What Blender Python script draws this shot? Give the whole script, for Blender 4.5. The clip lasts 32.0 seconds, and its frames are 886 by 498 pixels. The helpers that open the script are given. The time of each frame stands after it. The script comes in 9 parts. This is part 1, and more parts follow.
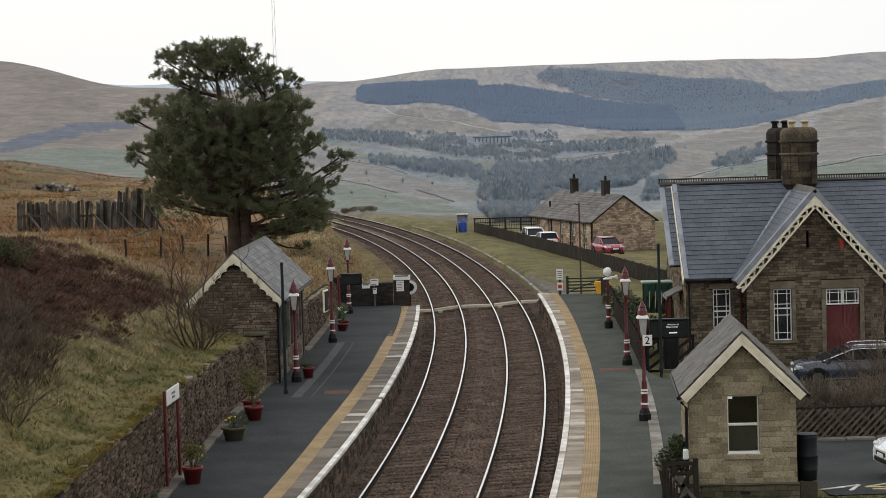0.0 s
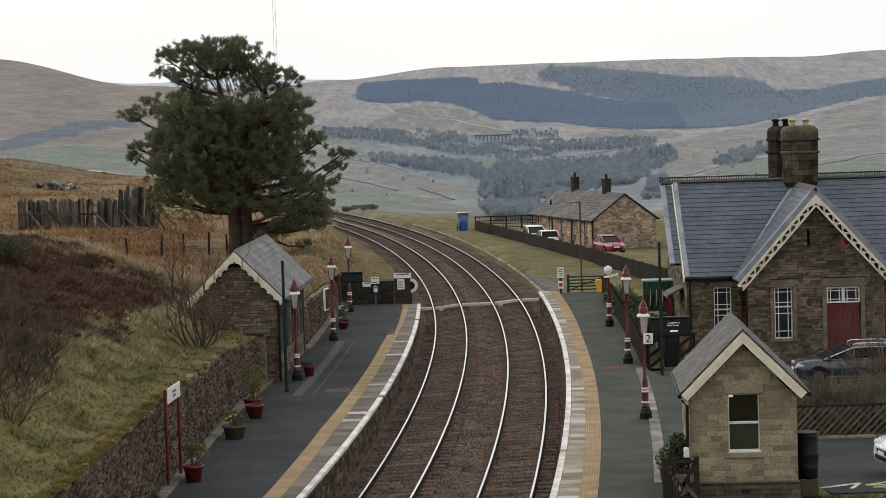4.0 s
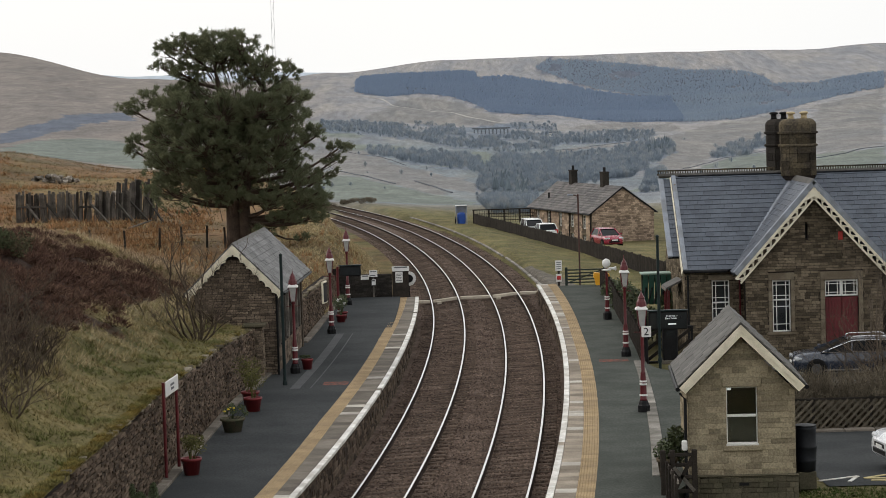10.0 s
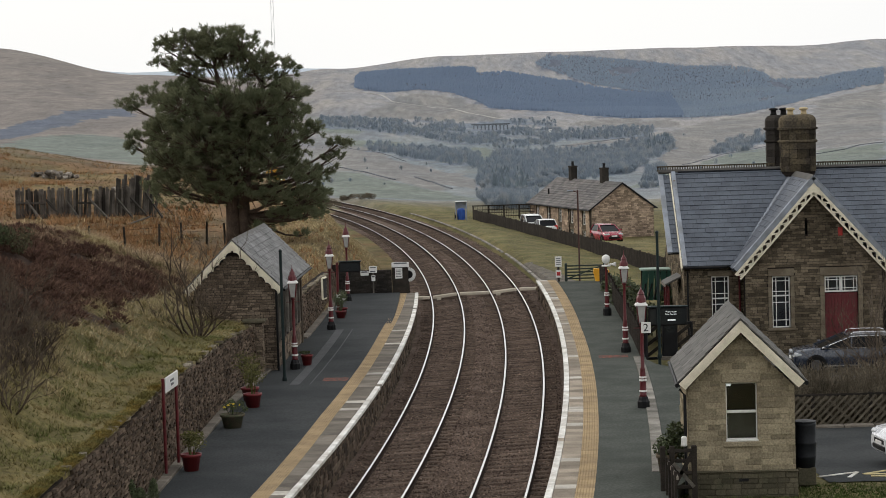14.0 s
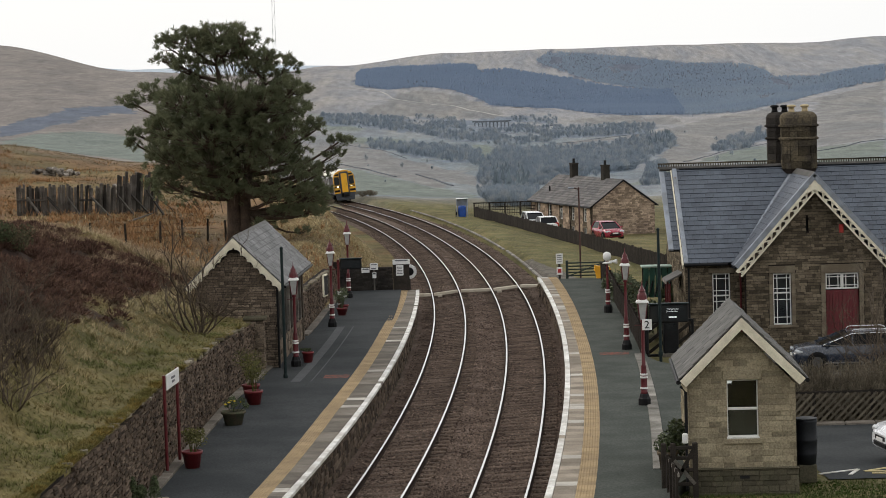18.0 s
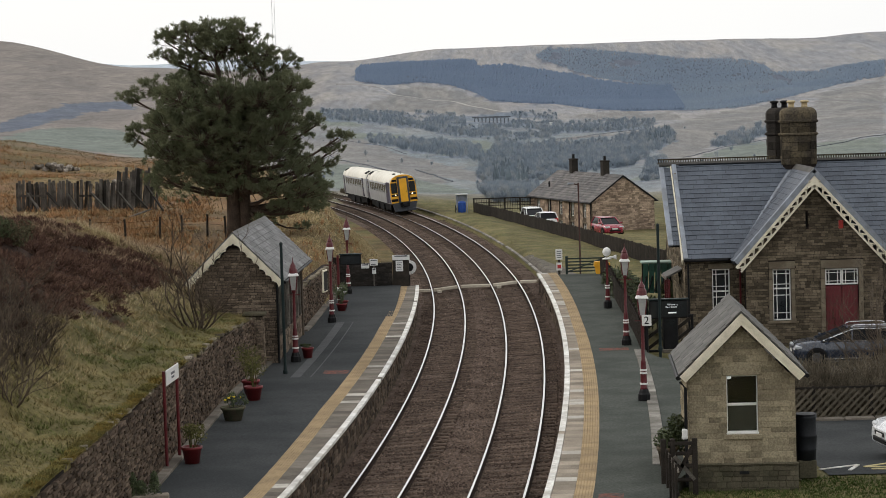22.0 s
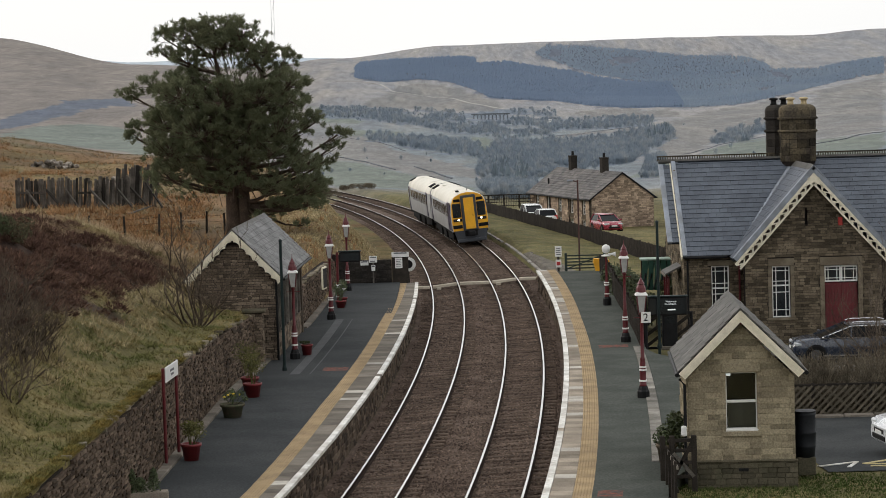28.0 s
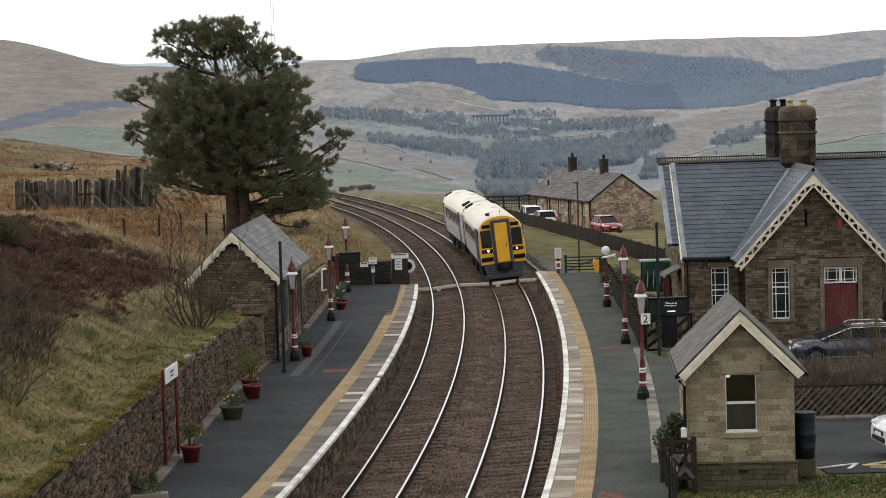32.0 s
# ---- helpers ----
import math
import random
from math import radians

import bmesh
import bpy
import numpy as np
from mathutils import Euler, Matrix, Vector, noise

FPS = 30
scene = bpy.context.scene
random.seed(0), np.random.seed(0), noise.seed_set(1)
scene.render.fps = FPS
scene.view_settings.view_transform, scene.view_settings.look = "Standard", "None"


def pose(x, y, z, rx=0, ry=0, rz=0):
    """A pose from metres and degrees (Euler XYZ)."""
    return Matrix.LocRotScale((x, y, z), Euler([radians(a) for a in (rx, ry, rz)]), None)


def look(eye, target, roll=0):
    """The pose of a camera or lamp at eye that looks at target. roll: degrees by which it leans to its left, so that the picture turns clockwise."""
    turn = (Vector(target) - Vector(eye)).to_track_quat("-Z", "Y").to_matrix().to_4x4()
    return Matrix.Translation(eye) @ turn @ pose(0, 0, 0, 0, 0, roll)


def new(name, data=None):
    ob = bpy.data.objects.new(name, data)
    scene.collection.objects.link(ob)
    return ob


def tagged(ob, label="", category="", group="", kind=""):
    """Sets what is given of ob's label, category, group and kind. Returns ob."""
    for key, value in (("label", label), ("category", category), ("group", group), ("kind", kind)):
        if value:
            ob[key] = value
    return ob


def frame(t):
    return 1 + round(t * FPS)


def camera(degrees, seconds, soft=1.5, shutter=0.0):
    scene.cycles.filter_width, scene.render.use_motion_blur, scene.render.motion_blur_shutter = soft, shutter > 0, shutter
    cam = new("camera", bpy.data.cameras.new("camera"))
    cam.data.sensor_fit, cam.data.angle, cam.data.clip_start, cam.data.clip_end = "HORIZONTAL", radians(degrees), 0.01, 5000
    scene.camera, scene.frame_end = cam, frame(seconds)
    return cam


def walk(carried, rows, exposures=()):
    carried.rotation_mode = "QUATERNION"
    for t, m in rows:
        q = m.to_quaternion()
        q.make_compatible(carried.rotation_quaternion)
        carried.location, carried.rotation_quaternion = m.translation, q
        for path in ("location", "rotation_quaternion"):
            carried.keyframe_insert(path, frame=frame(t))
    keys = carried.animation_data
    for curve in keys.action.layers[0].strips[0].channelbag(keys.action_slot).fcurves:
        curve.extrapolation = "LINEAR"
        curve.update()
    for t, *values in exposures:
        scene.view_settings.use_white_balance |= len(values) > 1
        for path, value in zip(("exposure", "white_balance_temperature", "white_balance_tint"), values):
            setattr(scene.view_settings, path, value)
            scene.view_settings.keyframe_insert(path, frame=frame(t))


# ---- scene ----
EYE_Z = 10.669
cam = camera(22.18, 32.0, 0.65)


def aim(t, yaw, down):
    """One row of the camera's path: a fixed stand that pans a little, leaning 1.72 degrees."""
    return t, pose(0, 0, EYE_Z, 90 - down, 0, yaw) @ pose(0, 0, 0, 0, 0, -1.72)


walk(cam, [
    aim(0, 0.065, 3.492), aim(0.5, 0.084, 3.486), aim(1, 0.106, 3.492), aim(1.5, 0.108, 3.492), aim(2, 0.098, 3.492),
    aim(2.5, 0.087, 3.510), aim(3, 0.087, 3.492), aim(3.5, 0.086, 3.533), aim(5.5, 0.109, 3.536),
    aim(6, 0.126, 3.485), aim(6.5, 0.129, 3.492), aim(7, 0.109, 3.515), aim(7.5, 0.104, 3.508), aim(8, 0.106, 3.549),
    aim(8.5, 0.087, 3.574), aim(9, 0.071, 3.602), aim(9.5, 0.065, 3.668), aim(10, 0.044, 3.713),
    aim(10.5, 0.039, 3.747), aim(11, 0.044, 3.734), aim(11.5, 0.022, 3.749), aim(12, 0.011, 3.790),
    aim(12.5, -0.004, 3.822), aim(13, 0.000, 3.839), aim(13.5, 0.000, 3.822), aim(14, 0.039, 3.816),
    aim(14.5, 0.350, 3.618), aim(16.5, 0.044, 3.994), aim(17, 0.064, 3.932), aim(17.5, 0.066, 3.908),
    aim(18, 0.067, 3.888), aim(18.5, 0.068, 3.902), aim(19, 0.066, 3.901), aim(19.5, 0.066, 3.888),
    aim(20, 0.077, 3.888), aim(20.5, 0.077, 3.929), aim(21, 0.084, 3.910), aim(21.5, 0.071, 3.932),
    aim(22, 0.062, 3.998), aim(22.5, 0.064, 3.975), aim(23, 0.055, 3.949), aim(23.5, 0.055, 3.944),
    aim(24, 0.066, 3.953), aim(24.5, 0.064, 3.975), aim(25, 0.045, 3.997), aim(25.5, 0.046, 4.019),
    aim(27.5, 0.044, 4.035), aim(28, 0.046, 4.075), aim(28.5, 0.022, 4.129), aim(29, 0.042, 4.085),
    aim(29.5, 0.026, 4.041), aim(30, 0.020, 4.034), aim(30.5, 0.021, 4.019), aim(31, 0.026, 3.996),
    aim(31.5, 0.040, 4.017), aim(32, 0.038, 4.035),
], exposures=[(0, 0.0), (31, 0.02), (31.5, 0.08), (32, 0.15)])

# ---- sky and sun: a bright, even overcast ----
world = bpy.data.worlds.new("overcast")
scene.world = world
world.use_nodes = True
wn = world.node_tree
wn.nodes.clear()
sky = wn.nodes.new("ShaderNodeTexSky")
sky.sky_type = "NISHITA"
sky.sun_disc = False
sky.sun_elevation, sky.sun_rotation = radians(24), radians(-62)
sky.air_density, sky.dust_density, sky.ozone_density = 1.0, 4.0, 1.0
cloud = wn.nodes.new("ShaderNodeTexNoise")
cloud.inputs["Scale"].default_value = 1.6
cloud.inputs["Detail"].default_value = 5
ramp = wn.nodes.new("ShaderNodeValToRGB")
ramp.color_ramp.elements[0].position, ramp.color_ramp.elements[0].color = 0.25, (9.6, 9.7, 9.9, 1)
ramp.color_ramp.elements[1].position, ramp.color_ramp.elements[1].color = 0.8, (11.5, 11.4, 11.0, 1)
tc = wn.nodes.new("ShaderNodeTexCoord")
mixs = wn.nodes.new("ShaderNodeMix")
mixs.data_type = "RGBA"
mixs.inputs["Factor"].default_value = 0.86
bg = wn.nodes.new("ShaderNodeBackground")
bg.inputs["Strength"].default_value = 0.106
wo = wn.nodes.new("ShaderNodeOutputWorld")
wn.links.new(tc.outputs["Generated"], cloud.inputs["Vector"])
wn.links.new(cloud.outputs["Fac"], ramp.inputs["Fac"])
wn.links.new(sky.outputs["Color"], mixs.inputs["A"])
wn.links.new(ramp.outputs["Color"], mixs.inputs["B"])
wn.links.new(mixs.outputs["Result"], bg.inputs["Color"])
wn.links.new(bg.outputs["Background"], wo.inputs["Surface"])

sun = new("sun", bpy.data.lights.new("sun", "SUN"))
sun.data.energy, sun.data.angle, sun.data.color = 1.0, radians(20), (1.0, 0.95, 0.88)
sun.matrix_world = look((-60, 32, 34), (0, 0, 0))


# ---- materials ----
def mat(name, base, rough=0.8, metal=0.0, var=0.25, scale=3.0, fine=40.0, bump=0.15, tint=None, piece=0.0, spec=0.4,
        stain=0.0, dist=0.02):
    """A surface with broad patches (tint), fine grain, uneven roughness and fine relief; piece: how far single pieces differ."""
    m = bpy.data.materials.new(name)
    m.use_nodes = True
    nt = m.node_tree
    N, L = nt.nodes, nt.links
    b = N["Principled BSDF"]
    b.inputs["Metallic"].default_value = metal
    b.inputs["Specular IOR Level"].default_value = spec if rough < 0.75 else min(spec, 0.06)
    co = N.new("ShaderNodeTexCoord")
    big = N.new("ShaderNodeTexNoise")
    big.inputs["Scale"].default_value, big.inputs["Detail"].default_value = scale, 4
    sm = N.new("ShaderNodeTexNoise")
    sm.inputs["Scale"].default_value, sm.inputs["Detail"].default_value = fine, 3
    geo = N.new("ShaderNodeNewGeometry")
    for n in (big, sm):
        L.new(geo.outputs["Position"] if piece else co.outputs["Object"], n.inputs["Vector"])
    second = tint or tuple(c * (1 - var) for c in base)
    mx = N.new("ShaderNodeMix")
    mx.data_type = "RGBA"
    mx.inputs["A"].default_value, mx.inputs["B"].default_value = (*base, 1), (*second, 1)
    cr = N.new("ShaderNodeMapRange")
    cr.inputs["From Min"].default_value, cr.inputs["From Max"].default_value = 0.38, 0.62
    L.new(big.outputs["Fac"], cr.inputs["Value"])
    L.new(cr.outputs["Result"], mx.inputs["Factor"])
    gr = N.new("ShaderNodeMapRange")
    gr.inputs["To Min"].default_value, gr.inputs["To Max"].default_value = 1 - var, 1 + var
    gr.inputs["From Min"].default_value, gr.inputs["From Max"].default_value = 0.3, 0.7
    L.new(sm.outputs["Fac"], gr.inputs["Value"])
    val = gr.outputs["Result"]
    if piece:
        oi = N.new("ShaderNodeObjectInfo")
        ad = N.new("ShaderNodeMath")
        ad.operation = "ADD"
        L.new(oi.outputs["Random"], ad.inputs[0])
        L.new(geo.outputs["Random Per Island"], ad.inputs[1])
        fr = N.new("ShaderNodeMath")
        fr.operation = "FRACT"
        L.new(ad.outputs["Value"], fr.inputs[0])
        pr = N.new("ShaderNodeMapRange")
        pr.inputs["To Min"].default_value, pr.inputs["To Max"].default_value = 1 - piece, 1 + piece
        L.new(fr.outputs["Value"], pr.inputs["Value"])
        mu = N.new("ShaderNodeMath")
        mu.operation = "MULTIPLY"
        L.new(val, mu.inputs[0])
        L.new(pr.outputs["Result"], mu.inputs[1])
        val = mu.outputs["Value"]
    vm = N.new("ShaderNodeVectorMath")
    vm.operation = "SCALE"
    L.new(mx.outputs["Result"], vm.inputs["Vector"])
    L.new(val, vm.inputs["Scale"])
    L.new(vm.outputs["Vector"], b.inputs["Base Color"])
    rr = N.new("ShaderNodeMapRange")
    rr.inputs["To Min"].default_value, rr.inputs["To Max"].default_value = max(rough - 0.12, 0.03), min(rough + 0.1, 1)
    L.new(sm.outputs["Fac"], rr.inputs["Value"])
    L.new(rr.outputs["Result"], b.inputs["Roughness"])
    if bump:
        bp = N.new("ShaderNodeBump")
        bp.inputs["Strength"].default_value, bp.inputs["Distance"].default_value = bump, dist
        L.new(sm.outputs["Fac"], bp.inputs["Height"])
        L.new(bp.outputs["Normal"], b.inputs["Normal"])
    return m


def glow(name, color, strength):
    m = mat(name, color, 0.4, var=0.0, bump=0)
    b = m.node_tree.nodes["Principled BSDF"]
    b.inputs["Emission Color"].default_value, b.inputs["Emission Strength"].default_value = (*color, 1), strength
    return m


def glass(name, color=(0.9, 0.95, 0.95), rough=0.03, trans=1.0):
    m = bpy.data.materials.new(name)
    m.use_nodes = True
    b = m.node_tree.nodes["Principled BSDF"]
    b.inputs["Base Color"].default_value, b.inputs["Roughness"].default_value = (*color, 1), rough
    b.inputs["Transmission Weight"].default_value, b.inputs["IOR"].default_value = trans, 1.45
    return m


M_ASPHALT = mat("asphalt", (0.037, 0.0405, 0.042), 0.92, tint=(0.052, 0.055, 0.056), var=0.28, scale=0.5, fine=16, bump=0.3)
M_ASPHALT_PALE = mat("worn_green_grey_asphalt", (0.054, 0.06, 0.053), 0.92, tint=(0.074, 0.08, 0.071), var=0.26, scale=0.8, fine=15, bump=0.3)
M_BALLAST = mat("ballast", (0.155, 0.115, 0.092), 0.95, tint=(0.092, 0.066, 0.052), var=0.5, scale=1.1, fine=14, bump=0.9, dist=0.06)
M_GRAVEL_GREY = mat("grey_gravel", (0.16, 0.145, 0.125), 0.95, tint=(0.1, 0.09, 0.076), var=0.5, scale=1.4, fine=12, bump=0.8, dist=0.05)
M_STONES = mat("ballast_stones", (0.162, 0.12, 0.094), 0.9, tint=(0.07, 0.05, 0.04), var=0.3, scale=0.9, fine=30, bump=0.2, piece=0.6)
M_RAILTOP = mat("rail_head_steel", (0.72, 0.71, 0.69), 0.27, metal=1.0, var=0.06, scale=2, fine=30, bump=0.02)
# rust, darkened further to stand for shade along the rail sides
M_RUST = mat("shaded_rust", (0.03, 0.019, 0.014), 0.85, var=0.3, scale=4, fine=50)
M_SLEEPER = mat("weathered_sleeper", (0.108, 0.079, 0.061), 0.9, tint=(0.068, 0.049, 0.038), var=0.3, scale=1.5, fine=12, piece=0.2)
M_COPING = mat("coping_slab", (0.18, 0.16, 0.135), 0.85, tint=(0.13, 0.113, 0.094), var=0.2, scale=1.2, fine=30, piece=0.28)
M_COPING_PALE = mat("pale_coping_slab", (0.3, 0.257, 0.205), 0.85, tint=(0.22, 0.188, 0.15), var=0.2, scale=1.2, fine=30, piece=0.25)
M_COPING_NEW = mat("new_concrete_slab", (0.48, 0.45, 0.4), 0.85, tint=(0.38, 0.35, 0.31), var=0.15, scale=2, fine=30, piece=0.15)
M_WHITE_EDGE = mat("worn_white_paint", (0.74, 0.73, 0.69), 0.7, tint=(0.48, 0.45, 0.4), var=0.16, scale=1.7, fine=12, piece=0.1)
M_YELLOW = mat("tactile_buff", (0.37, 0.275, 0.16), 0.8, tint=(0.29, 0.215, 0.13), var=0.12, scale=1.2, fine=30, piece=0.12)
M_RUBBLE = mat("rubble_stone", (0.115, 0.09, 0.068), 0.9, tint=(0.175, 0.138, 0.104), var=0.4, scale=0.8, fine=25, piece=0.45, bump=0.4)
M_MORTAR = mat("dark_joint", (0.032, 0.026, 0.023), 0.95, var=0.3, scale=2, fine=30)
M_SANDSTONE = mat("buff_sandstone", (0.272, 0.233, 0.16), 0.85, tint=(0.215, 0.18, 0.124), var=0.28, scale=1.8, fine=22, piece=0.3, bump=0.3)
M_HOUSESTONE = mat("brown_house_stone", (0.098, 0.08, 0.056), 0.9, tint=(0.15, 0.122, 0.087), var=0.3, scale=0.9, fine=25, piece=0.5, bump=0.4)
M_DRESSED = mat("dressed_stone", (0.21, 0.178, 0.13), 0.85, tint=(0.145, 0.118, 0.085), var=0.15, scale=2, fine=30, piece=0.12)
M_SOOT = mat("sooty_stone", (0.042, 0.036, 0.029), 0.9, tint=(0.085, 0.07, 0.047), var=0.35, scale=1.6, fine=12, piece=0.5, bump=0.4)
M_SLATE = mat("blue_slate", (0.096, 0.111, 0.136), 0.55, tint=(0.076, 0.088, 0.11), var=0.14, scale=0.7, fine=14, piece=0.12, bump=0.15)
M_COTTAGE_SLATE = mat("lichened_cottage_slate", (0.125, 0.113, 0.107), 0.7, tint=(0.074, 0.07, 0.07), var=0.35, scale=0.9, fine=12, piece=0.3, bump=0.25)
M_SLATE_GREY = mat("mossy_grey_slate", (0.1, 0.094, 0.086), 0.7, tint=(0.066, 0.063, 0.056), var=0.2, scale=1.6, fine=20, piece=0.28, bump=0.25)
M_SLATE_BASE = mat("slate_shadow_gap", (0.02, 0.022, 0.025), 0.8)
M_CREAM = mat("cream_paint", (0.78, 0.72, 0.57), 0.55, tint=(0.64, 0.585, 0.45), var=0.08, scale=3, fine=30, bump=0.05)
M_WHITE = mat("white_paint", (0.75, 0.74, 0.71), 0.5, var=0.06, scale=3, fine=30, bump=0.04)
M_MAROON = mat("maroon_gloss", (0.1, 0.011, 0.014), 0.35, tint=(0.08, 0.009, 0.012), var=0.12, scale=3, fine=25, bump=0.03)
M_BLACK = mat("black_paint", (0.012, 0.012, 0.013), 0.5, var=0.3, scale=3, fine=25, bump=0.03, spec=0.15)
M_DARKWOOD = mat("dark_creosoted_timber", (0.024, 0.021, 0.018), 0.85, tint=(0.038, 0.032, 0.027), var=0.25, scale=2.5, fine=30, piece=0.25)
M_GREYWOOD = mat("weathered_grey_timber", (0.2, 0.18, 0.155), 0.9, tint=(0.11, 0.1, 0.088), var=0.25, scale=2.0, fine=30, piece=0.4)
M_GLASS_DARK = mat("dark_window_glass", (0.02, 0.023, 0.025), 0.08, var=0.1, bump=0, spec=0.7)


M_GLASS_CLEAR = glass("clear_window_glass")


# ---- mesh helpers ----
class Build:
    """Gathers faces for one mesh."""

    def __init__(self):
        self.v, self.f, self.smooth = [], [], False

    def add(self, verts, faces):
        n = len(self.v)
        self.v.extend(tuple(p) for p in verts)
        self.f.extend(tuple(i + n for i in q) for q in faces)
        return self

    def box(self, c, s, rz=0.0, m=None):
        m = m or (Matrix.Translation(c) @ Matrix.Rotation(rz, 4, "Z"))
        x, y, z = (a / 2 for a in s)
        vs = [m @ Vector((i * x, j * y, k * z)) for k in (-1, 1) for j in (-1, 1) for i in (-1, 1)]
        return self.add(vs, [(0, 2, 3, 1), (4, 5, 7, 6), (0, 1, 5, 4), (2, 6, 7, 3), (0, 4, 6, 2), (1, 3, 7, 5)])

    def cbox(self, c, s, b=0.02, rz=0.0, m=None):
        """A box with worn, chamfered edges."""
        m = m or (Matrix.Translation(c) @ Matrix.Rotation(rz, 4, "Z"))
        h = [a / 2 for a in s]
        b = min(b, *(a * 0.9 for a in h))
        vs, idx = [], {}
        for k in (-1, 1):
            for j in (-1, 1):
                for i in (-1, 1):
                    for ax in range(3):
                        p = [i * (h[0] - b), j * (h[1] - b), k * (h[2] - b)]
                        p[ax] = (i, j, k)[ax] * h[ax]
                        idx[i, j, k, ax] = len(vs)
                        vs.append(m @ Vector(p))
        fs = []
        S = (-1, 1)
        for ax in range(3):
            o = [a for a in range(3) if a != ax]
            for s_ in S:
                q = []
                for u, w in ((-1, -1), (1, -1), (1, 1), (-1, 1)):
                    key = [0, 0, 0]
                    key[ax], key[o[0]], key[o[1]] = s_, u, w
                    q.append(idx[(*key, ax)])
                fs.append(tuple(q) if (s_ > 0) == (ax != 1) else tuple(reversed(q)))
            for u in S:
                for w in S:
                    k0, k1 = [0, 0, 0], [0, 0, 0]
                    k0[ax], k1[ax] = -1, 1
                    k0[o[0]] = k1[o[0]] = u
                    k0[o[1]] = k1[o[1]] = w
                    fs.append((idx[(*k0, o[0])], idx[(*k1, o[0])], idx[(*k1, o[1])], idx[(*k0, o[1])]))
        for i in S:
            for j in S:
                for k in S:
                    fs.append((idx[i, j, k, 0], idx[i, j, k, 1], idx[i, j, k, 2]))
        return self.add(vs, fs)

    def beam(self, p, q, w, h, b=0.0):
        """A bar from p to q, w wide, h deep."""
        p, q = Vector(p), Vector(q)
        d = q - p
        m = Matrix.Translation((p + q) / 2) @ d.to_track_quat("Y", "Z").to_matrix().to_4x4()
        return self.cbox(None, (w, d.length, h), b, m=m) if b else self.box(None, (w, d.length, h), m=m)

    def tube(self, pts, radii, n=8, cap=True):
        """A round bar along pts with its radius at each."""
        pts = [Vector(p) for p in pts]
        rings = []
        for i, p in enumerate(pts):
            d = (pts[min(i + 1, len(pts) - 1)] - pts[max(i - 1, 0)]).normalized()
            a = d.orthogonal().normalized() if abs(d.z) < 0.9 else Vector((1, 0, 0))
            a = (a - d * a.dot(d)).normalized()
            c = d.cross(a)
            rings.append([p + (a * math.cos(2 * math.pi * k / n) + c * math.sin(2 * math.pi * k / n)) * radii[i] for k in range(n)])
        fs = [(i * n + k, i * n + (k + 1) % n, (i + 1) * n + (k + 1) % n, (i + 1) * n + k) for i in range(len(pts) - 1) for k in range(n)]
        if cap:
            fs += [tuple(reversed(range(n))), tuple((len(pts) - 1) * n + k for k in range(n))]
        return self.add([p for r in rings for p in r], fs)

    def lathe(self, c, prof, n=12, turn=0.0, sx=1.0, sy=1.0):
        """A turned body about the upright through c; prof: (radius, height) from below."""
        vs = [(c[0] + r * sx * math.cos(turn + 2 * math.pi * k / n), c[1] + r * sy * math.sin(turn + 2 * math.pi * k / n), c[2] + z) for r, z in prof for k in range(n)]
        fs = [(i * n + k, i * n + (k + 1) % n, (i + 1) * n + (k + 1) % n, (i + 1) * n + k) for i in range(len(prof) - 1) for k in range(n)]
        fs += [tuple(reversed(range(n))), tuple((len(prof) - 1) * n + k for k in range(n))]
        return self.add(vs, fs)

    def prism(self, poly, m, depth):
        """A flat outline (x, z) made depth thick along y, then placed by m."""
        n = len(poly)
        vs = [m @ Vector((x, y, z)) for y in (0, depth) for x, z in poly]
        fs = [tuple(range(n)), tuple(reversed(range(n, 2 * n)))] + [(i, n + i, n + (i + 1) % n, (i + 1) % n) for i in range(n)]
        return self.add(vs, fs)

    def sweep(self, line, prof, closed=False):
        """A profile of (offset, height) along a line of (x, y, z, heading)."""
        n = len(prof)
        vs = [(x + o * math.cos(h), y + o * math.sin(h), z + e) for x, y, z, h in line for o, e in prof]
        k = n if closed else n - 1
        fs = [(i * n + j, (i + 1) * n + j, (i + 1) * n + (j + 1) % n, i * n + (j + 1) % n) for i in range(len(line) - 1) for j in range(k)]
        if closed:
            fs += [tuple(range(n)), tuple(reversed(range((len(line) - 1) * n, len(line) * n)))]
        return self.add(vs, fs)

    def mesh(self, name, material):
        me = bpy.data.meshes.new(name)
        me.from_pydata(self.v, [], self.f)
        if self.smooth:
            me.polygons.foreach_set("use_smooth", [True] * len(me.polygons))
        me.materials.append(material)
        me.validate()
        me.update()
        return me


def part(name, b, material, parent=None, label=""):
    """Links one mesh under a thing or a part."""
    me = b if isinstance(b, bpy.types.Mesh) else b.mesh(name, material)
    ob = new(name, me)
    if parent:
        ob.parent = parent
    if label:
        ob["label"] = label
    return ob


def thing(name, label, category, at=(0, 0, 0), group="", kind="", rz=0.0):
    ob = new(name)
    ob.empty_display_size = 0.2
    ob.matrix_basis = pose(*at, 0, 0, rz)
    return tagged(ob, label, category, group, kind)


def smooth01(a, b, x):
    t = min(max((x - a) / (b - a), 0.0), 1.0)
    return t * t * (3 - 2 * t)


# ---- the railway's line: curvature by distance along it ----
LINE_S = [0, 30, 60, 90, 130, 180, 260, 400]
LINE_K = [2.509, 1.680, 1.681, 1.453, 1.234, 1.181, 0.9, 1.2]
STEP = 0.5


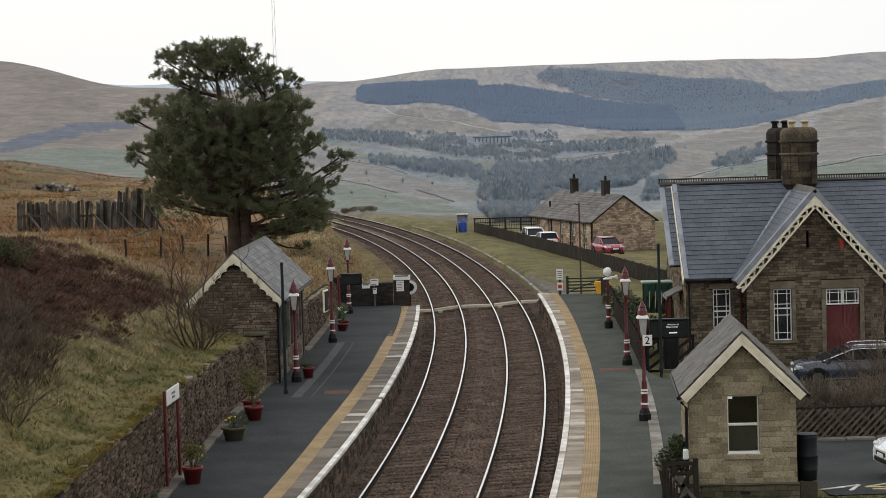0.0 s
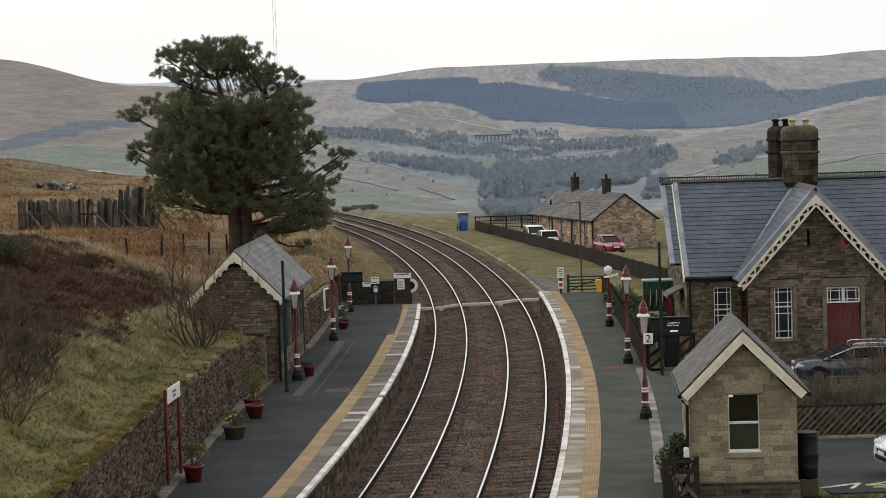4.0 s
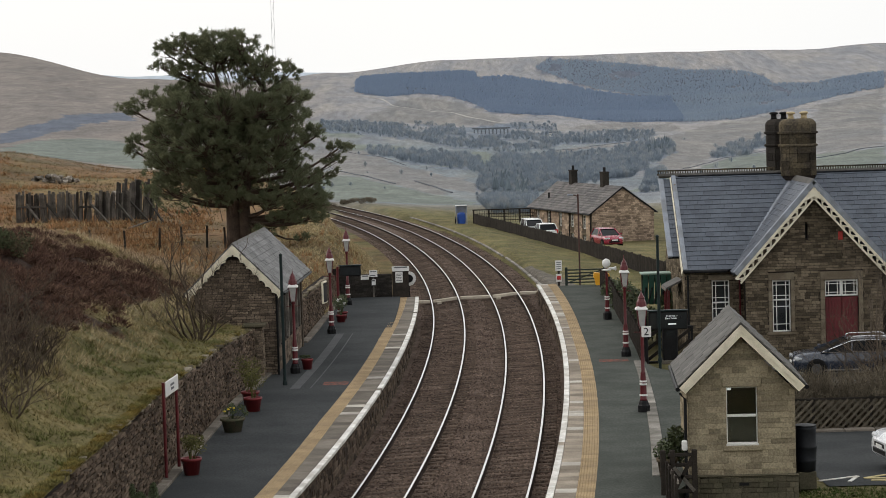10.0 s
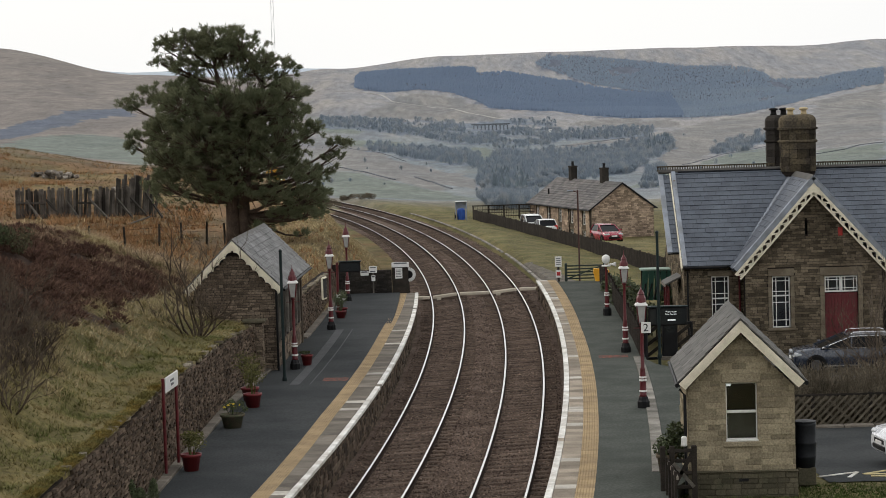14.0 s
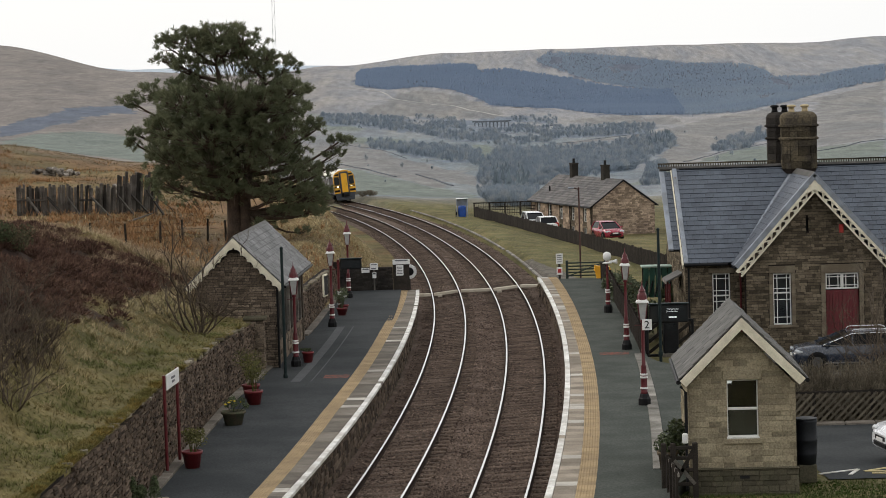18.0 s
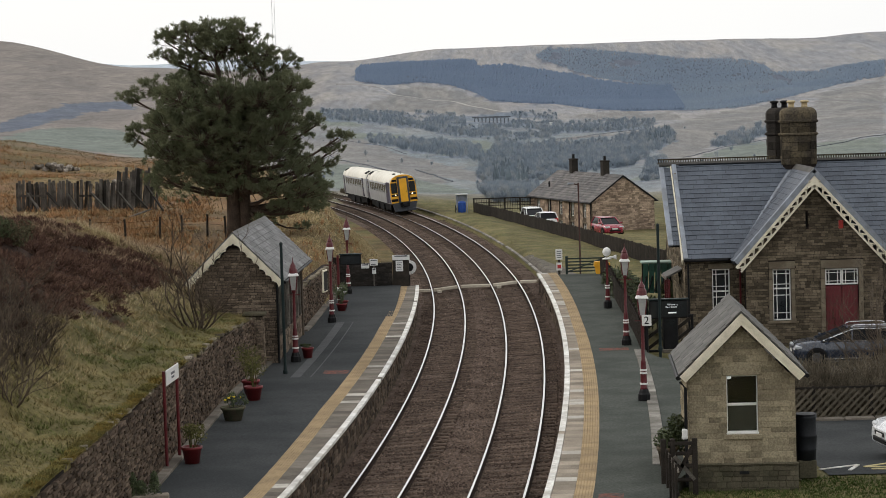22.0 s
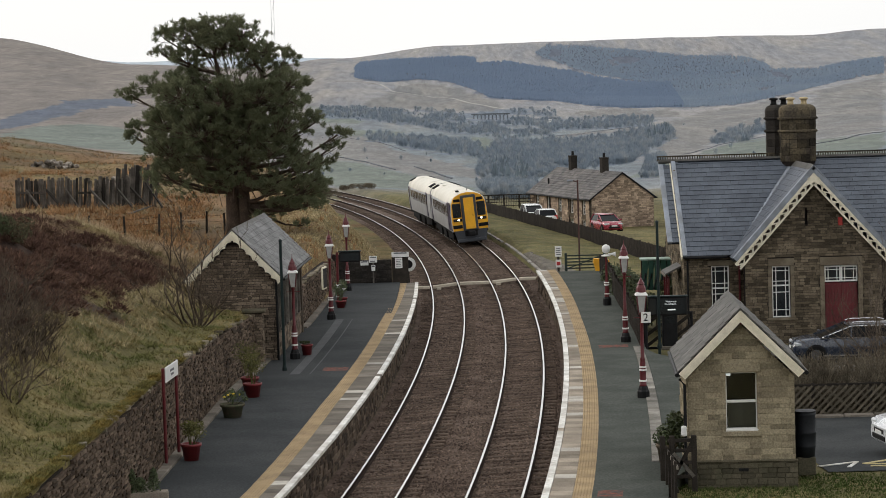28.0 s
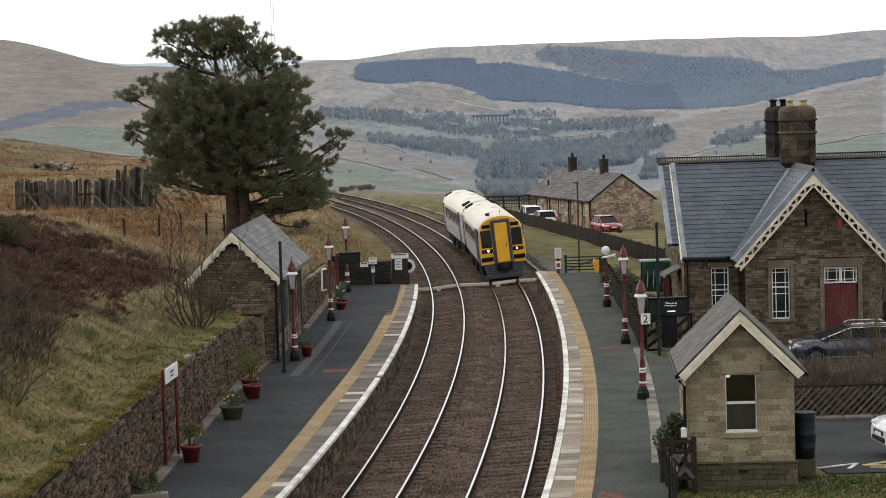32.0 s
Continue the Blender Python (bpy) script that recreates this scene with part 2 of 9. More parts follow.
def make_line():
    s = np.arange(-60, 800, STEP)
    k = np.interp(s, LINE_S, LINE_K) / 1000
    k[s < 0] = 0.0025
    h = np.cumsum(k) * STEP
    i0 = int(60 / STEP)
    h = h - h[i0] - 0.1321
    x, y = np.cumsum(-np.sin(h)) * STEP, np.cumsum(np.cos(h)) * STEP
    return s, x - x[i0] - 2.6035, y - y[i0] + 40.0, h


TS, TX, TY, TH = make_line()
CANT = 0.085
TRACK_L, TRACK_R, HALF = -1.66, 1.66, 0.7525


def track_z(y):
    if y < 260:
        return -0.003 * (y - 40) - 2.5e-5 * max(y - 90, 0) ** 2
    return -1.3825 - 0.0115 * (min(y, 440) - 260)


def on_line(s, off=0.0, up=0.0):
    """The place and heading at distance s, off metres to the right of the line between the tracks."""
    i = (s - TS[0]) / STEP
    j = max(0, min(int(i), len(TS) - 2))
    f = i - j
    x, y, h = (a[j] * (1 - f) + a[j + 1] * f for a in (TX, TY, TH))
    fall = 0.05 * smooth01(95, 130, y)
    return x + off * math.cos(h), y + off * math.sin(h), track_z(y) + up + fall * max(min(off, 2.5), -2.5), h


def offset_of(x, y):
    """How far a point lies to the right of the line, by its y alone."""
    j = int(np.searchsorted(TY, y))
    j = max(0, min(j, len(TS) - 1))
    return (x - TX[j]) * math.cos(TH[j])


def run(s0, s1, step, off=0.0, up=0.0):
    n = max(1, int(round((s1 - s0) / step)))
    return [on_line(s0 + (s1 - s0) * i / n, off, up) for i in range(n + 1)]


# ---- ground: one sheet out to the horizon ----
FAR_PX = [-2500, 0, 250, 450, 600, 800, 1000, 1200, 1400, 1568, 4000]
FAR_D = [300, 420, 600, 1000, 1600, 2400, 3200, 4100, 4300, 4900]
FAR_DROP = np.array([
    [275, 272, 262, 246, 215, 160, 120, 85, 92, 110], [275, 272, 262, 246, 215, 160, 120, 85, 92, 110],
    [302, 300, 285, 264, 226, 186, 152, 131, 134, 128], [338, 328, 306, 280, 240, 200, 166, 140, 142, 119],
    [350, 338, 318, 290, 250, 205, 160, 121, 124, 121], [356, 346, 328, 300, 256, 220, 176, 98, 104, 118],
    [360, 350, 334, 302, 262, 225, 190, 90, 96, 110], [352, 342, 326, 298, 250, 215, 190, 84, 90, 104],
    [338, 326, 308, 275, 235, 200, 168, 80, 86, 100], [322, 310, 292, 255, 215, 185, 148, 68, 74, 90],
    [322, 310, 292, 255, 215, 185, 148, 68, 74, 90]], float)
FOC = 4000.0


def far_height(x, y):
    """The dale: its floor, the spurs and the fells round it."""
    d = math.hypot(x, y)
    px = 784 + FOC * math.tan(max(-1.2, min(1.2, math.atan2(x, max(y, 1e-6)) if y > 0 else (1.2 if x > 0 else -1.2))))
    i = int(np.searchsorted(FAR_PX, px)) - 1
    i = max(0, min(i, len(FAR_PX) - 2))
    a = (px - FAR_PX[i]) / (FAR_PX[i + 1] - FAR_PX[i])
    a = a * a * (3 - 2 * a) if 0 < i < len(FAR_PX) - 2 else min(max(a, 0), 1)
    row = FAR_DROP[i] * (1 - a) + FAR_DROP[i + 1] * a
    drop = float(np.interp(math.log(d), np.log(FAR_D), row)) + 0.03 * (min(max(px, -400), 2000) - 784)
    n = noise.fractal(Vector((x / 420, y / 420, 3.1)), 1.0, 2.1, 4)
    n2 = noise.fractal(Vector((x / 90, y / 90, 7.7)), 1.0, 2.1, 3)
    amp = smooth01(300, 1200, d) * d
    drop -= 9.0 * n * smooth01(350, 900, d) * (1 - 0.75 * smooth01(3000, 4000, d)) + 2.0 * n2 * smooth01(350, 700, d) * (1 - 0.6 * smooth01(3000, 4000, d))
    return EYE_Z - d * (drop - 172.6) / FOC


def wall_x(y):
    """The foot of the retaining wall behind the platform."""
    return float(np.interp(y, [-20, 36, 52, 60, 75, 84, 96, 117], [-10.5, -8.4, -7.85, -7.65, -7.33, -6.8, -6.1, -5.6]))


def wall_top(y):
    return float(np.interp(y, [0, 46, 62, 84, 96, 117], [3.0, 2.95, 3.02, 2.6, 2.4, 2.0]))


def bumps(x, y, size, amount, seed=0.0):
    return amount * noise.fractal(Vector((x / size, y / size, seed)), 1.0, 2.0, 3)


def near_height(x, y):
    o = offset_of(x, y)
    tz = track_z(y) if y > 0 else track_z(0)
    if o < 0:
        zf = 2.0 + 0.022 * (min(y, 150) - 100) + 0.06 * max(0, -x - 18) + 0.12 * max(0, -x - 36) * smooth01(150, 250, y)
        zf += bumps(x, y, 9, 0.35, 2) + bumps(x, y, 2.2, 0.12, 5)
        cut = smooth01(-4.6, -9.5, o) if y > 118 else smooth01(-5.5, -9.5, o)
        cutting = (tz - 0.35) * (1 - cut) + zf * cut
        u = wall_x(y) - x - 0.25
        if u > 0:
            bank = wall_top(y) - 0.02 + 0.12 * min(u, 1.4) + 0.56 * max(0, min(u, 9) - 1.4) * (1 - 0.25 * smooth01(62, 88, y))
            bank = min(bank, 5.9 + 0.1 * (u - 6)) + bumps(x, y, 3.0, 0.3, 9) * smooth01(0, 1.5, u) + bumps(x, y, 0.8, 0.12, 4) * smooth01(0, .6, u)
        else:
            bank = tz - 0.4 + 0.3 * smooth01(-3.6, -4.5, o)
        k = smooth01(92, 110, y)
        return bank * (1 - k) + cutting * k
    pad = 0.4 - 0.0365 * (y - 60)
    pad = max(pad, -0.8) if y > 60 else min(pad, 0.62)
    grass = tz + 0.25 + bumps(x, y, 6, 0.12, 2) - 0.5 * smooth01(6.0, 10.0, o)
    low = -0.9 - 1.55 * smooth01(170, 205, y)
    side = smooth01(10.5, 17, o) * smooth01(130, 165, y)
    far = grass * (1 - side) + low * side if y > 120 else grass
    k = smooth01(118, 128, y)
    z = pad * (1 - k) + far * k
    edge = smooth01(4.0, 4.7, o) if y > 121.5 else smooth01(6.0, 6.3, o)
    return (tz - 0.4) * (1 - edge) + z * edge


def ground_z(x, y):
    d = math.hypot(x, y)
    if y < 2 or d < 30:
        return near_height(x, max(y, 0.0)) if y > -60 and abs(x) < 60 else far_height(x, y) if d > 300 else near_height(max(min(x, 60), -60), max(y, 0.0))
    k = smooth01(225, 330, d)
    if k >= 1:
        return far_height(x, y)
    o = near_height(x, y)
    if k <= 0:
        return o
    return o * (1 - k) + far_height(x, y) * k


def fell_material():
    """Rough pasture: brown moor grass, greener fields low down, by patches. Far colours are blued for haze."""
    m = bpy.data.materials.new("pasture_far_hazed")
    m.use_nodes = True
    N, L = m.node_tree.nodes, m.node_tree.links
    b = N["Principled BSDF"]
    b.inputs["Roughness"].default_value, b.inputs["Specular IOR Level"].default_value = 0.95, 0.15
    co = N.new("ShaderNodeTexCoord")

    def tex(scale, detail, lo, hi, stretch=(1, 1, 1), kind="ShaderNodeTexNoise"):
        mp = N.new("ShaderNodeMapping")
        mp.inputs["Scale"].default_value = stretch
        L.new(co.outputs["Object"], mp.inputs["Vector"])
        t = N.new(kind)
        t.inputs["Scale"].default_value = scale
        if kind == "ShaderNodeTexNoise":
            t.inputs["Detail"].default_value = detail
        L.new(mp.outputs["Vector"], t.inputs["Vector"])
        r = N.new("ShaderNodeMapRange")
        r.inputs["From Min"].default_value, r.inputs["From Max"].default_value = lo, hi
        L.new(t.outputs["Fac" if kind == "ShaderNodeTexNoise" else "Color"], r.inputs["Value"])
        return r.outputs["Result"], t

    def mix(fac, a, c):
        x = N.new("ShaderNodeMix")
        x.data_type = "RGBA"
        L.new(fac, x.inputs["Factor"])
        for k, s in (("A", a), ("B", c)):
            if isinstance(s, tuple):
                x.inputs[k].default_value = (*s, 1)
            else:
                L.new(s, x.inputs[k])
        return x.outputs["Result"]

    fields, _ = tex(0.0055, 0, 0.35, 0.75, (1, 0.55, 0), "ShaderNodeTexVoronoi")
    moor, _ = tex(0.006, 7, 0.4, 0.6, (1, 0.3, 0))
    tuft, t0 = tex(0.6, 5, 0.35, 0.65)
    grain, t1 = tex(6.0, 4, 0.3, 0.7)
    # random patches and streaks of tone, partly imitating lit and shaded relief
    broad, _ = tex(0.026, 8, 0.42, 0.62, (1, 0.17, 0))
    relief_tone, _ = tex(0.03, 9, 0.5, 0.7, (1, 0.1, 0))
    # far, low and parcel mixes: distance haze painted in as grey and blue
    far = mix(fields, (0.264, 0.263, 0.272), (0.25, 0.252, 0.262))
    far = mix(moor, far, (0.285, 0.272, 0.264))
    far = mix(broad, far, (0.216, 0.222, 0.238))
    far = mix(relief_tone, far, (0.308, 0.294, 0.276))
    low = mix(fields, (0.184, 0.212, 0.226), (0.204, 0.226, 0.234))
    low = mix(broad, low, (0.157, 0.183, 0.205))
    low = mix(relief_tone, low, (0.226, 0.232, 0.222))
    straw = mix(tuft, (0.155, 0.088, 0.043), (0.2, 0.124, 0.06))
    straw = mix(tex(0.09, 4, 0.45, 0.6)[0], straw, (0.118, 0.08, 0.04))
    green = mix(tuft, (0.086, 0.09, 0.035), (0.158, 0.138, 0.06))
    at = N.new("ShaderNodeAttribute")
    at.attribute_name = "cover"
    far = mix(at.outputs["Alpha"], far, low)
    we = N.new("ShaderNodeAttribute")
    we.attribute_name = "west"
    far = mix(we.outputs["Fac"], far, mix(relief_tone, mix(broad, (0.21, 0.186, 0.168), (0.172, 0.155, 0.145)), (0.245, 0.218, 0.194)))
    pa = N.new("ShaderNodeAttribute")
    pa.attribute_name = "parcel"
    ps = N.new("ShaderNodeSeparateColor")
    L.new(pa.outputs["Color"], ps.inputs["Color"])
    far = mix(ps.outputs["Blue"], far, mix(relief_tone, mix(broad, (0.204, 0.199, 0.194), (0.172, 0.173, 0.176)), (0.243, 0.234, 0.219)))
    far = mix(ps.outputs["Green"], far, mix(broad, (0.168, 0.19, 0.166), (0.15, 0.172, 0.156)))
    # wood floor: blue-grey, haze included
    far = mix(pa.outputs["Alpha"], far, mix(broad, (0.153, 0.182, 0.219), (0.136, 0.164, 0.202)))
    # Red parcels: heather and plantation floor, blued for haze
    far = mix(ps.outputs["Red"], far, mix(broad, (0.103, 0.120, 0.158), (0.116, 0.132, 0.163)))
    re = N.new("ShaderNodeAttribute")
    re.attribute_name = "remote_haze"
    # outermost hill: pale blue, nearly all haze in the colour
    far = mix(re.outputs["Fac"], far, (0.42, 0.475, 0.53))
    sp = N.new("ShaderNodeSeparateColor")
    L.new(at.outputs["Color"], sp.inputs["Color"])
    near = mix(sp.outputs["Green"], straw, green)
    near = mix(sp.outputs["Blue"], near, (0.05, 0.031, 0.023))
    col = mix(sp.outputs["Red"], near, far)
    mottle, _ = tex(0.13, 8, 0.3, 0.7, (1, 0.12, 0))
    mo = N.new("ShaderNodeMapRange")
    mo.inputs["To Min"].default_value, mo.inputs["To Max"].default_value = 0.8, 1.2
    L.new(mottle, mo.inputs["Value"])
    mv = N.new("ShaderNodeVectorMath")
    mv.operation = "SCALE"
    L.new(col, mv.inputs["Vector"])
    L.new(mo.outputs["Result"], mv.inputs["Scale"])
    col = mv.outputs["Vector"]
    tus, _ = tex(0.55, 6, 0.32, 0.68, (1, 0.2, 0))
    tm = N.new("ShaderNodeMapRange")
    tm.inputs["To Min"].default_value, tm.inputs["To Max"].default_value = 0.8, 1.2
    L.new(tus, tm.inputs["Value"])
    tv = N.new("ShaderNodeVectorMath")
    tv.operation = "SCALE"
    L.new(col, tv.inputs["Vector"])
    L.new(tm.outputs["Result"], tv.inputs["Scale"])
    col = tv.outputs["Vector"]
    gm = N.new("ShaderNodeMapRange")
    gm.inputs["To Min"].default_value, gm.inputs["To Max"].default_value = 0.65, 1.3
    L.new(grain, gm.inputs["Value"])
    vm = N.new("ShaderNodeVectorMath")
    vm.operation = "SCALE"
    L.new(col, vm.inputs["Vector"])
    L.new(gm.outputs["Result"], vm.inputs["Scale"])
    L.new(vm.outputs["Vector"], b.inputs["Base Color"])
    bp = N.new("ShaderNodeBump")
    bp.inputs["Strength"].default_value, bp.inputs["Distance"].default_value = 0.6, 0.12
    L.new(t1.outputs["Fac"], bp.inputs["Height"])
    L.new(bp.outputs["Normal"], b.inputs["Normal"])
    return m


def cover_of(x, y, d):
    """How much of far dale, green turf and heather grows at a place."""
    # far fades in the hazed colours from 230 m outwards
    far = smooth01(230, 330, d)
    o = offset_of(x, y) if 0 < y < 400 else 0
    turf = 0.0
    if o > 3.5:
        turf = 0.85
    elif y < 100:
        u = wall_x(y) - x
        turf = 0.75 * (1 - smooth01(3.2, 5.0, u + bumps(x, y, 3, 1.2, 1))) * (1 - 0.85 * smooth01(80, 90, y))
    else:
        turf = 0.6 * smooth01(-14, -9, o) * smooth01(0.2, 0.6, 0.5 + bumps(x, y, 5, .6, 8)) + 0.55 * smooth01(160, 185, y) * smooth01(-0.1, 0.3, bumps(x, y, 14, 1.0, 6))
    heath = 0.0
    if o < -7 and 52 < y < 104:
        u = wall_x(y) - x
        edge = u + bumps(x, y, 4, 1.6, 3) - (4.3 - 0.03 * (y - 60))
        heath = smooth01(-0.4, 0.5, edge) * (1 - smooth01(84, 93, y))
    return far, turf, heath


def inside(poly, x, y):
    c = False
    for (x0, y0), (x1, y1) in zip(poly, poly[1:] + poly[:1]):
        if (y0 > y) != (y1 > y) and x < (x1 - x0) * (y - y0) / (y1 - y0) + x0:
            c = not c
    return c


def seen_px(x, y, z):
    """The bearing and dip at which a far place lies from the footbridge, in view units."""
    return 784 + FOC * x / y, 172.6 + FOC * (EYE_Z - z) / y


def lean_y(px, y):
    return y + 0.03 * (px - 784)


def parcels(*polys):
    return [[(x, lean_y(x, y)) for x, y in p] for p in polys]


# parcels of land in the dale, by bearing and dip from the footbridge
SPRUCE_WEST = [(634, 155), (636, 136), (645, 129), (700, 124), (800, 119), (846, 119), (852, 130), (900, 127), (960, 136), (1010, 143), (1060, 154), (1110, 162), (1190, 164), (1215, 206), (1120, 208), (1053, 204), (990, 196), (920, 193), (872, 190), (845, 176), (800, 162), (745, 157), (690, 163)]
SPRUCE_EAST = [(952, 112), (978, 94), (1006, 98), (1134, 107), (1215, 116), (1322, 118), (1350, 126), (1372, 138), (1440, 140), (1500, 128), (1568, 118), (1568, 146), (1500, 158), (1440, 172), (1370, 190), (1295, 203), (1215, 207), (1190, 166), (1112, 157), (1060, 149), (1010, 134)]
HEATHER_BELT = [(0, 245), (0, 230), (60, 213), (135, 192), (222, 190), (246, 204), (200, 206), (150, 214), (100, 226), (40, 242)]
GREEN_FIELDS = [[(1236, 288), (1280, 272), (1362, 258), (1362, 292)], [(1110, 330), (1180, 300), (1220, 296), (1230, 330)], [(1443, 264), (1568, 252), (1568, 300), (1443, 300)],
                [(600, 240), (690, 250), (850, 280), (950, 300), (950, 312), (840, 296), (700, 268), (600, 250)], [(560, 300), (640, 306), (760, 334), (840, 352), (700, 366), (560, 340)],
                [(840, 262), (920, 268), (960, 278), (900, 284), (840, 276)], [(560, 206), (600, 212), (650, 236), (600, 236), (560, 228)],
                [(0, 258), (40, 247), (90, 238), (170, 236), (240, 248), (262, 276), (262, 292), (180, 280), (90, 268), (0, 268)]]
TAN_FIELDS = [[(975, 262), (1050, 250), (1150, 240), (1260, 214), (1380, 192), (1400, 250), (1280, 262), (1200, 300), (1160, 282), (1196, 262), (1192, 240), (1140, 244), (1040, 258)], [(1443, 180), (1568, 150), (1568, 248), (1443, 262)],
              [(560, 256), (640, 258), (720, 286), (800, 304), (880, 326), (860, 336), (760, 322), (660, 300), (560, 286)], [(600, 284), (690, 304), (790, 330), (780, 338), (690, 316), (600, 298)],
              [(760, 163), (830, 176), (880, 198), (900, 214), (780, 213), (640, 206), (690, 182), (720, 168)], [(1020, 214), (1100, 210), (1200, 211), (1210, 224), (1120, 224), (1030, 228)]]
BARE_WOODS = [[(570, 208), (640, 209), (700, 213), (760, 210), (830, 216), (900, 213), (960, 206), (986, 214), (1004, 244), (965, 260), (900, 264), (850, 257), (800, 253), (730, 238), (640, 232), (570, 224)],
              [(650, 254), (720, 260), (790, 262), (850, 276), (860, 300), (790, 290), (710, 276), (655, 266)],
              [(880, 268), (925, 274), (965, 262), (1010, 266), (1080, 258), (1120, 250), (1150, 242), (1192, 244), (1196, 262), (1160, 284), (1120, 304), (1010, 326), (958, 334), (938, 372), (900, 384), (862, 366), (842, 340), (850, 312), (862, 292)],
              [(1000, 232), (1090, 222), (1165, 228), (1150, 240), (1050, 247), (1005, 248)], [(1255, 272), (1300, 247), (1345, 233), (1362, 234), (1362, 258), (1290, 274)], [(1150, 300), (1180, 296), (1170, 330), (1130, 334)]]
WOOD_P = parcels(*BARE_WOODS)
DARK_P, GREEN_P, TAN_P = parcels(SPRUCE_WEST, SPRUCE_EAST, HEATHER_BELT), parcels(*GREEN_FIELDS), parcels(*TAN_FIELDS)


def parcel_of(x, y, z, d):
    if y <= 0 or d < 330:
        return (0.0, 0.0, 0.0, 0.0)
    u, v = seen_px(x, y, z)
    u += 14 * noise.fractal(Vector((x / 40, y / 90, 1)), 1, 2, 3)
    v += 4 * noise.fractal(Vector((x / 40, y / 90, 6)), 1, 2, 3)
    wood = smooth01(-0.4, 0.0, noise.fractal(Vector((x / 45, y / 80, 4)), 1, 2, 2)) if any(inside(p, u, v) for p in WOOD_P) else 0.0
    return tuple(1.0 if any(inside(p, u, v) for p in ps) else 0.0 for ps in (DARK_P, GREEN_P, TAN_P)) + (wood,)


def low_ground(x, y, d):
    """Greener, wetter land along the dale's floor and its sides; its colour is blued for haze."""
    if y <= 0 or d < 300:
        return 0.0
    a = math.degrees(math.atan2(x, y)) + 2.2 * noise.fractal(Vector((x / 260, y / 260, 1.5)), 1.0, 2.0, 3)
    floor = smooth01(-5.5, -2.4, a) * (1 - smooth01(3.2, 6.5, a)) * (1 - smooth01(1700, 2500, d + 600 * noise.noise(Vector((x / 300, y / 500, 2)))))
    east = 0.8 * smooth01(5.5, 7.0, a) * (1 - smooth01(800, 1100, d))
    return max(0.0, min(1.0, max(floor, east)))


def make_ground():
    az = [radians(a) for a in list(np.arange(-180, -14, 6.0)) + list(np.arange(-14, 14.01, 0.1)) + list(np.arange(15, 180, 6.0))]
    rings = list(np.arange(2, 40, 2.0)) + list(np.exp(np.linspace(math.log(40), math.log(130), 130))) + list(np.exp(np.linspace(math.log(131.5), math.log(4900), 230)))
    vs, cov, lots = [(0, 0, ground_z(0, 0.5))], [(0, 0.5, 0, 1)], [(0, 0, 0, 0)]
    for d in rings:
        for a in az:
            x, y = d * math.sin(a), d * math.cos(a)
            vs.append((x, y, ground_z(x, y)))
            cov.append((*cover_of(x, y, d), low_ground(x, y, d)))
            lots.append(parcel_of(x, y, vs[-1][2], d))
    n = len(az)
    fs = [(0, 1 + (k + 1) % n, 1 + k) for k in range(n)]
    for i in range(len(rings) - 1):
        for k in range(n):
            a, b = 1 + i * n, 1 + (i + 1) * n
            fs.append((a + k, a + (k + 1) % n, b + (k + 1) % n, b + k))
    me = bpy.data.meshes.new("ground")
    me.from_pydata(vs, [], fs)
    me.polygons.foreach_set("use_smooth", [True] * len(me.polygons))
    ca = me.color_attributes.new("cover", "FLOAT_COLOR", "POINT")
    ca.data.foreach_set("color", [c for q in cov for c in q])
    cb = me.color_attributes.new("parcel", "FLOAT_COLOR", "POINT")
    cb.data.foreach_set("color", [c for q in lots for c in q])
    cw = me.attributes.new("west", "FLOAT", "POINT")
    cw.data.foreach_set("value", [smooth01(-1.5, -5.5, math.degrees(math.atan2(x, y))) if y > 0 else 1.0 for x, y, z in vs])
    # where the ground takes the palest haze colour
    cr = me.attributes.new("remote_haze", "FLOAT", "POINT")
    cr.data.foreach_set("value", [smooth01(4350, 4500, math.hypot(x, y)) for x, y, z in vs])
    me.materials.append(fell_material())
    me.update()
    return tagged(new("ground", me), "rough moor grass, turf and heather falling into a wide dale", "ground", kind="structure")


make_ground()


